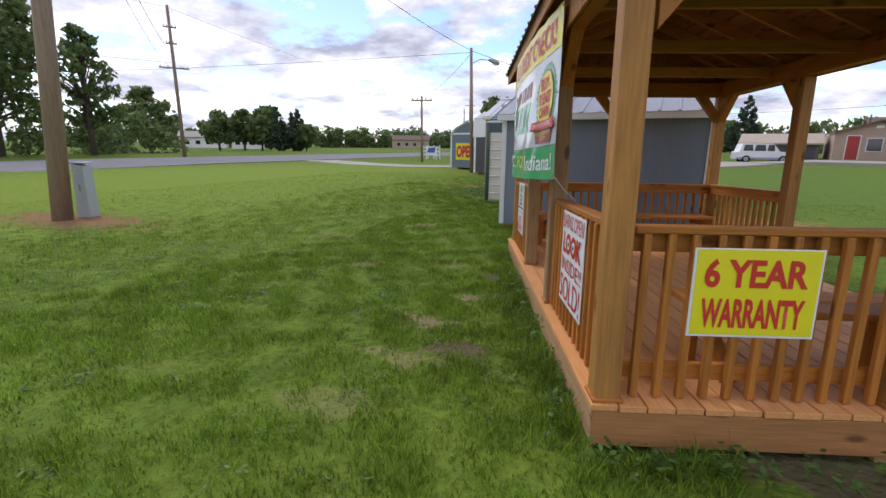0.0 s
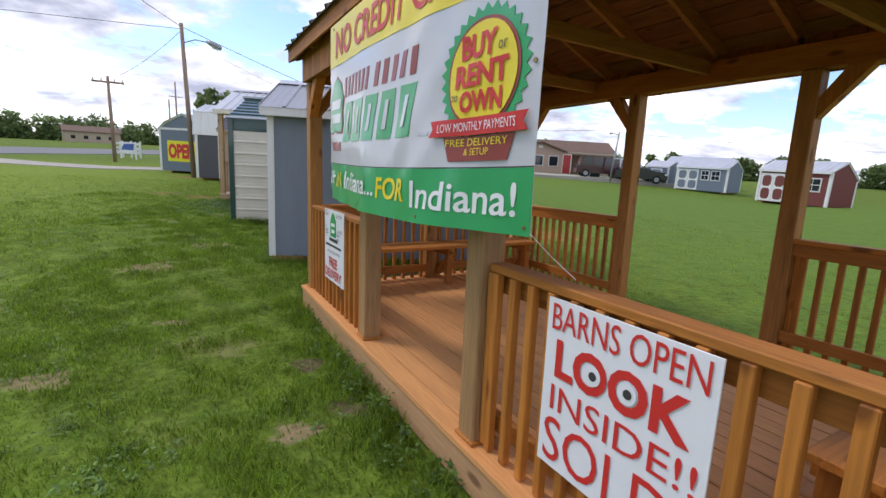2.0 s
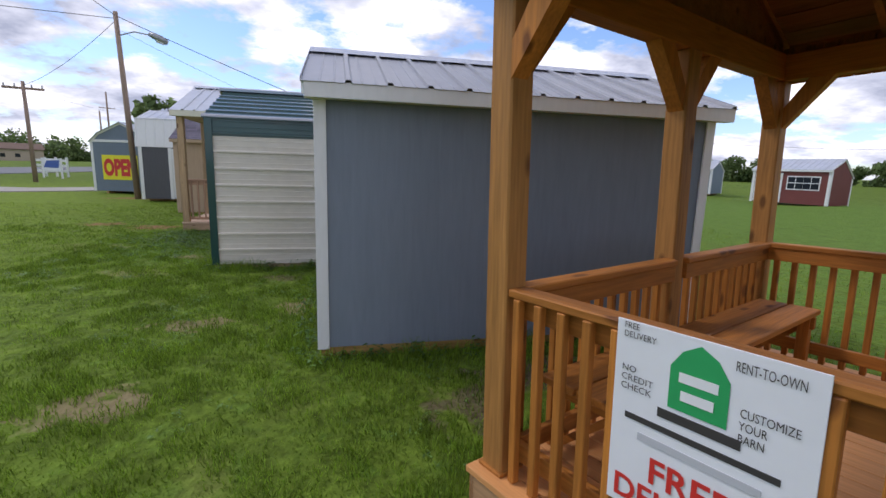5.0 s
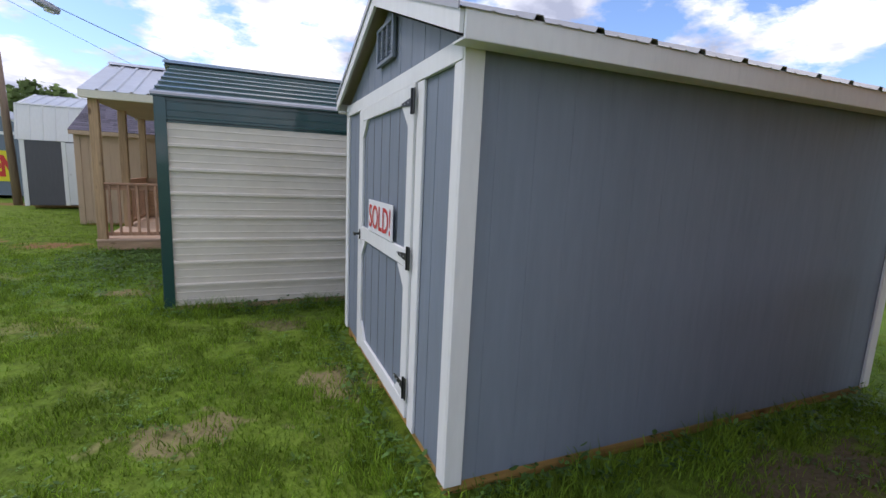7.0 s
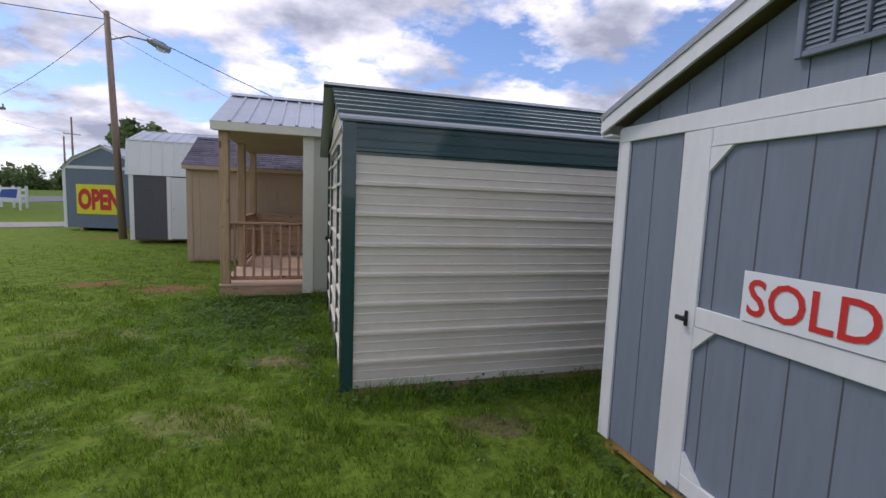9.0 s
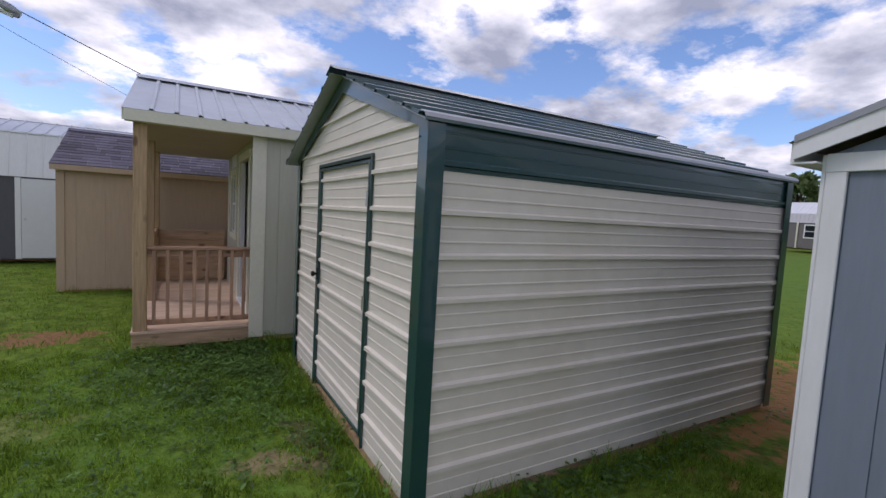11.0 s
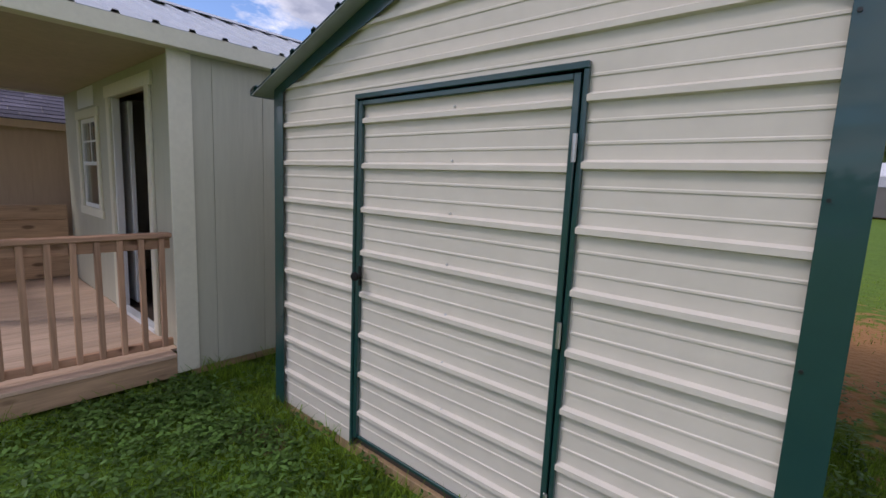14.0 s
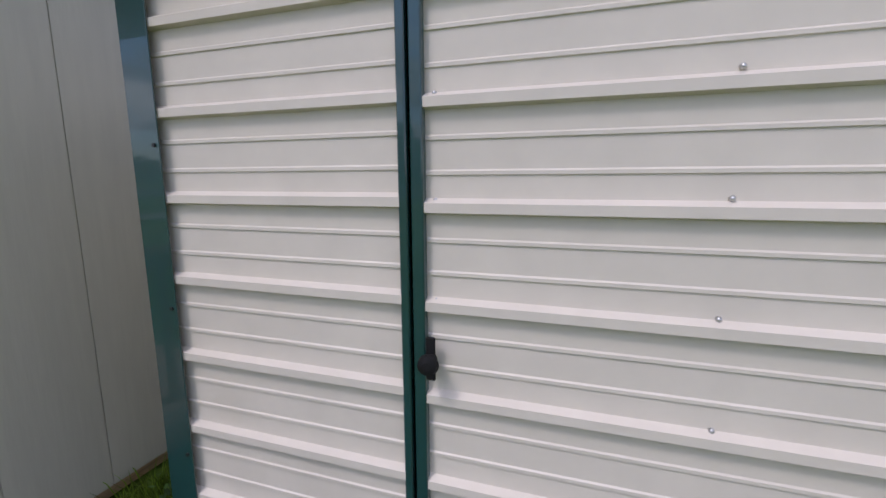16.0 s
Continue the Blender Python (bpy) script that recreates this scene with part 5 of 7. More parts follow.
# sage cabin with a corner porch
def build_cabin():
    s = thing("porch_cabin", (0, 0, 0), "sage-green wooden cabin with corner porch, its door ajar", "cabin", "display sheds")
    XF, XW, X1, Y0, Y1, Z0, DZ, ZE = -4.02, -2.735, 2.6, 12.87, 16.55, 0.87, 1.02, 3.33
    yc, peak = (Y0 + Y1) / 2, 4.02
    # porch deck
    for y0, y1 in ((Y0 + 0.0, Y0 + 0.04), (Y1 - 0.04, Y1)):
        part("rim_joist", Geo().box(XF, XW - 0.10, y0, y1, 0.835, DZ - 0.03, 0.005), M_RAWX, s)
    part("rim_joist", Geo().box(XF, XF + 0.04, Y0 + 0.041, Y1 - 0.041, 0.835, DZ - 0.03, 0.005), M_RAWX, s)
    for i in range(25):
        y = Y0 - 0.012 + i * 0.148
        part("porch_board", Geo().box(XF - 0.01, XW - (0.106 if i == 0 else 0.051), y, min(y + 0.144, Y1 + 0.01), DZ - 0.028, DZ, 0.003), M_PORCH, s)
    # house walls: side with the corner trim, front wall with a door and a window
    siding_wall(s, "side_wall", M_SAGE, "x", Y0, XW + 0.004, X1, Z0, ZE, -1, 0.405)
    siding_wall(s, "side_wall", M_SAGE, "x", Y1, XW + 0.004, X1, Z0, ZE, 1, 0.405)
    siding_wall(s, "back_wall", M_SAGE, "y", X1, Y0, Y1, Z0, ZE, 1, 0.405)
    dy0, dy1, dz1 = 13.47, 14.50, 3.08
    wy0, wy1, wz0, wz1 = 15.03, 15.75, 1.98, 2.94
    for a0, a1, z0, z1 in ((Y0 + 0.055, dy0, DZ, ZE), (dy0, dy1, dz1, ZE), (dy1, wy0, DZ, ZE), (wy0, wy1, DZ, wz0), (wy0, wy1, wz1, ZE), (wy1, Y1 - 0.055, DZ, ZE)):
        part("front_wall", Geo().box(XW - 0.05, XW, a0, a1, z0, z1, 0), M_SAGE, s)
    # dark floor and added partition make the doorway look unlit inside
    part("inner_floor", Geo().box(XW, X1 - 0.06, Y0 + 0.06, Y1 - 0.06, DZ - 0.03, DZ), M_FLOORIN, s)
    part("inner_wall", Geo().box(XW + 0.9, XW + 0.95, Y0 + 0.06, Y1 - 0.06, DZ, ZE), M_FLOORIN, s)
    part("skirt", Geo().box(XW + 0.02, X1, Y0 + 0.03, Y0 + 0.07, 0.80, Z0 - 0.001), M_RAWX, s)
    # trims
    part("corner_board", Geo().box(XW - 0.105, XW + 0.055, Y0 - 0.018, Y0 - 0.001, 0.865, ZE, 0.003), M_SAGETRIM, s)
    part("corner_board", Geo().box(XW - 0.068, XW - 0.0505, Y0 - 0.0, Y0 + 0.09, DZ, ZE, 0.003), M_SAGETRIM, s)
    f0, f1 = XW - 0.075, XW - 0.051
    for y0, y1, z0, z1 in ((dy0 - 0.095, dy0, DZ, dz1), (dy1, dy1 + 0.095, DZ, dz1), (dy0 - 0.14, dy1 + 0.14, dz1, dz1 + 0.11)):
        part("door_trim", Geo().box(f0, f1, y0, y1, z0, z1, 0.004), M_SAGETRIM, s)
    part("threshold", Geo().box(XW - 0.08, XW, dy0, dy1, DZ, DZ + 0.035, 0.004), M_WHITE, s)
    for y0, y1 in ((dy0, dy0 + 0.03), (dy1 - 0.03, dy1)):
        part("jamb", Geo().box(XW - 0.05, XW + 0.012, y0, y1, DZ + 0.035, dz1, 0.003), M_WHITE, s)
    dr = part("door", Geo().box(XW + 0.08, XW + 0.12, dy1 - 0.02, dy1 + 0.82, DZ + 0.04, dz1 - 0.01, 0.004), M_WHITE, s, "white door standing open")
    part("door_knob", Geo().tube([(XW + 0.12, dy1 + 0.74, 2.0), (XW + 0.17, dy1 + 0.74, 2.0)], [0.012, 0.028], 10), M_STEEL, dr)
    for y0, y1, z0, z1 in ((wy0 - 0.08, wy0, wz0, wz1), (wy1, wy1 + 0.08, wz0, wz1), (wy0 - 0.11, wy1 + 0.11, wz1, wz1 + 0.09), (wy0 - 0.11, wy1 + 0.11, wz0 - 0.09, wz0)):
        part("window_trim", Geo().box(f0, f1, y0, y1, z0, z1, 0.004), M_SAGETRIM, s)
    w = part("window", Geo().box(XW - 0.045, XW - 0.01, wy0, wy0 + 0.04, wz0, wz1).box(XW - 0.045, XW - 0.01, wy1 - 0.04, wy1, wz0, wz1).box(XW - 0.045, XW - 0.01, wy0 + 0.04, wy1 - 0.04, wz1 - 0.04, wz1).box(XW - 0.045, XW - 0.01, wy0 + 0.04, wy1 - 0.04, wz0, wz0 + 0.04), M_WHITE, s, "white sash window with grilles")
    zm = (wz0 + wz1) / 2
    part("meeting_rail", Geo().box(XW - 0.046, XW - 0.012, wy0 + 0.04, wy1 - 0.04, zm - 0.02, zm + 0.02), M_WHITE, w)
    part("muntin", Geo().box(XW - 0.040, XW - 0.030, (wy0 + wy1) / 2 - 0.009, (wy0 + wy1) / 2 + 0.009, zm + 0.02, wz1 - 0.04), M_WHITE, w)
    part("muntin", Geo().box(XW - 0.0405, XW - 0.0295, wy0 + 0.04, wy1 - 0.04, (zm + wz1) / 2 - 0.009, (zm + wz1) / 2 + 0.009), M_WHITE, w)
    pane = part("pane", Geo().box(XW - 0.028, XW - 0.024, wy0 + 0.04, wy1 - 0.04, wz0 + 0.04, wz1 - 0.04, 0), M_GLASS, w)
    pane.visible_shadow = False
    part("notice", Geo().box(XW - 0.055, XW - 0.0505, 15.12, 15.80, 3.06, 3.26, 0.001), M_SIGN, s, "small white notice above the window")
    # porch posts and railings
    for y in (Y0, yc - 0.065, Y1 - 0.13):
        part("post", Geo().box(XF + 0.01, XF + 0.14, y + 0.005, y + 0.135, DZ - 0.18, ZE - 0.02, 0.008), M_RAW, s)
    ball = Geo().box(-0.018, 0.018, -0.018, 0.018, 0.06, 0.90, 0.004).mesh("baluster")
    ball.materials.append(M_RED)

    def rail(axis, fixed, a, b, out):
        z = DZ + 0.90
        box = (lambda w, z0, z1, sh: Geo().box(a, b, fixed - w + sh, fixed + w + sh, z0, z1, 0.005)) if axis == "x" else (lambda w, z0, z1, sh: Geo().box(fixed - w + sh, fixed + w + sh, a, b, z0, z1, 0.005))
        r = part("railing", box(0.045, z, z + 0.036, 0), M_REDX, s)
        part("rail_bar", box(0.018, z - 0.085, z - 0.001, -out * 0.02), M_REDX, r)
        part("rail_bar", box(0.018, DZ + 0.05, DZ + 0.11, -out * 0.02), M_REDX, r)
        n = max(2, round((b - a) / 0.135))
        for i in range(n):
            p = a + (b - a) * (i + 0.5) / n
            piece("baluster", ball, r, (p, fixed + out * 0.017, DZ) if axis == "x" else (fixed + out * 0.017, p, DZ))
    rail("x", Y0 + 0.07, XF + 0.14, XW - 0.10, -1)
    part("back_panel", Geo().box(XF + 0.14, XW - 0.10, Y1 - 0.085, Y1 - 0.06, DZ + 0.02, DZ + 0.74, 0.003), M_RAWX, s, "rough board panel closing the porch side")
    part("back_rail", Geo().box(XF + 0.14, XW - 0.10, Y1 - 0.10, Y1 - 0.058, DZ + 0.745, DZ + 0.92, 0.005), M_RAWX, s)
    rail("y", XF + 0.075, yc + 0.065, Y1 - 0.13, -1)
    # porch beam, ceiling, gable, roof
    part("porch_beam", Geo().box(XF + 0.02, XF + 0.13, Y0 + 0.02, Y1 - 0.02, ZE - 0.02, ZE + 0.10), M_SAGETRIM, s)
    part("porch_ceiling", Geo().box(XF, XW - 0.001, Y0 + 0.02, Y1 - 0.02, ZE - 0.055, ZE - 0.021), M_SOFFIT, s)
    part("gable_panel", Geo().prism([(Y0, ZE), (Y1, ZE), (yc, peak - 0.01)], "x", XF - 0.01, XF + 0.015), M_SAGE, s)
    part("gable_panel", Geo().prism([(Y0, ZE), (Y1, ZE), (yc, peak - 0.01)], "x", X1 - 0.02, X1), M_SAGE, s)
    ov, fo = 0.10, 0.06
    sl = (peak - ZE) / (yc - Y0)
    ze, zr = ZE + 0.10 - ov * sl, peak + 0.10
    for ye in (Y0 - ov, Y1 + ov):
        sg = -1 if ye < yc else 1
        slope_deck(s, M_SOFFIT, XF - fo, X1 + fo, ye, ze, yc, zr)
        roof_slope(s, M_GALV, XF - fo - 0.02, X1 + fo, ye + sg * 0.02, ze - 0.005, yc, zr + 0.002, 0.228, 0.022, minor=0)
        part("fascia", Geo().box(XF - fo, X1 + fo, min(ye, ye + sg * 0.018), max(ye, ye + sg * 0.018), ze - 0.125, ze - 0.004, 0.003), M_SAGETRIM, s)
        part("soffit", Geo().box(XF - fo, X1 + fo, min(ye, ye - sg * 0.1), max(ye, ye - sg * 0.1), ze - 0.124, ze - 0.112, 0.0), M_SAGETRIM, s)
        part("rake_board", Geo().prism([(ye, ze - 0.125), (ye, ze), (yc, zr), (yc, zr - 0.125)], "x", XF - fo - 0.018, XF - fo), M_SAGETRIM, s)
    part("ridge_cap", Geo().prism([(yc - 0.15, zr - 0.02), (yc, zr + 0.05), (yc + 0.15, zr - 0.02), (yc, zr + 0.035)], "x", XF - fo - 0.02, X1 + fo), M_GALV, s)


build_cabin()


# tan shed with a shingle roof
def build_tan_shed():
    s = thing("tan_shed", (0, 0, 0), "tan wooden shed with dark slate shingle roof", "shed", "display sheds")
    X0, X1, Y0, Y1, Z0, ZE = -5.36, -0.6, 16.95, 19.9, 0.82, 2.93
    yc, peak = (Y0 + Y1) / 2, 3.62
    gable = lambda y: ZE + (peak - ZE) * (1 - abs(y - yc) / (yc - Y0))
    siding_wall(s, "side_wall", M_TAN, "x", Y0, X0 + 0.051, X1 - 0.051, Z0, ZE, -1, 0.405)
    siding_wall(s, "side_wall", M_TAN, "x", Y1, X0 + 0.051, X1 - 0.051, Z0, ZE, 1, 0.405)
    siding_wall(s, "front_wall", M_TAN, "y", X0, Y0, Y1, Z0, gable, -1, 0.305)
    siding_wall(s, "back_wall", M_TAN, "y", X1, Y0, Y1, Z0, gable, 1, 0.305)
    for x, sx in ((X0, -1), (X1, 1)):
        part("corner_board", Geo().box(x - sx * 0.10, x + sx * 0.018, Y0 - 0.018, Y0 - 0.001, Z0 - 0.02, ZE, 0.003), M_TAN, s)
        part("corner_board", Geo().box(x + sx * 0.001, x + sx * 0.018, Y0, Y0 + 0.09, Z0 - 0.02, ZE, 0.003), M_TAN, s)
    for y in (Y0 + 0.04, Y1 - 0.14):
        part("skid", Geo().box(X0 + 0.02, X1, y, y + 0.1, 0.72, Z0 - 0.001), M_SKID, s)
    # double doors on the road side
    for k in (-1, 1):
        d = part("door", Geo().box(X0 - 0.03, X0 - 0.001, yc + (0.01 if k > 0 else -0.8), yc + (0.8 if k > 0 else -0.01), 0.92, 2.72, 0.003), M_TAN, s)
    part("band_board", Geo().box(X0 - 0.02, X0 - 0.001, Y0 + 0.1, Y1 - 0.1, 2.74, 2.83), M_TAN, s)
    sl = (peak - ZE) / (yc - Y0)
    ov = 0.12
    ze, zr = ZE + 0.09 - ov * sl, peak + 0.09
    for ye in (Y0 - ov, Y1 + ov):
        sg = -1 if ye < yc else 1
        slope_deck(s, M_SOFFIT, X0 - 0.06, X1 + 0.06, ye, ze, yc, zr)
        part("fascia", Geo().box(X0 - 0.06, X1 + 0.06, min(ye, ye + sg * 0.018), max(ye, ye + sg * 0.018), ze - 0.10, ze - 0.004, 0.003), M_TAN, s)
        # shingle courses with staggered tabs
        g = Geo()
        up = Vector((0, yc - ye, zr - ze))
        L = up.length
        up.normalize()
        nrm = Vector((0, -sg * 0 + (-up.z if up.y > 0 else up.z), abs(up.y)))
        n = int(L / 0.135)
        for i in range(n):
            x = X0 - 0.08 - random.uniform(0, 0.25)
            while x < X1 + 0.08:
                w = random.uniform(0.16, 0.34)
                a, b = max(x, X0 - 0.08), min(x + w - 0.006, X1 + 0.08)
                if b - a > 0.02:
                    o = Vector((0, ye, ze)) + up * (i * 0.135 - 0.02)
                    e = up * 0.17
                    t = random.uniform(0.004, 0.009)
                    vs = [o + Vector((a, 0, 0)) + nrm * 0.001, o + Vector((b, 0, 0)) + nrm * 0.001, o + e + Vector((b, 0, 0)) + nrm * 0.001, o + e + Vector((a, 0, 0)) + nrm * 0.001,
                          o + Vector((a, 0, 0)) + nrm * (0.006 + t), o + Vector((b, 0, 0)) + nrm * (0.006 + t), o + e + Vector((b, 0, 0)) + nrm * 0.003, o + e + Vector((a, 0, 0)) + nrm * 0.003]
                    g.add(vs, [(0, 3, 2, 1), (4, 5, 6, 7), (0, 1, 5, 4), (1, 2, 6, 5), (3, 0, 4, 7)])
                x += w
        tagged(part("shingles", g, M_SHINGLE, s, "slate-coloured asphalt shingles"), kind="stuff")
        part("rake_board", Geo().prism([(ye, ze - 0.10), (ye, ze), (yc, zr), (yc, zr - 0.10)], "x", X0 - 0.078, X0 - 0.06), M_TAN, s)
    part("ridge_cap", Geo().prism([(yc - 0.12, zr - 0.03), (yc, zr + 0.03), (yc + 0.12, zr - 0.03), (yc, zr + 0.015)], "x", X0 - 0.08, X1 + 0.08), M_SHINGLE, s)


build_tan_shed()


def gambrel(W, ze, zk, zp, k=0.72):
    """Outline of a gambrel end: half width W at the eave, k*W at the knee."""
    return [(-W, ze), (-k * W, zk), (0, zp), (k * W, zk), (W, ze)]


def sash(parent, u0, u1, z0, z1, y=-0.02):
    """White window on a wall that faces -y."""
    w = part("window", Geo().box(u0 - 0.06, u1 + 0.06, y, y + 0.018, z0 - 0.06, z1 + 0.06, 0.003), M_WHITE, parent, "white framed window")
    part("pane", Geo().box(u0, u1, y - 0.004, y - 0.0005, z0, z1, 0), M_DARKGLASS, w)
    part("muntin", Geo().box((u0 + u1) / 2 - 0.012, (u0 + u1) / 2 + 0.012, y - 0.014, y - 0.005, z0, z1, 0), M_WHITE, w)
    part("muntin", Geo().box(u0, u1, y - 0.013, y - 0.0055, (z0 + z1) / 2 - 0.02, (z0 + z1) / 2 + 0.02, 0), M_WHITE, w)


def barn_doors(parent, mat, u0, u1, z0, z1, y=-0.03, leaves=2):
    """Panelled doors with white frames on a wall that faces -y."""
    w = (u1 - u0) / leaves
    for i in range(leaves):
        a, b = u0 + i * w + 0.01, u0 + (i + 1) * w - 0.01
        d = part("door", Geo().box(a, b, y, y + 0.028, z0, z1, 0.003), M_WHITE, parent, "white framed door")
        zm = (z0 + z1) / 2
        for q0, q1 in ((z0 + 0.12, zm - 0.06), (zm + 0.06, z1 - 0.12)):
            c = 0.12
            poly = [(a + 0.1 + c, q0), (b - 0.1 - c, q0), (b - 0.1, q0 + c), (b - 0.1, q1 - c), (b - 0.1 - c, q1), (a + 0.1 + c, q1), (a + 0.1, q1 - c), (a + 0.1, q0 + c)]
            part("door_panel", Geo().prism(poly, "y", y - 0.005, y - 0.0005), mat, d)


def lofted_barn(m, W, L, ze, zk, zp, wall, upper, roofmat, label, name="lofted_barn", group="display sheds", k=0.72):
    """Gambrel shed: the end faces local -y, the length runs along +y; local x is across."""
    s = thing(name, m, label, "shed", group)
    out = gambrel(W, ze, zk, zp, k)
    for y0, y1 in ((0, 0.05), (L - 0.05, L)):
        part("end_wall", Geo().prism([(-W, 0.12), (W, 0.12)] + out[::-1], "y", y0, y1), wall, s)
    for x0, x1 in ((-W, -W + 0.05), (W - 0.05, W)):
        part("side_wall", Geo().box(x0, x1, 0.051, L - 0.051, 0.12, ze, 0), wall, s)
    for x in (-W * 0.6, W * 0.6):
        part("skid", Geo().box(x - 0.06, x + 0.06, 0.02, L - 0.02, 0, 0.119), M_SKID, s)
    for i in range(4):
        (xa, za), (xb, zb) = out[i], out[i + 1]
        along = Vector((xb - xa, 0, zb - za))
        LL = along.length
        along.normalize()
        nrm = Vector((-along.z, 0, along.x))
        g = Geo().sheet(rib_profile(L + 0.2, 0.30, 0.02, 0.05, 0, 0.05), Vector((xa, -0.10, za)) + nrm * 0.03 - along * 0.05, along, (0, 1, 0), nrm, LL + 0.09, 0.012)
        part("roof_sheet", g, roofmat if i in (1, 2) else upper, s)
        part("rake_board", Geo().prism([(xa, za - 0.06), (xa, za + 0.05), (xb, zb + 0.05), (xb, zb - 0.06)], "y", -0.03, -0.001), M_WHITE, s)
    for x in (-W, W):
        sx = -1 if x < 0 else 1
        part("corner_board", Geo().box(x - sx * 0.10, x + sx * 0.018, -0.018, -0.001, 0.10, ze, 0.003), M_WHITE, s)
        part("corner_board", Geo().box(x + sx * 0.001, x + sx * 0.018, 0, 0.10, 0.10, ze, 0.003), M_WHITE, s)
        part("corner_board", Geo().box(x + sx * 0.001, x + sx * 0.018, L - 0.10, L, 0.10, ze, 0.003), M_WHITE, s)
    return s

# ---- barns further along the row ----
def build_row_barns():
    # blue-grey barn with the OPEN banner; its end faces the road
    az = -15.0
    s = lofted_barn(pose(-9.98, 25.1, ground_z(-9.98, 25.1), 0, 0, az), 1.42, 5.0, 2.25, 2.62, 3.08, M_BLUE, M_GALV, M_GALV, "blue-grey gambrel barn with white trim and a yellow banner")
    part("band_board", Geo().box(-1.36, 1.36, -0.022, -0.001, 2.25, 2.36), M_WHITE, s)
    t = sign_base("open_sign", pose(-9.98, 25.1, ground_z(-9.98, 25.1), 0, 0, az) @ pose(-0.95, -0.03, 0.62), 1.62, 1.08, "yellow banner with red OPEN lettering on the barn", M_SIGNY)
    lettering("inscription", "OPEN", t, M_RED_INK, 0.06, 1.56, 0.15, 0.93, bold=0.055)
    # charcoal barn with white lower roof slope and white door, its long side towards the start
    z0 = 0.78
    s = lofted_barn(pose(-7.8, 22.55, z0, 0, 0, -90), 1.55, 6.0, 2.05, 3.0, 3.42, M_CHAR, M_WHITE, M_GALV, "charcoal lofted barn with white door and white metal roof", k=0.90)
    d = part("door", Geo().box(1.553, 1.575, 1.08, 1.93, 0.14, 1.98, 0.004), M_CARWHT, s, "white steel door")
    for y0, y1, a, b in ((0.97, 1.075, 0.12, 2.0), (1.935, 2.04, 0.12, 2.0)):
        part("door_trim", Geo().box(1.551, 1.580, y0, y1, a, b, 0.003), M_WHITE, s)
    part("door_knob", Geo().tube([(1.575, 1.16, 1.05), (1.63, 1.16, 1.05)], [0.015, 0.03], 10), M_STEEL, d)


build_row_barns()


# ---- sheds across the lawn ----
def gable_shed(m, W, L, ze, zp, wall, label, doors=(), windows=(), roofmat=None, end=None, name="shed", drop=0.0):
    """Shed with its long side on local -y: length W along x, depth L, ridge along x."""
    roofmat = roofmat or M_GALV
    s = thing(name, m, label, "shed", "sheds across the lawn")
    part("long_wall", Geo().box(0, W, 0, 0.05, 0.12, ze, 0), wall, s)
    part("long_wall", Geo().box(0, W, L - 0.05, L, 0.12, ze - drop, 0), wall, s)
    for x in (0, W - 0.05):
        part("end_wall", Geo().prism([(0.051, 0.12), (L - 0.051, 0.12), (L - 0.051, ze - drop), (L / 2, zp), (0.051, ze)], "x", x, x + 0.05), end or wall, s)
        part("rake_board", Geo().prism([(-0.1, ze - 0.03), (-0.1, ze + 0.06), (L / 2, zp + 0.07), (L / 2, zp - 0.04)], "x", x - 0.03 if x == 0 else x + 0.051, x - 0.001 if x == 0 else x + 0.08), M_WHITE, s)
        part("rake_board", Geo().prism([(L + 0.1, ze - drop - 0.03), (L + 0.1, ze - drop + 0.06), (L / 2, zp + 0.07), (L / 2, zp - 0.04)], "x", x - 0.03 if x == 0 else x + 0.051, x - 0.001 if x == 0 else x + 0.08), M_WHITE, s)
    for x in (0.3, W - 0.4):
        part("skid", Geo().box(x, x + 0.1, 0.05, L - 0.05, 0, 0.119), M_SKID, s)
    for x in (0, W):
        sx = -1 if x == 0 else 1
        part("corner_board", Geo().box(min(x - sx * 0.12, x + sx * 0.02), max(x - sx * 0.12, x + sx * 0.02), -0.02, -0.001, 0.1, ze, 0.003), M_WHITE, s)
        part("corner_board", Geo().box(min(x + sx * 0.001, x + sx * 0.02), max(x + sx * 0.001, x + sx * 0.02), 0, 0.12, 0.1, ze, 0.003), M_WHITE, s)
        part("corner_board", Geo().box(min(x + sx * 0.001, x + sx * 0.02), max(x + sx * 0.001, x + sx * 0.02), L - 0.12, L, 0.1, ze - drop, 0.003), M_WHITE, s)
    for ye in (-0.12, L + 0.12):
        roof_slope(s, roofmat, -0.06, W + 0.06, ye, ze + 0.03 - (drop if ye > 0 else 0), L / 2, zp + 0.08, 0.30, 0.02, minor=0)
    part("fascia", Geo().box(-0.05, W + 0.05, -0.12, -0.10, ze - 0.08, ze + 0.025), M_WHITE, s)
    for u0, u1, z1 in doors:
        barn_doors(s, wall, u0, u1, 0.15, z1, leaves=2 if u1 - u0 > 1.3 else 1)
    for u0, u1, z0, z1 in windows:
        sash(s, u0, u1, z0, z1)
    return s


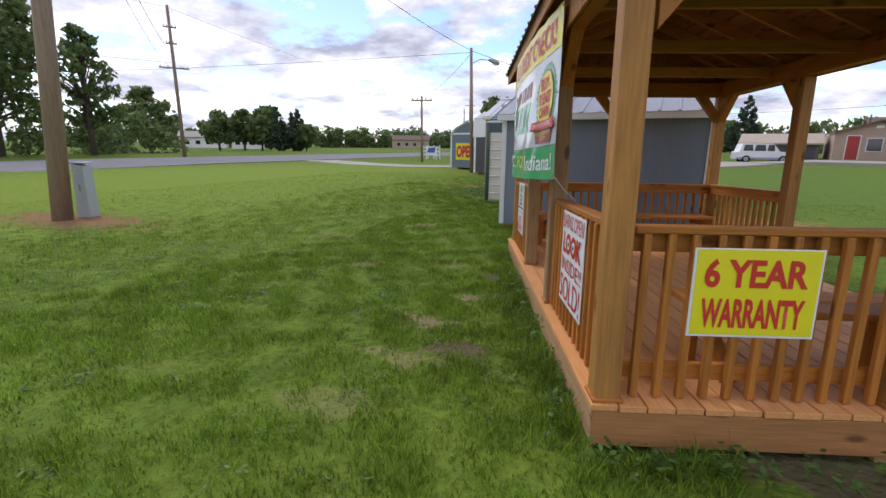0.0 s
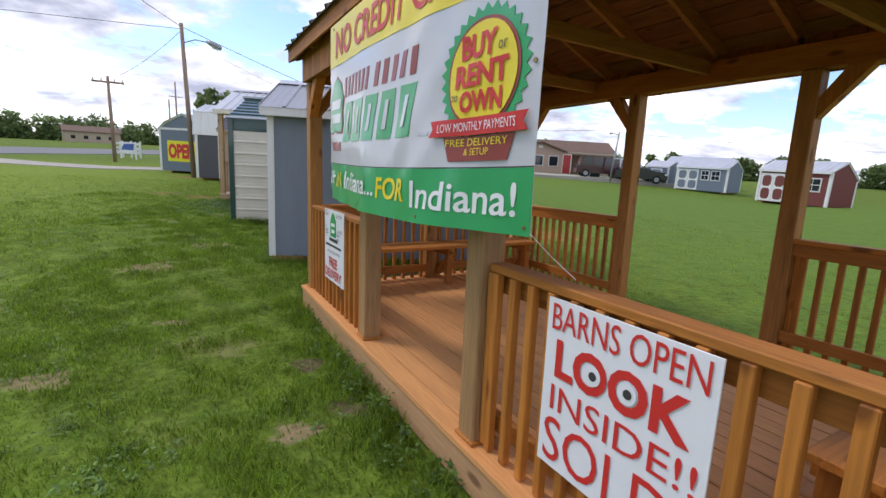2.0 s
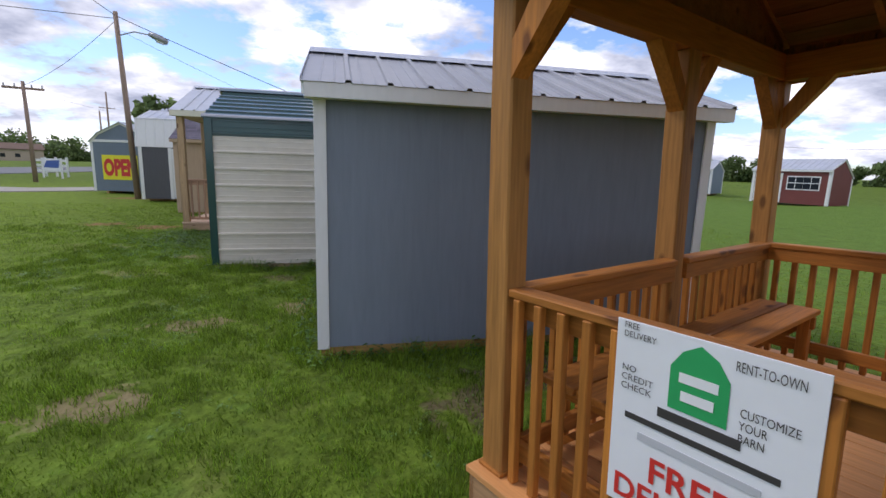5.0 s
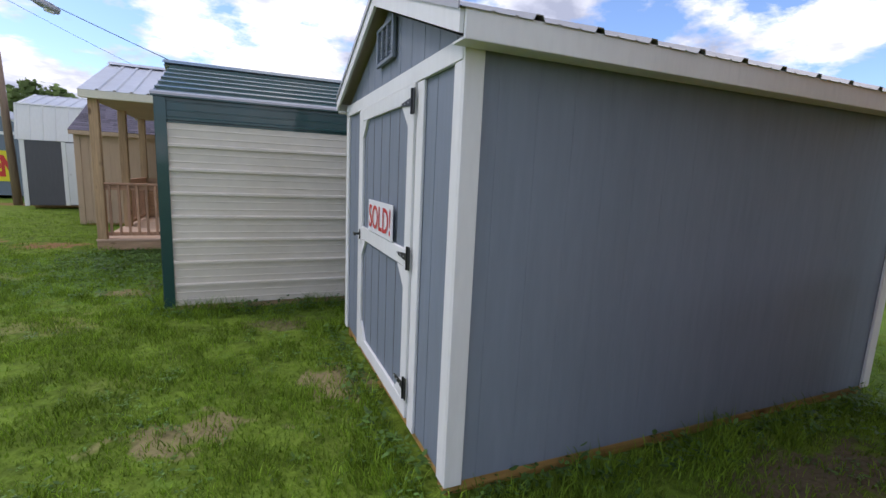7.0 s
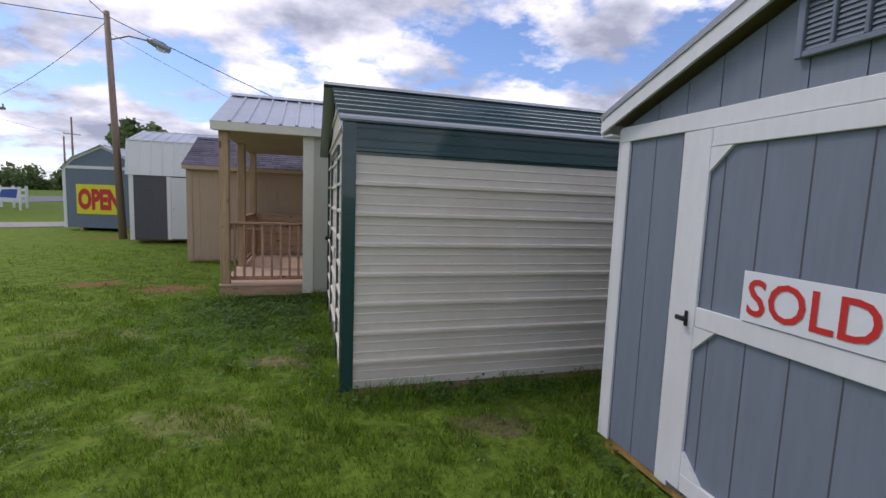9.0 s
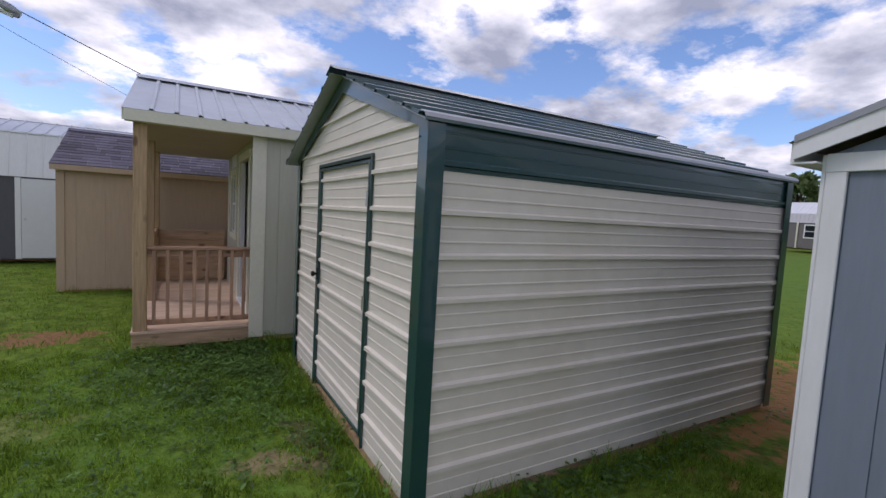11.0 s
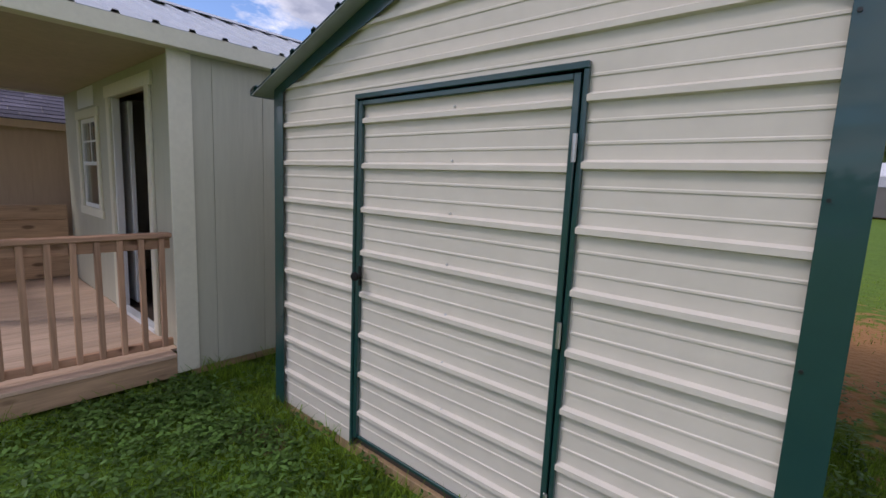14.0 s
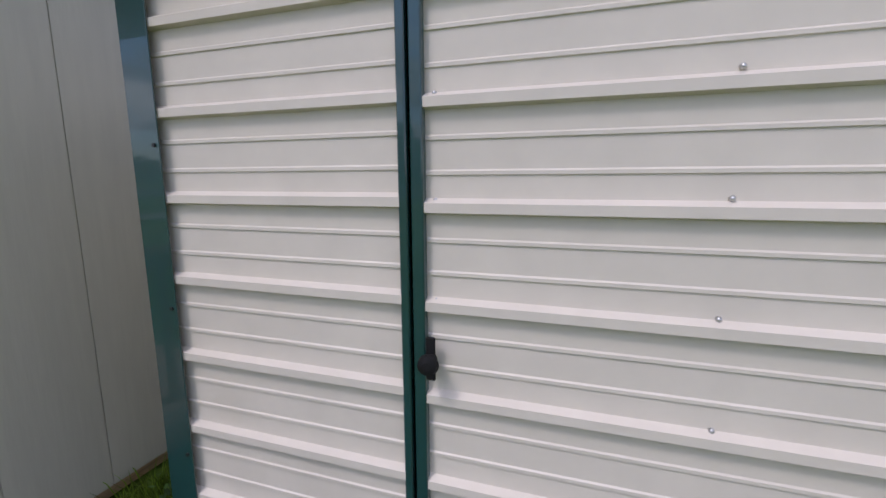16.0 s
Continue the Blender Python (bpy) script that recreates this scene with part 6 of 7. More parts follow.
def build_far_sheds():
    z = ground_z
    # each stands with its long side turned to the gazebo
    red = gable_shed(pose(23.6, 24.9, z(23.6, 24.9) + 0.02, 0, 0, -75), 3.9, 2.4, 1.98, 2.55, M_BARNRED, "barn-red shed with white trim and metal roof", [(0.14, 1.62, 1.8)], [(1.9, 2.65, 0.95, 1.6), (2.66, 3.4, 0.95, 1.6)], drop=0.4)
    gable_shed(pose(24.3, 34.3, z(24.3, 34.3), 0, 0, -60), 3.9, 2.6, 1.9, 2.5, M_BLUE, "blue-grey shed with white double doors and two windows", [(0.12, 1.75, 1.75)], [(2.0, 2.5, 1.0, 1.65), (2.75, 3.3, 1.0, 1.65)], drop=0.15)
    gable_shed(pose(23.3, 37.2, z(23.3, 37.2), 0, 0, -50), 1.9, 3.0, 1.55, 2.0, M_BLUE, "small grey shed with a white framed door", [(0.4, 1.4, 1.4)])
    gable_shed(pose(26.4, 39.6, z(26.4, 39.6) - 0.35, 0, 0, -56), 5.4, 3.0, 1.9, 2.7, M_WHITE, "pale shed behind the grey ones", [])
    # taupe lofted cabins at the far side of the lawn
    low = lofted_barn(pose(42.8, 15.6, z(41, 20)), 1.8, 11.0, 2.25, 2.95, 3.95, M_TAUPE, M_ROOFGREY, M_CARWHT, "long taupe lofted cabin with white metal roof and side porch", "porch_cabin", "sheds across the lawn", k=0.86)
    face = -1.8
    for y0, y1 in ((1.55, 2.30), (8.0, 9.05), (6.45, 7.0)):
        w = part("window", Geo().box(face - 0.03, face - 0.002, y0 - 0.1, y1 + 0.1, 0.95, 2.1, 0.004), M_WHITE, low, "white framed window")
        part("pane", Geo().box(face - 0.04, face - 0.032, y0, y1, 1.05, 2.0, 0), M_DARKGLASS, w)
        part("muntin", Geo().box(face - 0.05, face - 0.042, y0, y1, 1.5, 1.56, 0), M_WHITE, w)
    part("door", Geo().box(face - 0.03, face - 0.002, 5.45, 6.3, 0.2, 2.1, 0.004), M_WHITE, low, "white door")
    for y in (5.1, 7.2, 9.6):
        part("porch_post", Geo().box(face - 0.10, face - 0.035, y - 0.06, y + 0.06, 0.12, 2.25, 0.004), M_SAGETRIM, low)
    part("porch_rail", Geo().box(face - 0.09, face - 0.045, 5.17, 5.75, 0.95, 1.05, 0.004), M_TAUPE, low)
    lb = lofted_barn(pose(38.0, 13.2, z(38, 13), 0, 0, -88), 2.15, 9.0, 2.25, 3.1, 3.95, M_TAUPE, M_ROOFGREY, M_CARWHT, "taupe gambrel cabin with a railed porch", "porch_cabin", "sheds across the lawn")
    part("porch_panel", Geo().box(-2.0, -0.1, -0.10, -0.035, 0.15, 1.05), M_TAUPE, lb)
    part("notice", Geo().box(-1.5, -0.8, -0.13, -0.101, 0.35, 1.0), M_SIGN, lb)
    part("porch_post", Geo().box(-0.1, 0.05, -0.12, -0.001, 0.15, 2.25, 0.005), M_SAGETRIM, lb)
    sash(lb, -0.7, -0.3, 1.25, 2.1, -0.02)
    part("gable_vent", Geo().box(-0.30, 0.30, -0.06, -0.001, 2.65, 3.2, 0.01), M_WHITE, lb)
    side = lofted_barn(pose(41.8, 1.0, z(40, 6)), 1.8, 9.5, 2.25, 2.95, 3.95, M_TAUPE, M_ROOFGREY, M_CARWHT, "taupe lofted cabin with white roof and white side door", "porch_cabin", "sheds across the lawn", k=0.86)
    part("door", Geo().box(face - 0.03, face - 0.002, 7.6, 8.45, 0.2, 2.1, 0.004), M_WHITE, side, "white door")
    d = part("door", Geo().box(2.152, 2.18, 1.6, 2.5, 0.15, 2.15, 0.004), M_WHITE, lb, "white door with glazed upper half")
    part("pane", Geo().box(2.182, 2.19, 1.75, 2.35, 1.2, 2.0, 0), M_DARKGLASS, d)


build_far_sheds()


# ---- buildings beyond the parking lot ----
def build_motel():
    s = thing("roadside_building", pose(15.0, 50.5, ground_z(15.0, 50.5), 0, 0, -8), "pink-tan stucco building with brown hipped roof and red doors", "building")
    part("wall", Geo().box(0, 6.4, 0, 8, 0, 2.45, 0), M_PINK, s)
    part("wall", Geo().box(6.42, 11.4, 1.8, 8, 0, 2.4, 0), M_PINK, s)
    part("gable_wall", Geo().prism([(0.4, 2.45), (5.4, 2.45), (2.9, 3.3)], "y", 0.01, 0.3), M_PINK, s)
    for ex in (-0.1, 5.9):
        part("roof", Geo().prism([(ex, 2.32), (ex, 2.47), (2.9, 3.48), (2.9, 3.33)], "y", -0.5, 4.2), M_BRNROOF, s)
    part("roof", Geo().prism([(0.9, 2.30), (0.9, 2.45), (4.5, 3.9), (8.6, 2.45), (8.6, 2.30), (4.5, 3.75)], "x", 2.4, 11.9), M_BRNROOF, s)
    part("fascia", Geo().box(6.0, 11.9, 0.86, 0.898, 2.26, 2.46), M_SOFFIT, s)
    for x in (0.9, 5.55):
        d = part("door", Geo().box(x, x + 0.85, -0.05, -0.002, 0.05, 2.1, 0.01), M_REDPAINT, s, "red painted door")
        part("door_frame", Geo().box(x - 0.08, x + 0.93, -0.03, -0.003, 0.03, 2.18, 0.005), M_WHITE, d)
    for x in (2.2, 3.9):
        w = part("window", Geo().box(x, x + 1.1, -0.06, -0.002, 0.75, 1.95, 0.01), M_WHITE, s)
        part("pane", Geo().box(x + 0.07, x + 1.03, -0.075, -0.062, 0.82, 1.88, 0), M_DARKGLASS, w)
    part("vent", Geo().box(2.65, 3.15, -0.05, 0.008, 2.75, 3.0, 0.01), M_WHITE, s)
    part("flue", Geo().tube([(2.4, 1.8, 2.9), (2.4, 1.8, 4.0)], 0.06, 8), M_CHAR, s)
    part("garage_door", Geo().box(7.0, 10.4, 1.74, 1.798, 0.02, 2.1, 0.01), M_BRNROOF, s)
    bin_ = thing("waste_bin", pose(20.2, 41.6, ground_z(20.2, 41.6) + 0.045, 0, 0, -8), "dark green waste container beside the red door", "bin")
    part("body", Geo().box(0, 0.95, 0, 0.8, 0.0, 1.1, 0.03), M_GREEN, bin_)
    part("lid", Geo().box(-0.03, 0.98, -0.03, 0.83, 1.102, 1.17, 0.02), M_GREEN, bin_)
    l = thing("low_building", pose(8.4, 53.5, ground_z(8.4, 53.5), 0, 0, -10), "long low building with pale metal roof", "building")
    part("wall", Geo().box(0, 6.2, 0, 5, 0, 1.7, 0), M_TAUPE, l)
    part("roof", Geo().prism([(-0.5, 1.65), (-0.5, 1.8), (2.5, 2.75), (5.5, 1.8), (5.5, 1.65), (2.5, 2.6)], "x", -0.4, 6.5), M_SOFFIT, l)
    # charcoal panels on the wall stand for the shade inside its openings
    for x in (0.4, 2.3, 4.4):
        part("opening_shade", Geo().box(x, x + 1.5, -0.06, -0.002, 0.02, 1.5, 0), M_CHAR, l)


build_motel()


def car(m, L, H, paint, label, boxy=True, lower=None):
    """A parked car side on along local x."""
    s = thing("car", m, label, "car", "parked cars")
    W = 0.92
    prof = [(0, 0.35), (0.02, 0.95), (0.25, 1.02), (0.45 if boxy else 0.9, H - 0.04), (0.62 if boxy else 1.3, H), (L - 1.75, H), (L - 1.15, 1.05), (L - 0.1, 0.93), (L, 0.7), (L, 0.35)]
    part("body", Geo().prism(prof, "y", -W, W), paint, s)
    for y in (-W - 0.006, W + 0.001):
        for a, b in ((0.55, 1.35), (1.45, 2.35), (2.45, L - 1.55)):
            part("side_window", Geo().prism([(a, 1.08), (b, 1.08), (b - 0.08, H - 0.12), (a + 0.06, H - 0.12)], "y", y, y + 0.005), M_DARKGLASS, s)
        for a in (L - 0.25,):
            part("headlight", Geo().box(a, L + 0.004, min(y, y + 0.2), max(y, y + 0.2) - 0.19 + 0.19, 0.72, 0.86, 0.01), M_SIGN, s)
    if lower:
        part("sill", Geo().box(0.02, L - 0.02, -W - 0.008, W + 0.008, 0.30, 0.5, 0.01), lower, s)
    for x in (0.85, L - 0.85):
        for y in (-W + 0.08, W - 0.08):
            w = part("wheel", Geo().tube([(x, y - 0.11, 0.34), (x, y + 0.11, 0.34)], 0.34, 20), M_TYRE, s)
            part("rim", Geo().tube([(x, y - 0.115, 0.34), (x, y + 0.115, 0.34)], 0.2, 14), M_LAMPGREY, w)
    return s


def on(x, y, yaw, up=0.05):
    return pose(x, y, ground_z(x, y) + up, 0, 0, yaw)


car(on(7.2, 48.6, 8), 4.6, 1.75, M_CARWHT, "white sport utility car with grey sills on the gravel", True, M_LAMPGREY)
car(on(18.2, 40.6, -14), 4.9, 1.9, M_CARMAR, "dark maroon van parked on the gravel")
car(on(21.2, 41.0, -22), 4.6, 1.85, M_CARWHT, "white pick-up parked on the gravel")
car(on(20.6, 37.6, -22), 4.2, 1.3, M_CARBLK, "black saloon car parked on the gravel", False)


def house(m, W, L, h, label, wall, roofm):
    s = thing("house", m, label, "house", "houses across the road")
    part("wall", Geo().box(0, W, 0, L, 0, h, 0), wall, s)
    part("roof", Geo().prism([(-0.5, h - 0.1), (-0.5, h + 0.05), (L / 2, h + L * 0.22), (L + 0.5, h + 0.05), (L + 0.5, h - 0.1), (L / 2, h + L * 0.22 - 0.2)], "x", -0.4, W + 0.4), roofm, s)
    for i in range(4):
        w = part("window", Geo().box(W * (0.12 + 0.22 * i), W * (0.12 + 0.22 * i) + 1.1, -0.05, -0.002, 1.0, 2.0, 0), M_DARKGLASS, s)


house(pose(-121, 81, 0.8, 0, 0, 48), 12, 8, 2.9, "white single-storey house far across the road", M_WHITE, M_TAUPE)
house(pose(-98.6, 79.7, 0.8, 0, 0, 45), 7.5, 6, 2.6, "small white house far across the road", M_WHITE, M_SIGN)
house(pose(-95, 150, 0.8, 0, 0, 35), 14, 8, 3.2, "tan house far across the road", M_SOFFIT, M_BRNROOF)


# ---- poles, wires, lamp ----
def pole(name, x, y, h, r, label, lean=(0, 0), arms=(), mat=M_POLE):
    z = ground_z(x, y)
    s = thing(name, (x, y, z - 0.05), label, "utility pole", "utility poles")
    part("shaft", Geo().tube([(0, 0, 0), (lean[0] * 0.5, lean[1] * 0.5, h / 2), (lean[0], lean[1], h)], [r, r * 0.85, r * 0.68], 14), mat, s, smooth=True)
    for hz, half, yaw in arms:
        c, sn = math.cos(radians(yaw)), math.sin(radians(yaw))
        ox, oy = lean[0] * hz / h, lean[1] * hz / h
        a = part("crossarm", Geo().beam((ox - c * half, oy - sn * half, hz), (ox + c * half, oy + sn * half, hz), 0.1, 0.13), M_POLE, s)
        for k in (-0.9, -0.4, 0.4, 0.9):
            part("insulator", Geo().tube([(ox + c * half * k, oy + sn * half * k, hz + 0.06), (ox + c * half * k, oy + sn * half * k, hz + 0.24)], [0.05, 0.035], 8), M_LAMPGREY, a)
    return s


near_pole = pole("utility_pole", -9.43, 2.06, 9.5, 0.19, "thick weathered wooden utility pole in the lawn", (0.26, 0.50))
pole("utility_pole", -45.7, 30.1, 15.3, 0.20, "tall wooden power pole beside the road", (-0.35, 0.15), [(9.2, 1.4, 60), (13.2, 0.6, 60), (11.6, 0.5, 60)])
pole("utility_pole", -18.6, 34.6, 5.9, 0.13, "wooden pole with a crossarm near the drive", (-0.1, 0.1), [(5.5, 0.95, 20)])
pole("utility_pole", -44, 105, 14.0, 0.2, "wooden power pole beside the road far off", (0, 0), [(11, 1.3, 40)])
pole("utility_pole", -37, 165, 14.0, 0.2, "wooden power pole beside the road far off", (0, 0), [(12, 1.3, 40)])
pole("utility_pole", -38, 88, 9.0, 0.16, "short pole beside the road far off", (0, 0))
pole("utility_pole", -33, 120, 9.0, 0.16, "short pole beside the road far off", (0, 0), [(8.4, 1.0, 30)])
LX, LY = -8.45, 22.3
lamp_pole = pole("lamp_pole", LX, LY, 6.95, 0.115, "slender wooden lamp pole leaning slightly beside the barns", (-0.22, 0.0))


def build_lamp():
    arm = Geo().tube([(-0.18, 0, 6.12), (0.35, 0, 6.30), (0.95, 0, 6.22)], 0.024, 8)
    part("lamp_arm", arm, M_LAMPGREY, lamp_pole)
    head = part("lamp_head", Geo().tube([(0.85, 0, 6.26), (1.02, 0, 6.21), (1.25, 0, 6.10), (1.46, 0, 6.00)], [0.07, 0.12, 0.14, 0.09], 12), M_LAMPGREY, lamp_pole, "grey cobra-head street lamp", True)
    part("lens", Geo().tube([(1.13, 0, 6.08), (1.35, 0, 5.98)], [0.11, 0.08], 12), M_SIGN, head, smooth=True)


build_lamp()
side_pole = pole("lamp_pole", 20.1, 37.2, 4.3, 0.10, "grey lamp pole at the edge of the lot", (0.3, 0), mat=M_LAMPGREY)
part("lamp_arm", Geo().tube([(0.25, 0, 4.05), (-0.4, -0.2, 4.2)], 0.03, 6).tube([(-0.36, -0.19, 4.18), (-0.66, -0.3, 4.12)], [0.06, 0.09], 8), M_LAMPGREY, side_pole)


def wire(p, q, sag, r=0.012, label="black overhead cable between poles"):
    p, q = Vector(p), Vector(q)
    pts = []
    for i in range(21):
        t = i / 20
        v = p.lerp(q, t)
        v.z -= sag * 4 * t * (1 - t)
        pts.append(v - p)
    g = Geo().tube(pts, r, 5)
    ob = new("overhead_cable", g.mesh("overhead_cable", True))
    ob.data.materials.append(M_CABLE)
    ob.location = p
    tagged(ob, label, "cable", "overhead cables")


LT = (LX - 0.22, LY, 7.55)
wire(LT, (3.5, 25.0, 3.4), 0.15, 0.013)
wire((LT[0], LT[1], LT[2] - 0.45), (3.0, 27.5, 3.0), 0.35, 0.006)
wire(LT, (-9.20, 2.5, 10.0), 0.5, 0.012)
wire((LT[0], LT[1], LT[2] - 0.1), (LT[0] - 46, LT[1] - 7.1, LT[2] + 0.3), 0.25, 0.012)
wire((LX - 0.21, LY, 7.4), (-18.7, 34.7, 6.4), 0.3, 0.010)
wire((-9.20, 2.5, 9.4), (-46, 30.2, 11.5), 0.9, 0.014)
wire((-9.20, 2.5, 8.4), (-46, 30.2, 9.8), 1.0, 0.010)
wire((-46.2, 30.2, 15.9), (-44, 105, 11.2), 1.2, 0.014)
wire((-46.2, 30.2, 15.9), (-44, -60, 13.0), 1.2, 0.014)
wire((-45.5, 30.2, 10.4), (-44, -60, 9.6), 1.5, 0.014)
wire((20.4, 37.2, 5.6), (-12, 62, 7.0), 0.8, 0.014)
wire((20.4, 37.2, 5.4), (75, 36, 6.6), 0.8, 0.014)


def build_cabinet():
    x, y = -9.62, 2.66
    s = thing("utility_cabinet", pose(x, y, ground_z(x, y) - 0.02, 0, 0, 25), "pale grey-green utility cabinet beside the pole", "cabinet")
    part("body", Geo().prism([(-0.15, 0), (0.15, 0), (0.13, 1.14), (-0.11, 1.20)], "y", -0.14, 0.14), M_CAB, s)
    part("lid", Geo().box(-0.14, 0.16, -0.16, 0.16, 1.20, 1.23, 0.01), M_CAB, s)
    part("latch", Geo().box(-0.02, 0.02, -0.16, -0.141, 0.6, 0.75, 0.004), M_LAMPGREY, s)


build_cabinet()


def build_road_sign():
    s = thing("board_sign", pose(-21.0, 41.0, ground_z(-21, 41), 0, 0, -38), "white framed board with blue panel by the drive", "sign")
    part("post", Geo().box(-1.3, -1.2, -0.05, 0.05, 0, 1.45), M_WHITE, s)
    part("post", Geo().box(1.2, 1.3, -0.05, 0.05, 0, 1.45), M_WHITE, s)
    part("panel", Geo().box(-1.2, 1.2, -0.02, 0.02, 0.55, 1.4, 0.005), M_SIGN, s)
    part("blue_field", Geo().prism([(-1.1, 0.75), (0.9, 0.75), (1.1, 1.3), (-0.6, 1.25)], "y", -0.026, -0.022), M_BLUEPAN, s)
    f = thing("rail_fence", pose(-22.5, 44.0, ground_z(-22.5, 44), 0, 0, -30), "low white rail fence by the drive", "fence")
    for i in range(4):
        part("fence_post", Geo().box(-2.0 + i * 1.2 - 0.06, -2.0 + i * 1.2 + 0.06, -0.06, 0.06, 0, 1.5), M_WHITE, f)
    for z in (0.45, 0.85, 1.25):
        part("fence_rail", Geo().box(-2.0, 1.6, -0.02, 0.02, z - 0.09, z + 0.09), M_WHITE, f)


build_road_sign()


# ---- trees ----
def leaf_cloud(rng, centres, per, size, squash=0.8):
    """Many small leaf quads scattered round clump centres (x, y, z, r)."""
    out = []
    for x, y, z, r in centres:
        n = max(8, int(per * r * r))
        d = rng.normal(size=(n, 3))
        d /= np.linalg.norm(d, axis=1, keepdims=True)
        rad = r * rng.uniform(0.45, 1.05, size=(n, 1))
        out.append(np.array([x, y, z]) + d * rad * np.array([1, 1, squash]))
    c = np.concatenate(out)
    n = len(c)
    a = rng.normal(size=(n, 3))
    a /= np.linalg.norm(a, axis=1, keepdims=True)
    b = np.cross(a, rng.normal(size=(n, 3)))
    b /= np.linalg.norm(b, axis=1, keepdims=True)
    s = size * rng.uniform(0.6, 1.3, size=(n, 1))
    v = np.stack([c - a * s, c + b * s * 0.55, c + a * s, c - b * s * 0.55], axis=1).reshape(-1, 3)
    me = bpy.data.meshes.new("leaves")
    me.vertices.add(4 * n)
    me.vertices.foreach_set("co", v.ravel())
    me.loops.add(4 * n)
    me.loops.foreach_set("vertex_index", np.arange(4 * n))
    me.polygons.add(n)
    me.polygons.foreach_set("loop_start", np.arange(0, 4 * n, 4))
    me.polygons.foreach_set("loop_total", np.full(n, 4))
    me.update(calc_edges=True)
    return me


def tree(x, y, h, w, seed, kind="broad", leaf=0.28, density=55, label="", base=0.25):
    rng = np.random.default_rng(seed)
    s = thing("tree", (x, y, ground_z(x, y) - 0.1), label or ("broad-crowned green tree in full leaf" if kind == "broad" else "dark conifer with uneven outline"), "tree", "trees")
    g = Geo()
    top = h * (0.75 if kind == "broad" else 0.97)
    g.tube([(0, 0, 0), (0.02 * h * rng.uniform(-1, 1), 0.02 * h * rng.uniform(-1, 1), top * 0.5), (0.03 * h * rng.uniform(-1, 1), 0.03 * h * rng.uniform(-1, 1), top)], [0.028 * h, 0.019 * h, 0.006 * h], 8)
    centres = []
    if kind == "broad":
        n = 60
        for i in range(n):
            a, t = rng.uniform(0, 2 * math.pi), rng.uniform(0, 1)
            zz = h * (base + (0.94 - base) * t)
            spread = w * 0.5 * math.sin(math.pi * min(0.96, 0.22 + 0.70 * t)) * rng.uniform(0.45, 1.0)
            c = (math.cos(a) * spread, math.sin(a) * spread, zz)
            r = w * rng.uniform(0.075, 0.15)
            centres.append((*c, r))
            g.tube([(0, 0, min(top * 0.9, zz * 0.72)), (c[0] * 0.55, c[1] * 0.55, zz * 0.9), c], [0.010 * h, 0.006 * h, 0.002 * h], 5)
    else:
        n = 34
        for i in range(n):
            t = (i + 0.5) / n
            zz = h * (0.08 + 0.9 * t)
            a = i * 2.4 + rng.uniform(-0.4, 0.4)
            spread = w * 0.5 * (1 - t) ** 0.8 * rng.uniform(0.5, 1.0)
            c = (math.cos(a) * spread, math.sin(a) * spread, zz)
            centres.append((*c, max(0.25, w * 0.19 * (1.1 - t))))
            g.tube([(0, 0, zz), c], [0.006 * h, 0.002 * h], 5)
    part("trunk", g, M_BARK, s, smooth=True)
    crown = leaf_cloud(rng, centres, density, leaf, 0.8 if kind == "broad" else 0.6)
    part("crown", crown, M_LEAF if kind == "broad" else M_LEAFDK, s)


TREES = [
    (-56.5, 18.5, 18, 13, "broad"), (-57, 27, 14, 6.5, "broad"), (-70, 41.5, 9.8, 8, "broad"), (-78, 60, 7.6, 7, "broad"), (-77.5, 65.5, 8.2, 6.5, "broad"), (-73, 66, 7.5, 5.5, "broad"),
    (-112, 104, 13, 11, "broad"), (-103, 108, 12, 8, "conifer"), (-69.5, 67, 8.8, 5.0, "conifer"), (-67, 68.5, 7.6, 4.4, "conifer"), (-65, 70, 5.5, 5, "broad"),
    (-14.2, 43, 6.5, 6.0, "broad"), (-10.5, 47, 5.5, 5, "broad"),
    (11.2, 78, 8.5, 6.0, "conifer"), (4, 90, 6, 7, "broad"), (62, 34, 9, 8, "broad"), (60, 24.3, 12, 5.5, "broad"),
]
for i, (tx, ty, th, tw, tk) in enumerate(TREES):
    d = math.hypot(tx, ty)
    tree(tx, ty, th, tw, 100 + i, tk, 0.20 + d * 0.0028, 46 if tk == "broad" else 60)


def treeline(name, pts, h, depth, seed, label, per=26, leaf=0.75):
    """A far wood: clumps of leaves along a line, uneven on top."""
    rng = np.random.default_rng(seed)
    centres = []
    for (x0, y0), (x1, y1) in zip(pts[:-1], pts[1:]):
        L = math.hypot(x1 - x0, y1 - y0)
        n = int(L / 1.6)
        for i in range(n):
            t = (i + rng.uniform(0, 1)) / n
            hh = h * (0.62 + 0.38 * noise.noise((x0 + (x1 - x0) * t * 1.0, seed * 3.7, (y0 + (y1 - y0) * t) * 0.09)) + rng.uniform(-0.08, 0.12))
            for zf in (0.2, 0.5, 0.85):
                r = rng.uniform(1.5, 3.0) * h / 9
                centres.append((x0 + (x1 - x0) * t + rng.uniform(-depth, depth), y0 + (y1 - y0) * t + rng.uniform(-depth, depth), 0.8 + max(0.8, hh * zf), r))
    ob = new(name, leaf_cloud(rng, centres, per * 0.30, leaf))
    ob.data.materials.append(M_LEAF)
    tagged(ob, label, "wood", kind="stuff")


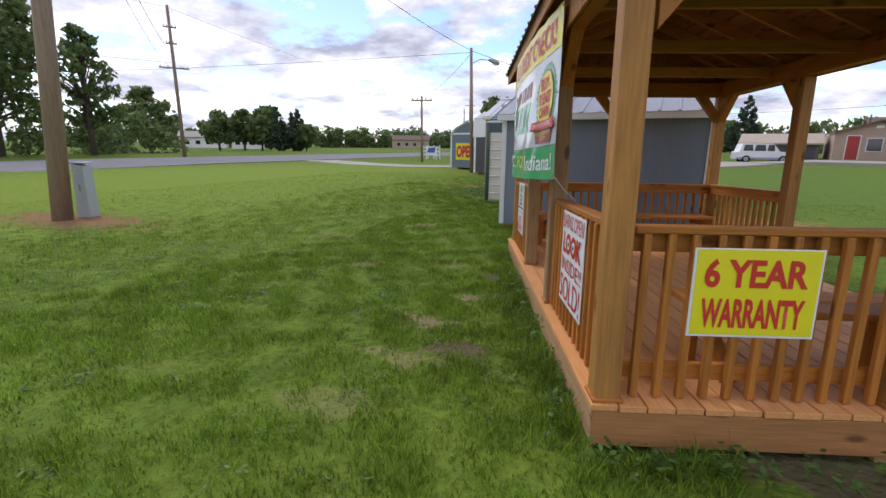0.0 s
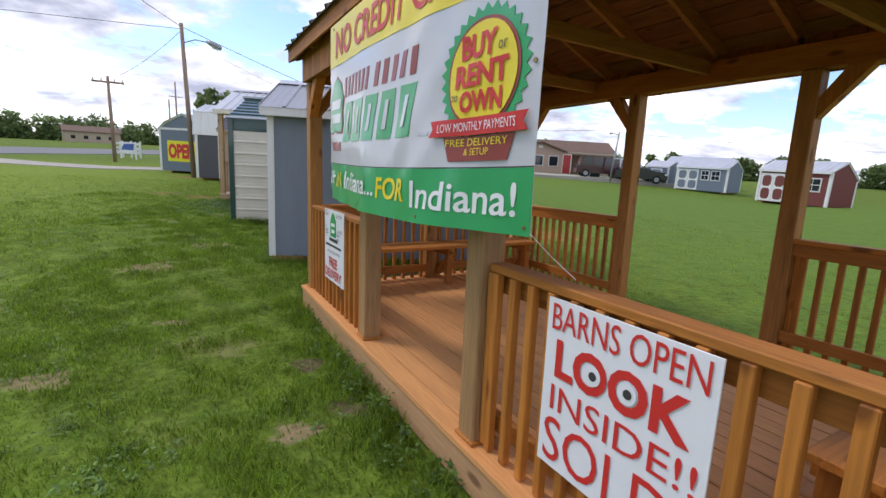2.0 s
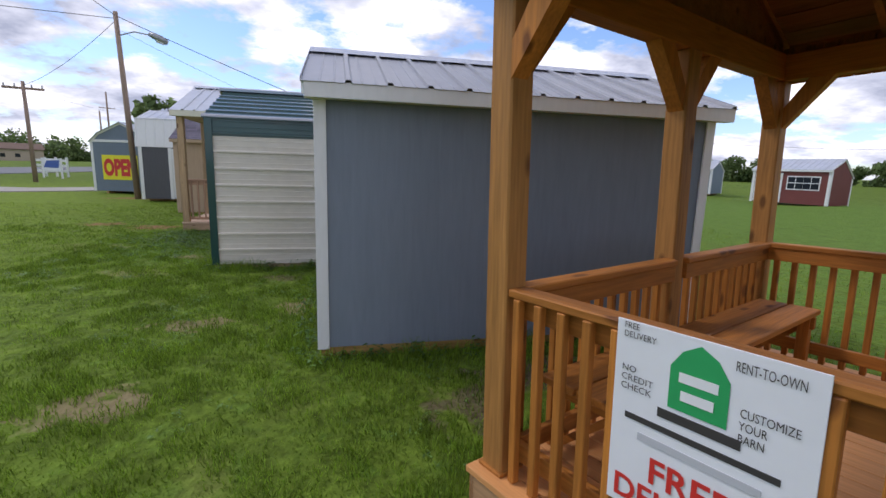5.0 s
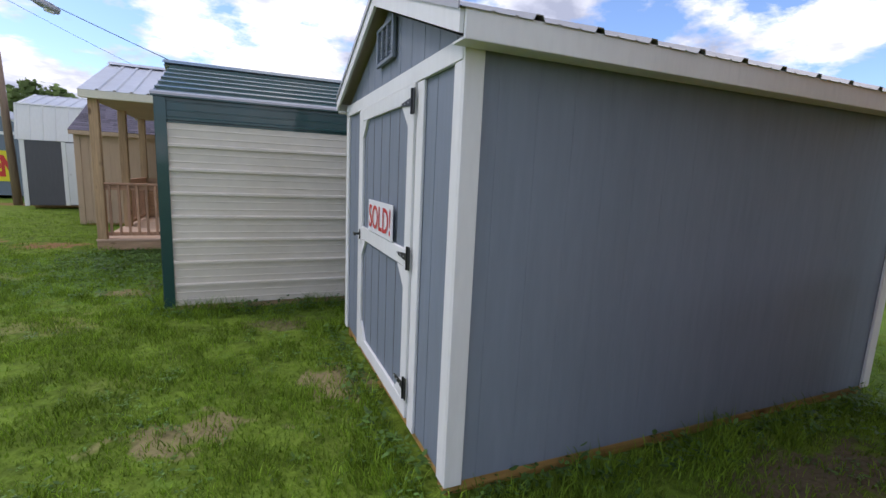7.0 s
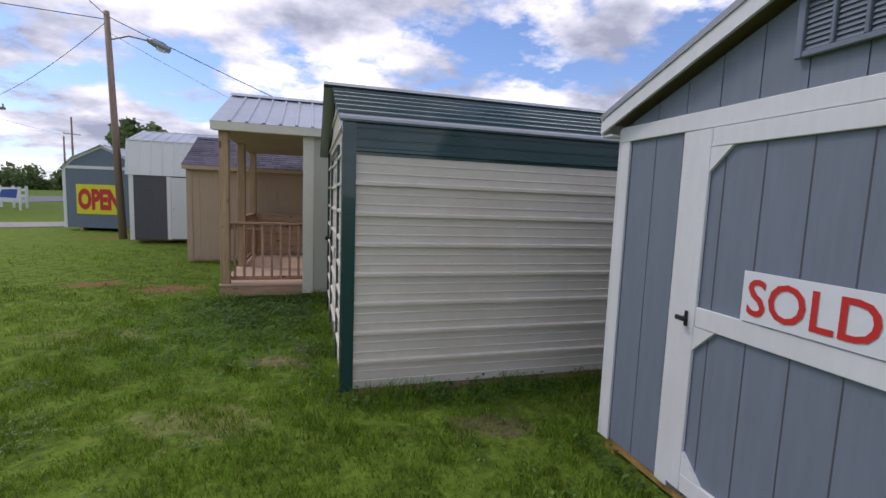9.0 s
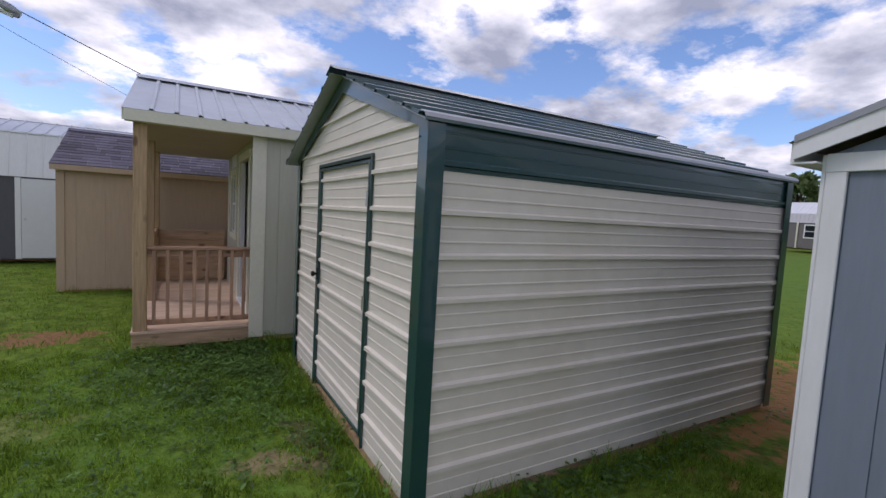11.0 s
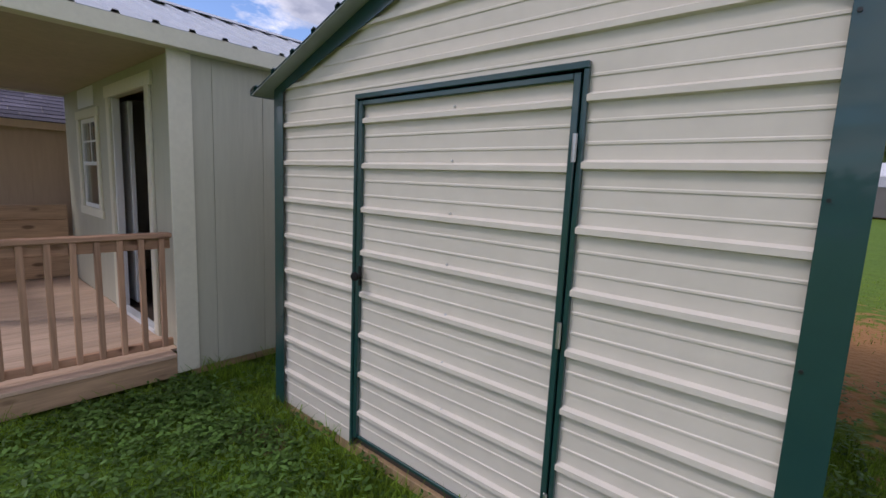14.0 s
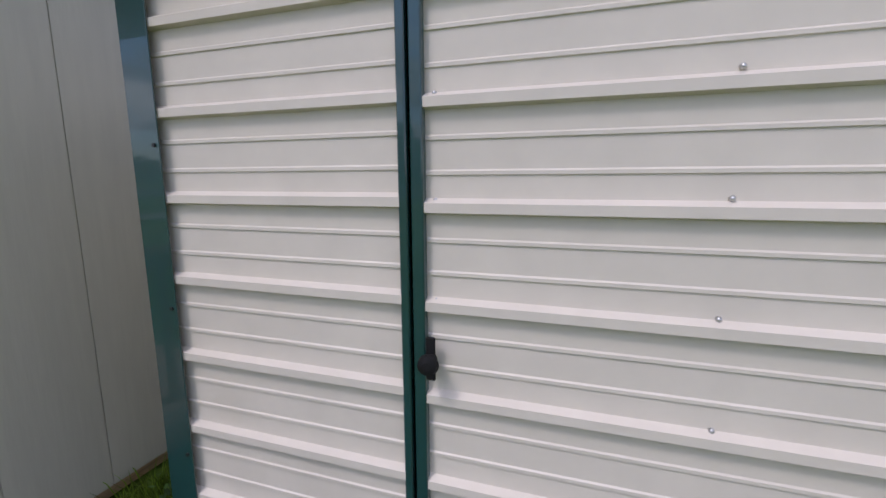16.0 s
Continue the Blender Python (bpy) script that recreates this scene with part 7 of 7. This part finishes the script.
treeline("far_wood", [(30, 110), (50, 92), (66, 72), (78, 48)], 5.6, 4, 1, "dark green wood along the far edge of the lawn", 420, 0.34)
treeline("far_wood", [(78, 48), (80, 20), (78, -10), (70, -45)], 12.0, 4, 6, "tall green wood beyond the far cabins", 110, 0.42)
treeline("far_wood", [(-140, 60), (-130, 95), (-115, 150), (-85, 210), (-40, 250)], 10, 5, 2, "far green wood behind the houses", 34, 0.7)
treeline("far_wood", [(-66, -5), (-62, 20), (-66, 40)], 8.5, 3, 3, "scrubby trees across the road", 30, 0.5)
treeline("far_wood", [(-30, 130), (-12, 125), (10, 120), (50, 110)], 9, 4, 4, "far green wood beyond the buildings")
treeline("hedge_row", [(55, 24), (66, 14), (70, 0)], 3.2, 2, 5, "low brush beyond the cabins", 30, 0.35)

# ---- grass blades near the path ----
KEEP_OUT = [(-0.92, 2.78, 5.55, 8.10), (-2.52, 1.33, 9.06, 11.95), (-4.05, 2.7, 12.8, 16.6), (-5.3, -0.5, 16.9, 20)]
GZI = GZ.inverted()
SOIL = [(cx, cy, rx * 0.9, ry * 0.9) for cx, cy, rx, ry, amount, col in WORN_SUN_SHADE if amount > 0.55 and col not in (SUNLIT_LAWN, DEEP)]


def build_grass():
    rng = np.random.default_rng(7)
    zones = [(-3.2, 2.6, -4.0, 8.0, 4200), (-5.2, 0.0, 8.0, 13.0, 4200), (-7.5, -3.2, -4.0, 8.0, 1300), (-8.0, -5.2, 8.0, 14.0, 1000), (2.6, 4.5, 4.0, 13, 900), (-14, -7.5, -3, 20, 220), (4.5, 10, 2, 14, 160), (-7.5, -3.0, 13.0, 21, 600)]
    xs, ys, hs = [], [], []
    for x0, x1, y0, y1, dens in zones:
        n = int((x1 - x0) * (y1 - y0) * dens)
        xs.append(rng.uniform(x0, x1, n))
        ys.append(rng.uniform(y0, y1, n))
    x, y = np.concatenate(xs), np.concatenate(ys)
    ok = np.ones(len(x), bool)
    edge = np.zeros(len(x))
    for a0, a1, b0, b1 in KEEP_OUT:
        ok &= ~((x > a0) & (x < a1) & (y > b0) & (y < b1))
        d = np.hypot(np.maximum(np.maximum(a0 - x, x - a1), 0), np.maximum(np.maximum(b0 - y, y - b1), 0))
        edge = np.maximum(edge, np.clip(1 - d / 0.35, 0, 1))
    lx = GZI[0][0] * x + GZI[0][1] * y + GZI[0][2] * 0.8 + GZI[0][3]
    ly = GZI[1][0] * x + GZI[1][1] * y + GZI[1][2] * 0.8 + GZI[1][3]
    ok &= ~((lx > -0.06) & (lx < 2.97) & (ly > -5.04) & (ly < 0.10))
    d = np.hypot(np.maximum(np.maximum(-0.05 - lx, lx - 2.96), 0), np.maximum(np.maximum(-5.04 - ly, ly - 0.1), 0))
    edge = np.maximum(edge, np.clip(1 - d / 0.35, 0, 1))
    for cx, cy, rx, ry in SOIL:
        q = ((x - cx) / rx) ** 2 + ((y - cy) / ry) ** 2
        ok &= ~((q < 1) & (rng.uniform(size=len(x)) < 0.72 - 0.45 * q))
    # tufts: the sward is thick in some places and thin in others
    patchy = 0.5 * np.sin(x * 2.1 + 1.3 * np.sin(y * 1.7)) + 0.8 * np.sin(y * 7.7 + 1.7 * np.sin(x * 5.3)) + 0.8 * np.sin(x * 8.9 + 2.0 * np.sin(y * 6.1 + x)) + 0.6 * np.sin(x * 19 + y * 15 + 2 * np.sin(x * 7 - y * 11))
    ok &= rng.uniform(size=len(x)) < np.clip(0.66 + 0.22 * patchy + 0.5 * edge, 0.15, 1)
    x, y, edge, patchy = x[ok], y[ok], edge[ok], patchy[ok]
    n = len(x)
    z = np.array([ground_z(a, b) + 0.02 * noise.noise((a * 0.6, b * 0.6, 0.3)) for a, b in zip(x, y)]) - 0.006
    h = rng.uniform(0.02, 0.058, n) * (1 + 0.30 * patchy) * (1 + 2.6 * edge * rng.uniform(0.2, 1, n))
    h = np.clip(h, 0.015, 0.2)
    a = rng.uniform(0, 2 * np.pi, n)
    w = rng.uniform(0.002, 0.0046, n)
    lean = h * rng.uniform(0.2, 0.9, n)
    b = rng.uniform(0, 2 * np.pi, n)
    dx, dy = np.cos(a) * w, np.sin(a) * w
    ex, ey = np.cos(b) * lean, np.sin(b) * lean
    v = np.stack([np.stack([x - dx, y - dy, z], 1), np.stack([x + dx, y + dy, z], 1),
                  np.stack([x + dx * 0.7 + ex * 0.4, y + dy * 0.7 + ey * 0.4, z + h * 0.65], 1), np.stack([x - dx * 0.7 + ex * 0.4, y - dy * 0.7 + ey * 0.4, z + h * 0.65], 1),
                  np.stack([x + ex, y + ey, z + h], 1)], 1).reshape(-1, 3)
    me = bpy.data.meshes.new("grass")
    me.vertices.add(5 * n)
    me.vertices.foreach_set("co", v.ravel())
    k = np.arange(n)[:, None] * 5
    loops = np.concatenate([k + np.array([[0, 1, 2, 3]]), k + np.array([[3, 2, 4]])], 1).ravel()
    me.loops.add(7 * n)
    me.loops.foreach_set("vertex_index", loops)
    me.polygons.add(2 * n)
    starts = (np.arange(n)[:, None] * 7 + np.array([[0, 4]])).ravel()
    me.polygons.foreach_set("loop_start", starts)
    me.polygons.foreach_set("loop_total", np.tile([4, 3], n))
    me.update(calc_edges=True)
    me.materials.append(M_BLADE)
    tagged(new("grass", me), "short mown grass with longer tufts along the sheds", "grass", kind="stuff")


def leaf_clump(g, rng, x, y, k, leaves, high):
    """A few broad leaves round a point of the lawn."""
    z = ground_z(x, y)
    for j in range(leaves):
        a, r = rng.uniform(0, 6.283), rng.uniform(0.01, 0.06) * k
        u = Vector((math.cos(a), math.sin(a), rng.uniform(-0.5, 0.4))).normalized()
        v = Vector((-math.sin(a), math.cos(a), rng.uniform(-0.4, 0.4))).normalized()
        L, W = rng.uniform(0.012, 0.026) * k, rng.uniform(0.006, 0.012) * k
        o = Vector((x + r * math.cos(a), y + r * math.sin(a), z + rng.uniform(0.02, high) * k))
        g.add([o - u * L, o + v * W - u * L * 0.2, o + u * L * 0.8 + v * W * 0.5, o + u * L, o + u * L * 0.7 - v * W * 0.6, o - v * W - u * L * 0.2], [(0, 1, 2, 3, 4, 5)])


def covered(x, y):
    """True where a building stands on the lawn."""
    q = GZI @ Vector((x, y, 0.8))
    return any(a0 + 0.03 < x < a1 - 0.03 and b0 + 0.03 < y < b1 - 0.03 for a0, a1, b0, b1 in KEEP_OUT) or (-0.05 < q.x < 2.97 and -5.03 < q.y < 0.08)


def build_weeds():
    """Broad-leaved weeds along the feet of the sheds and the gazebo, paler clover in drifts on the lawn."""
    rng = random.Random(11)
    g = Geo()
    lines = [((-0.93, 5.5), (-0.93, 8.1)), ((-0.9, 5.48), (2.7, 5.48)), ((-2.62, 9.0), (-2.62, 12.1)), ((-2.5, 8.98), (1.3, 8.98)), ((-2.7, 12.5), (0.5, 12.4)), ((-4.1, 12.7), (-2.7, 12.7)), ((-0.05, 3.7), (1.85, -0.78)), ((1.9, -0.95), (4.6, 0.2))]
    for (ax, ay), (bx, by) in lines:
        for i in range(int(42 * math.hypot(bx - ax, by - ay))):
            t = rng.random()
            x, y = ax + (bx - ax) * t + rng.gauss(0, 0.09), ay + (by - ay) * t + rng.gauss(0, 0.10)
            if not covered(x, y):
                leaf_clump(g, rng, x, y, rng.uniform(0.7, 1.35), rng.randint(5, 9), 0.10)
    for i in range(1300):
        x, y = -2.7 - abs(rng.gauss(0, 0.75)), 12.75 - abs(rng.gauss(0, 1.1))
        if not covered(x, y):
            leaf_clump(g, rng, x, y, rng.uniform(0.6, 1.25), rng.randint(5, 9), 0.085)
    ob = new("weeds", g.mesh("weeds"))
    ob.data.materials.append(M_CLOVER)
    tagged(ob, "dark broad-leaved weeds at the feet of the sheds", "weeds", kind="stuff")
    g = Geo()
    for i in range(260):
        cx, cy = rng.uniform(-5, 2), rng.uniform(-3.5, 13)
        for j in range(rng.randint(4, 16)):
            x, y = cx + rng.gauss(0, 0.13), cy + rng.gauss(0, 0.13)
            if not covered(x, y):
                leaf_clump(g, rng, x, y, rng.uniform(0.5, 0.9), rng.randint(4, 7), 0.055)
    ob = new("clover", g.mesh("clover"))
    ob.data.materials.append(M_CLOVERLT)
    tagged(ob, "pale green clover in drifts among the grass", "clover", kind="stuff")


build_weeds()
build_grass()
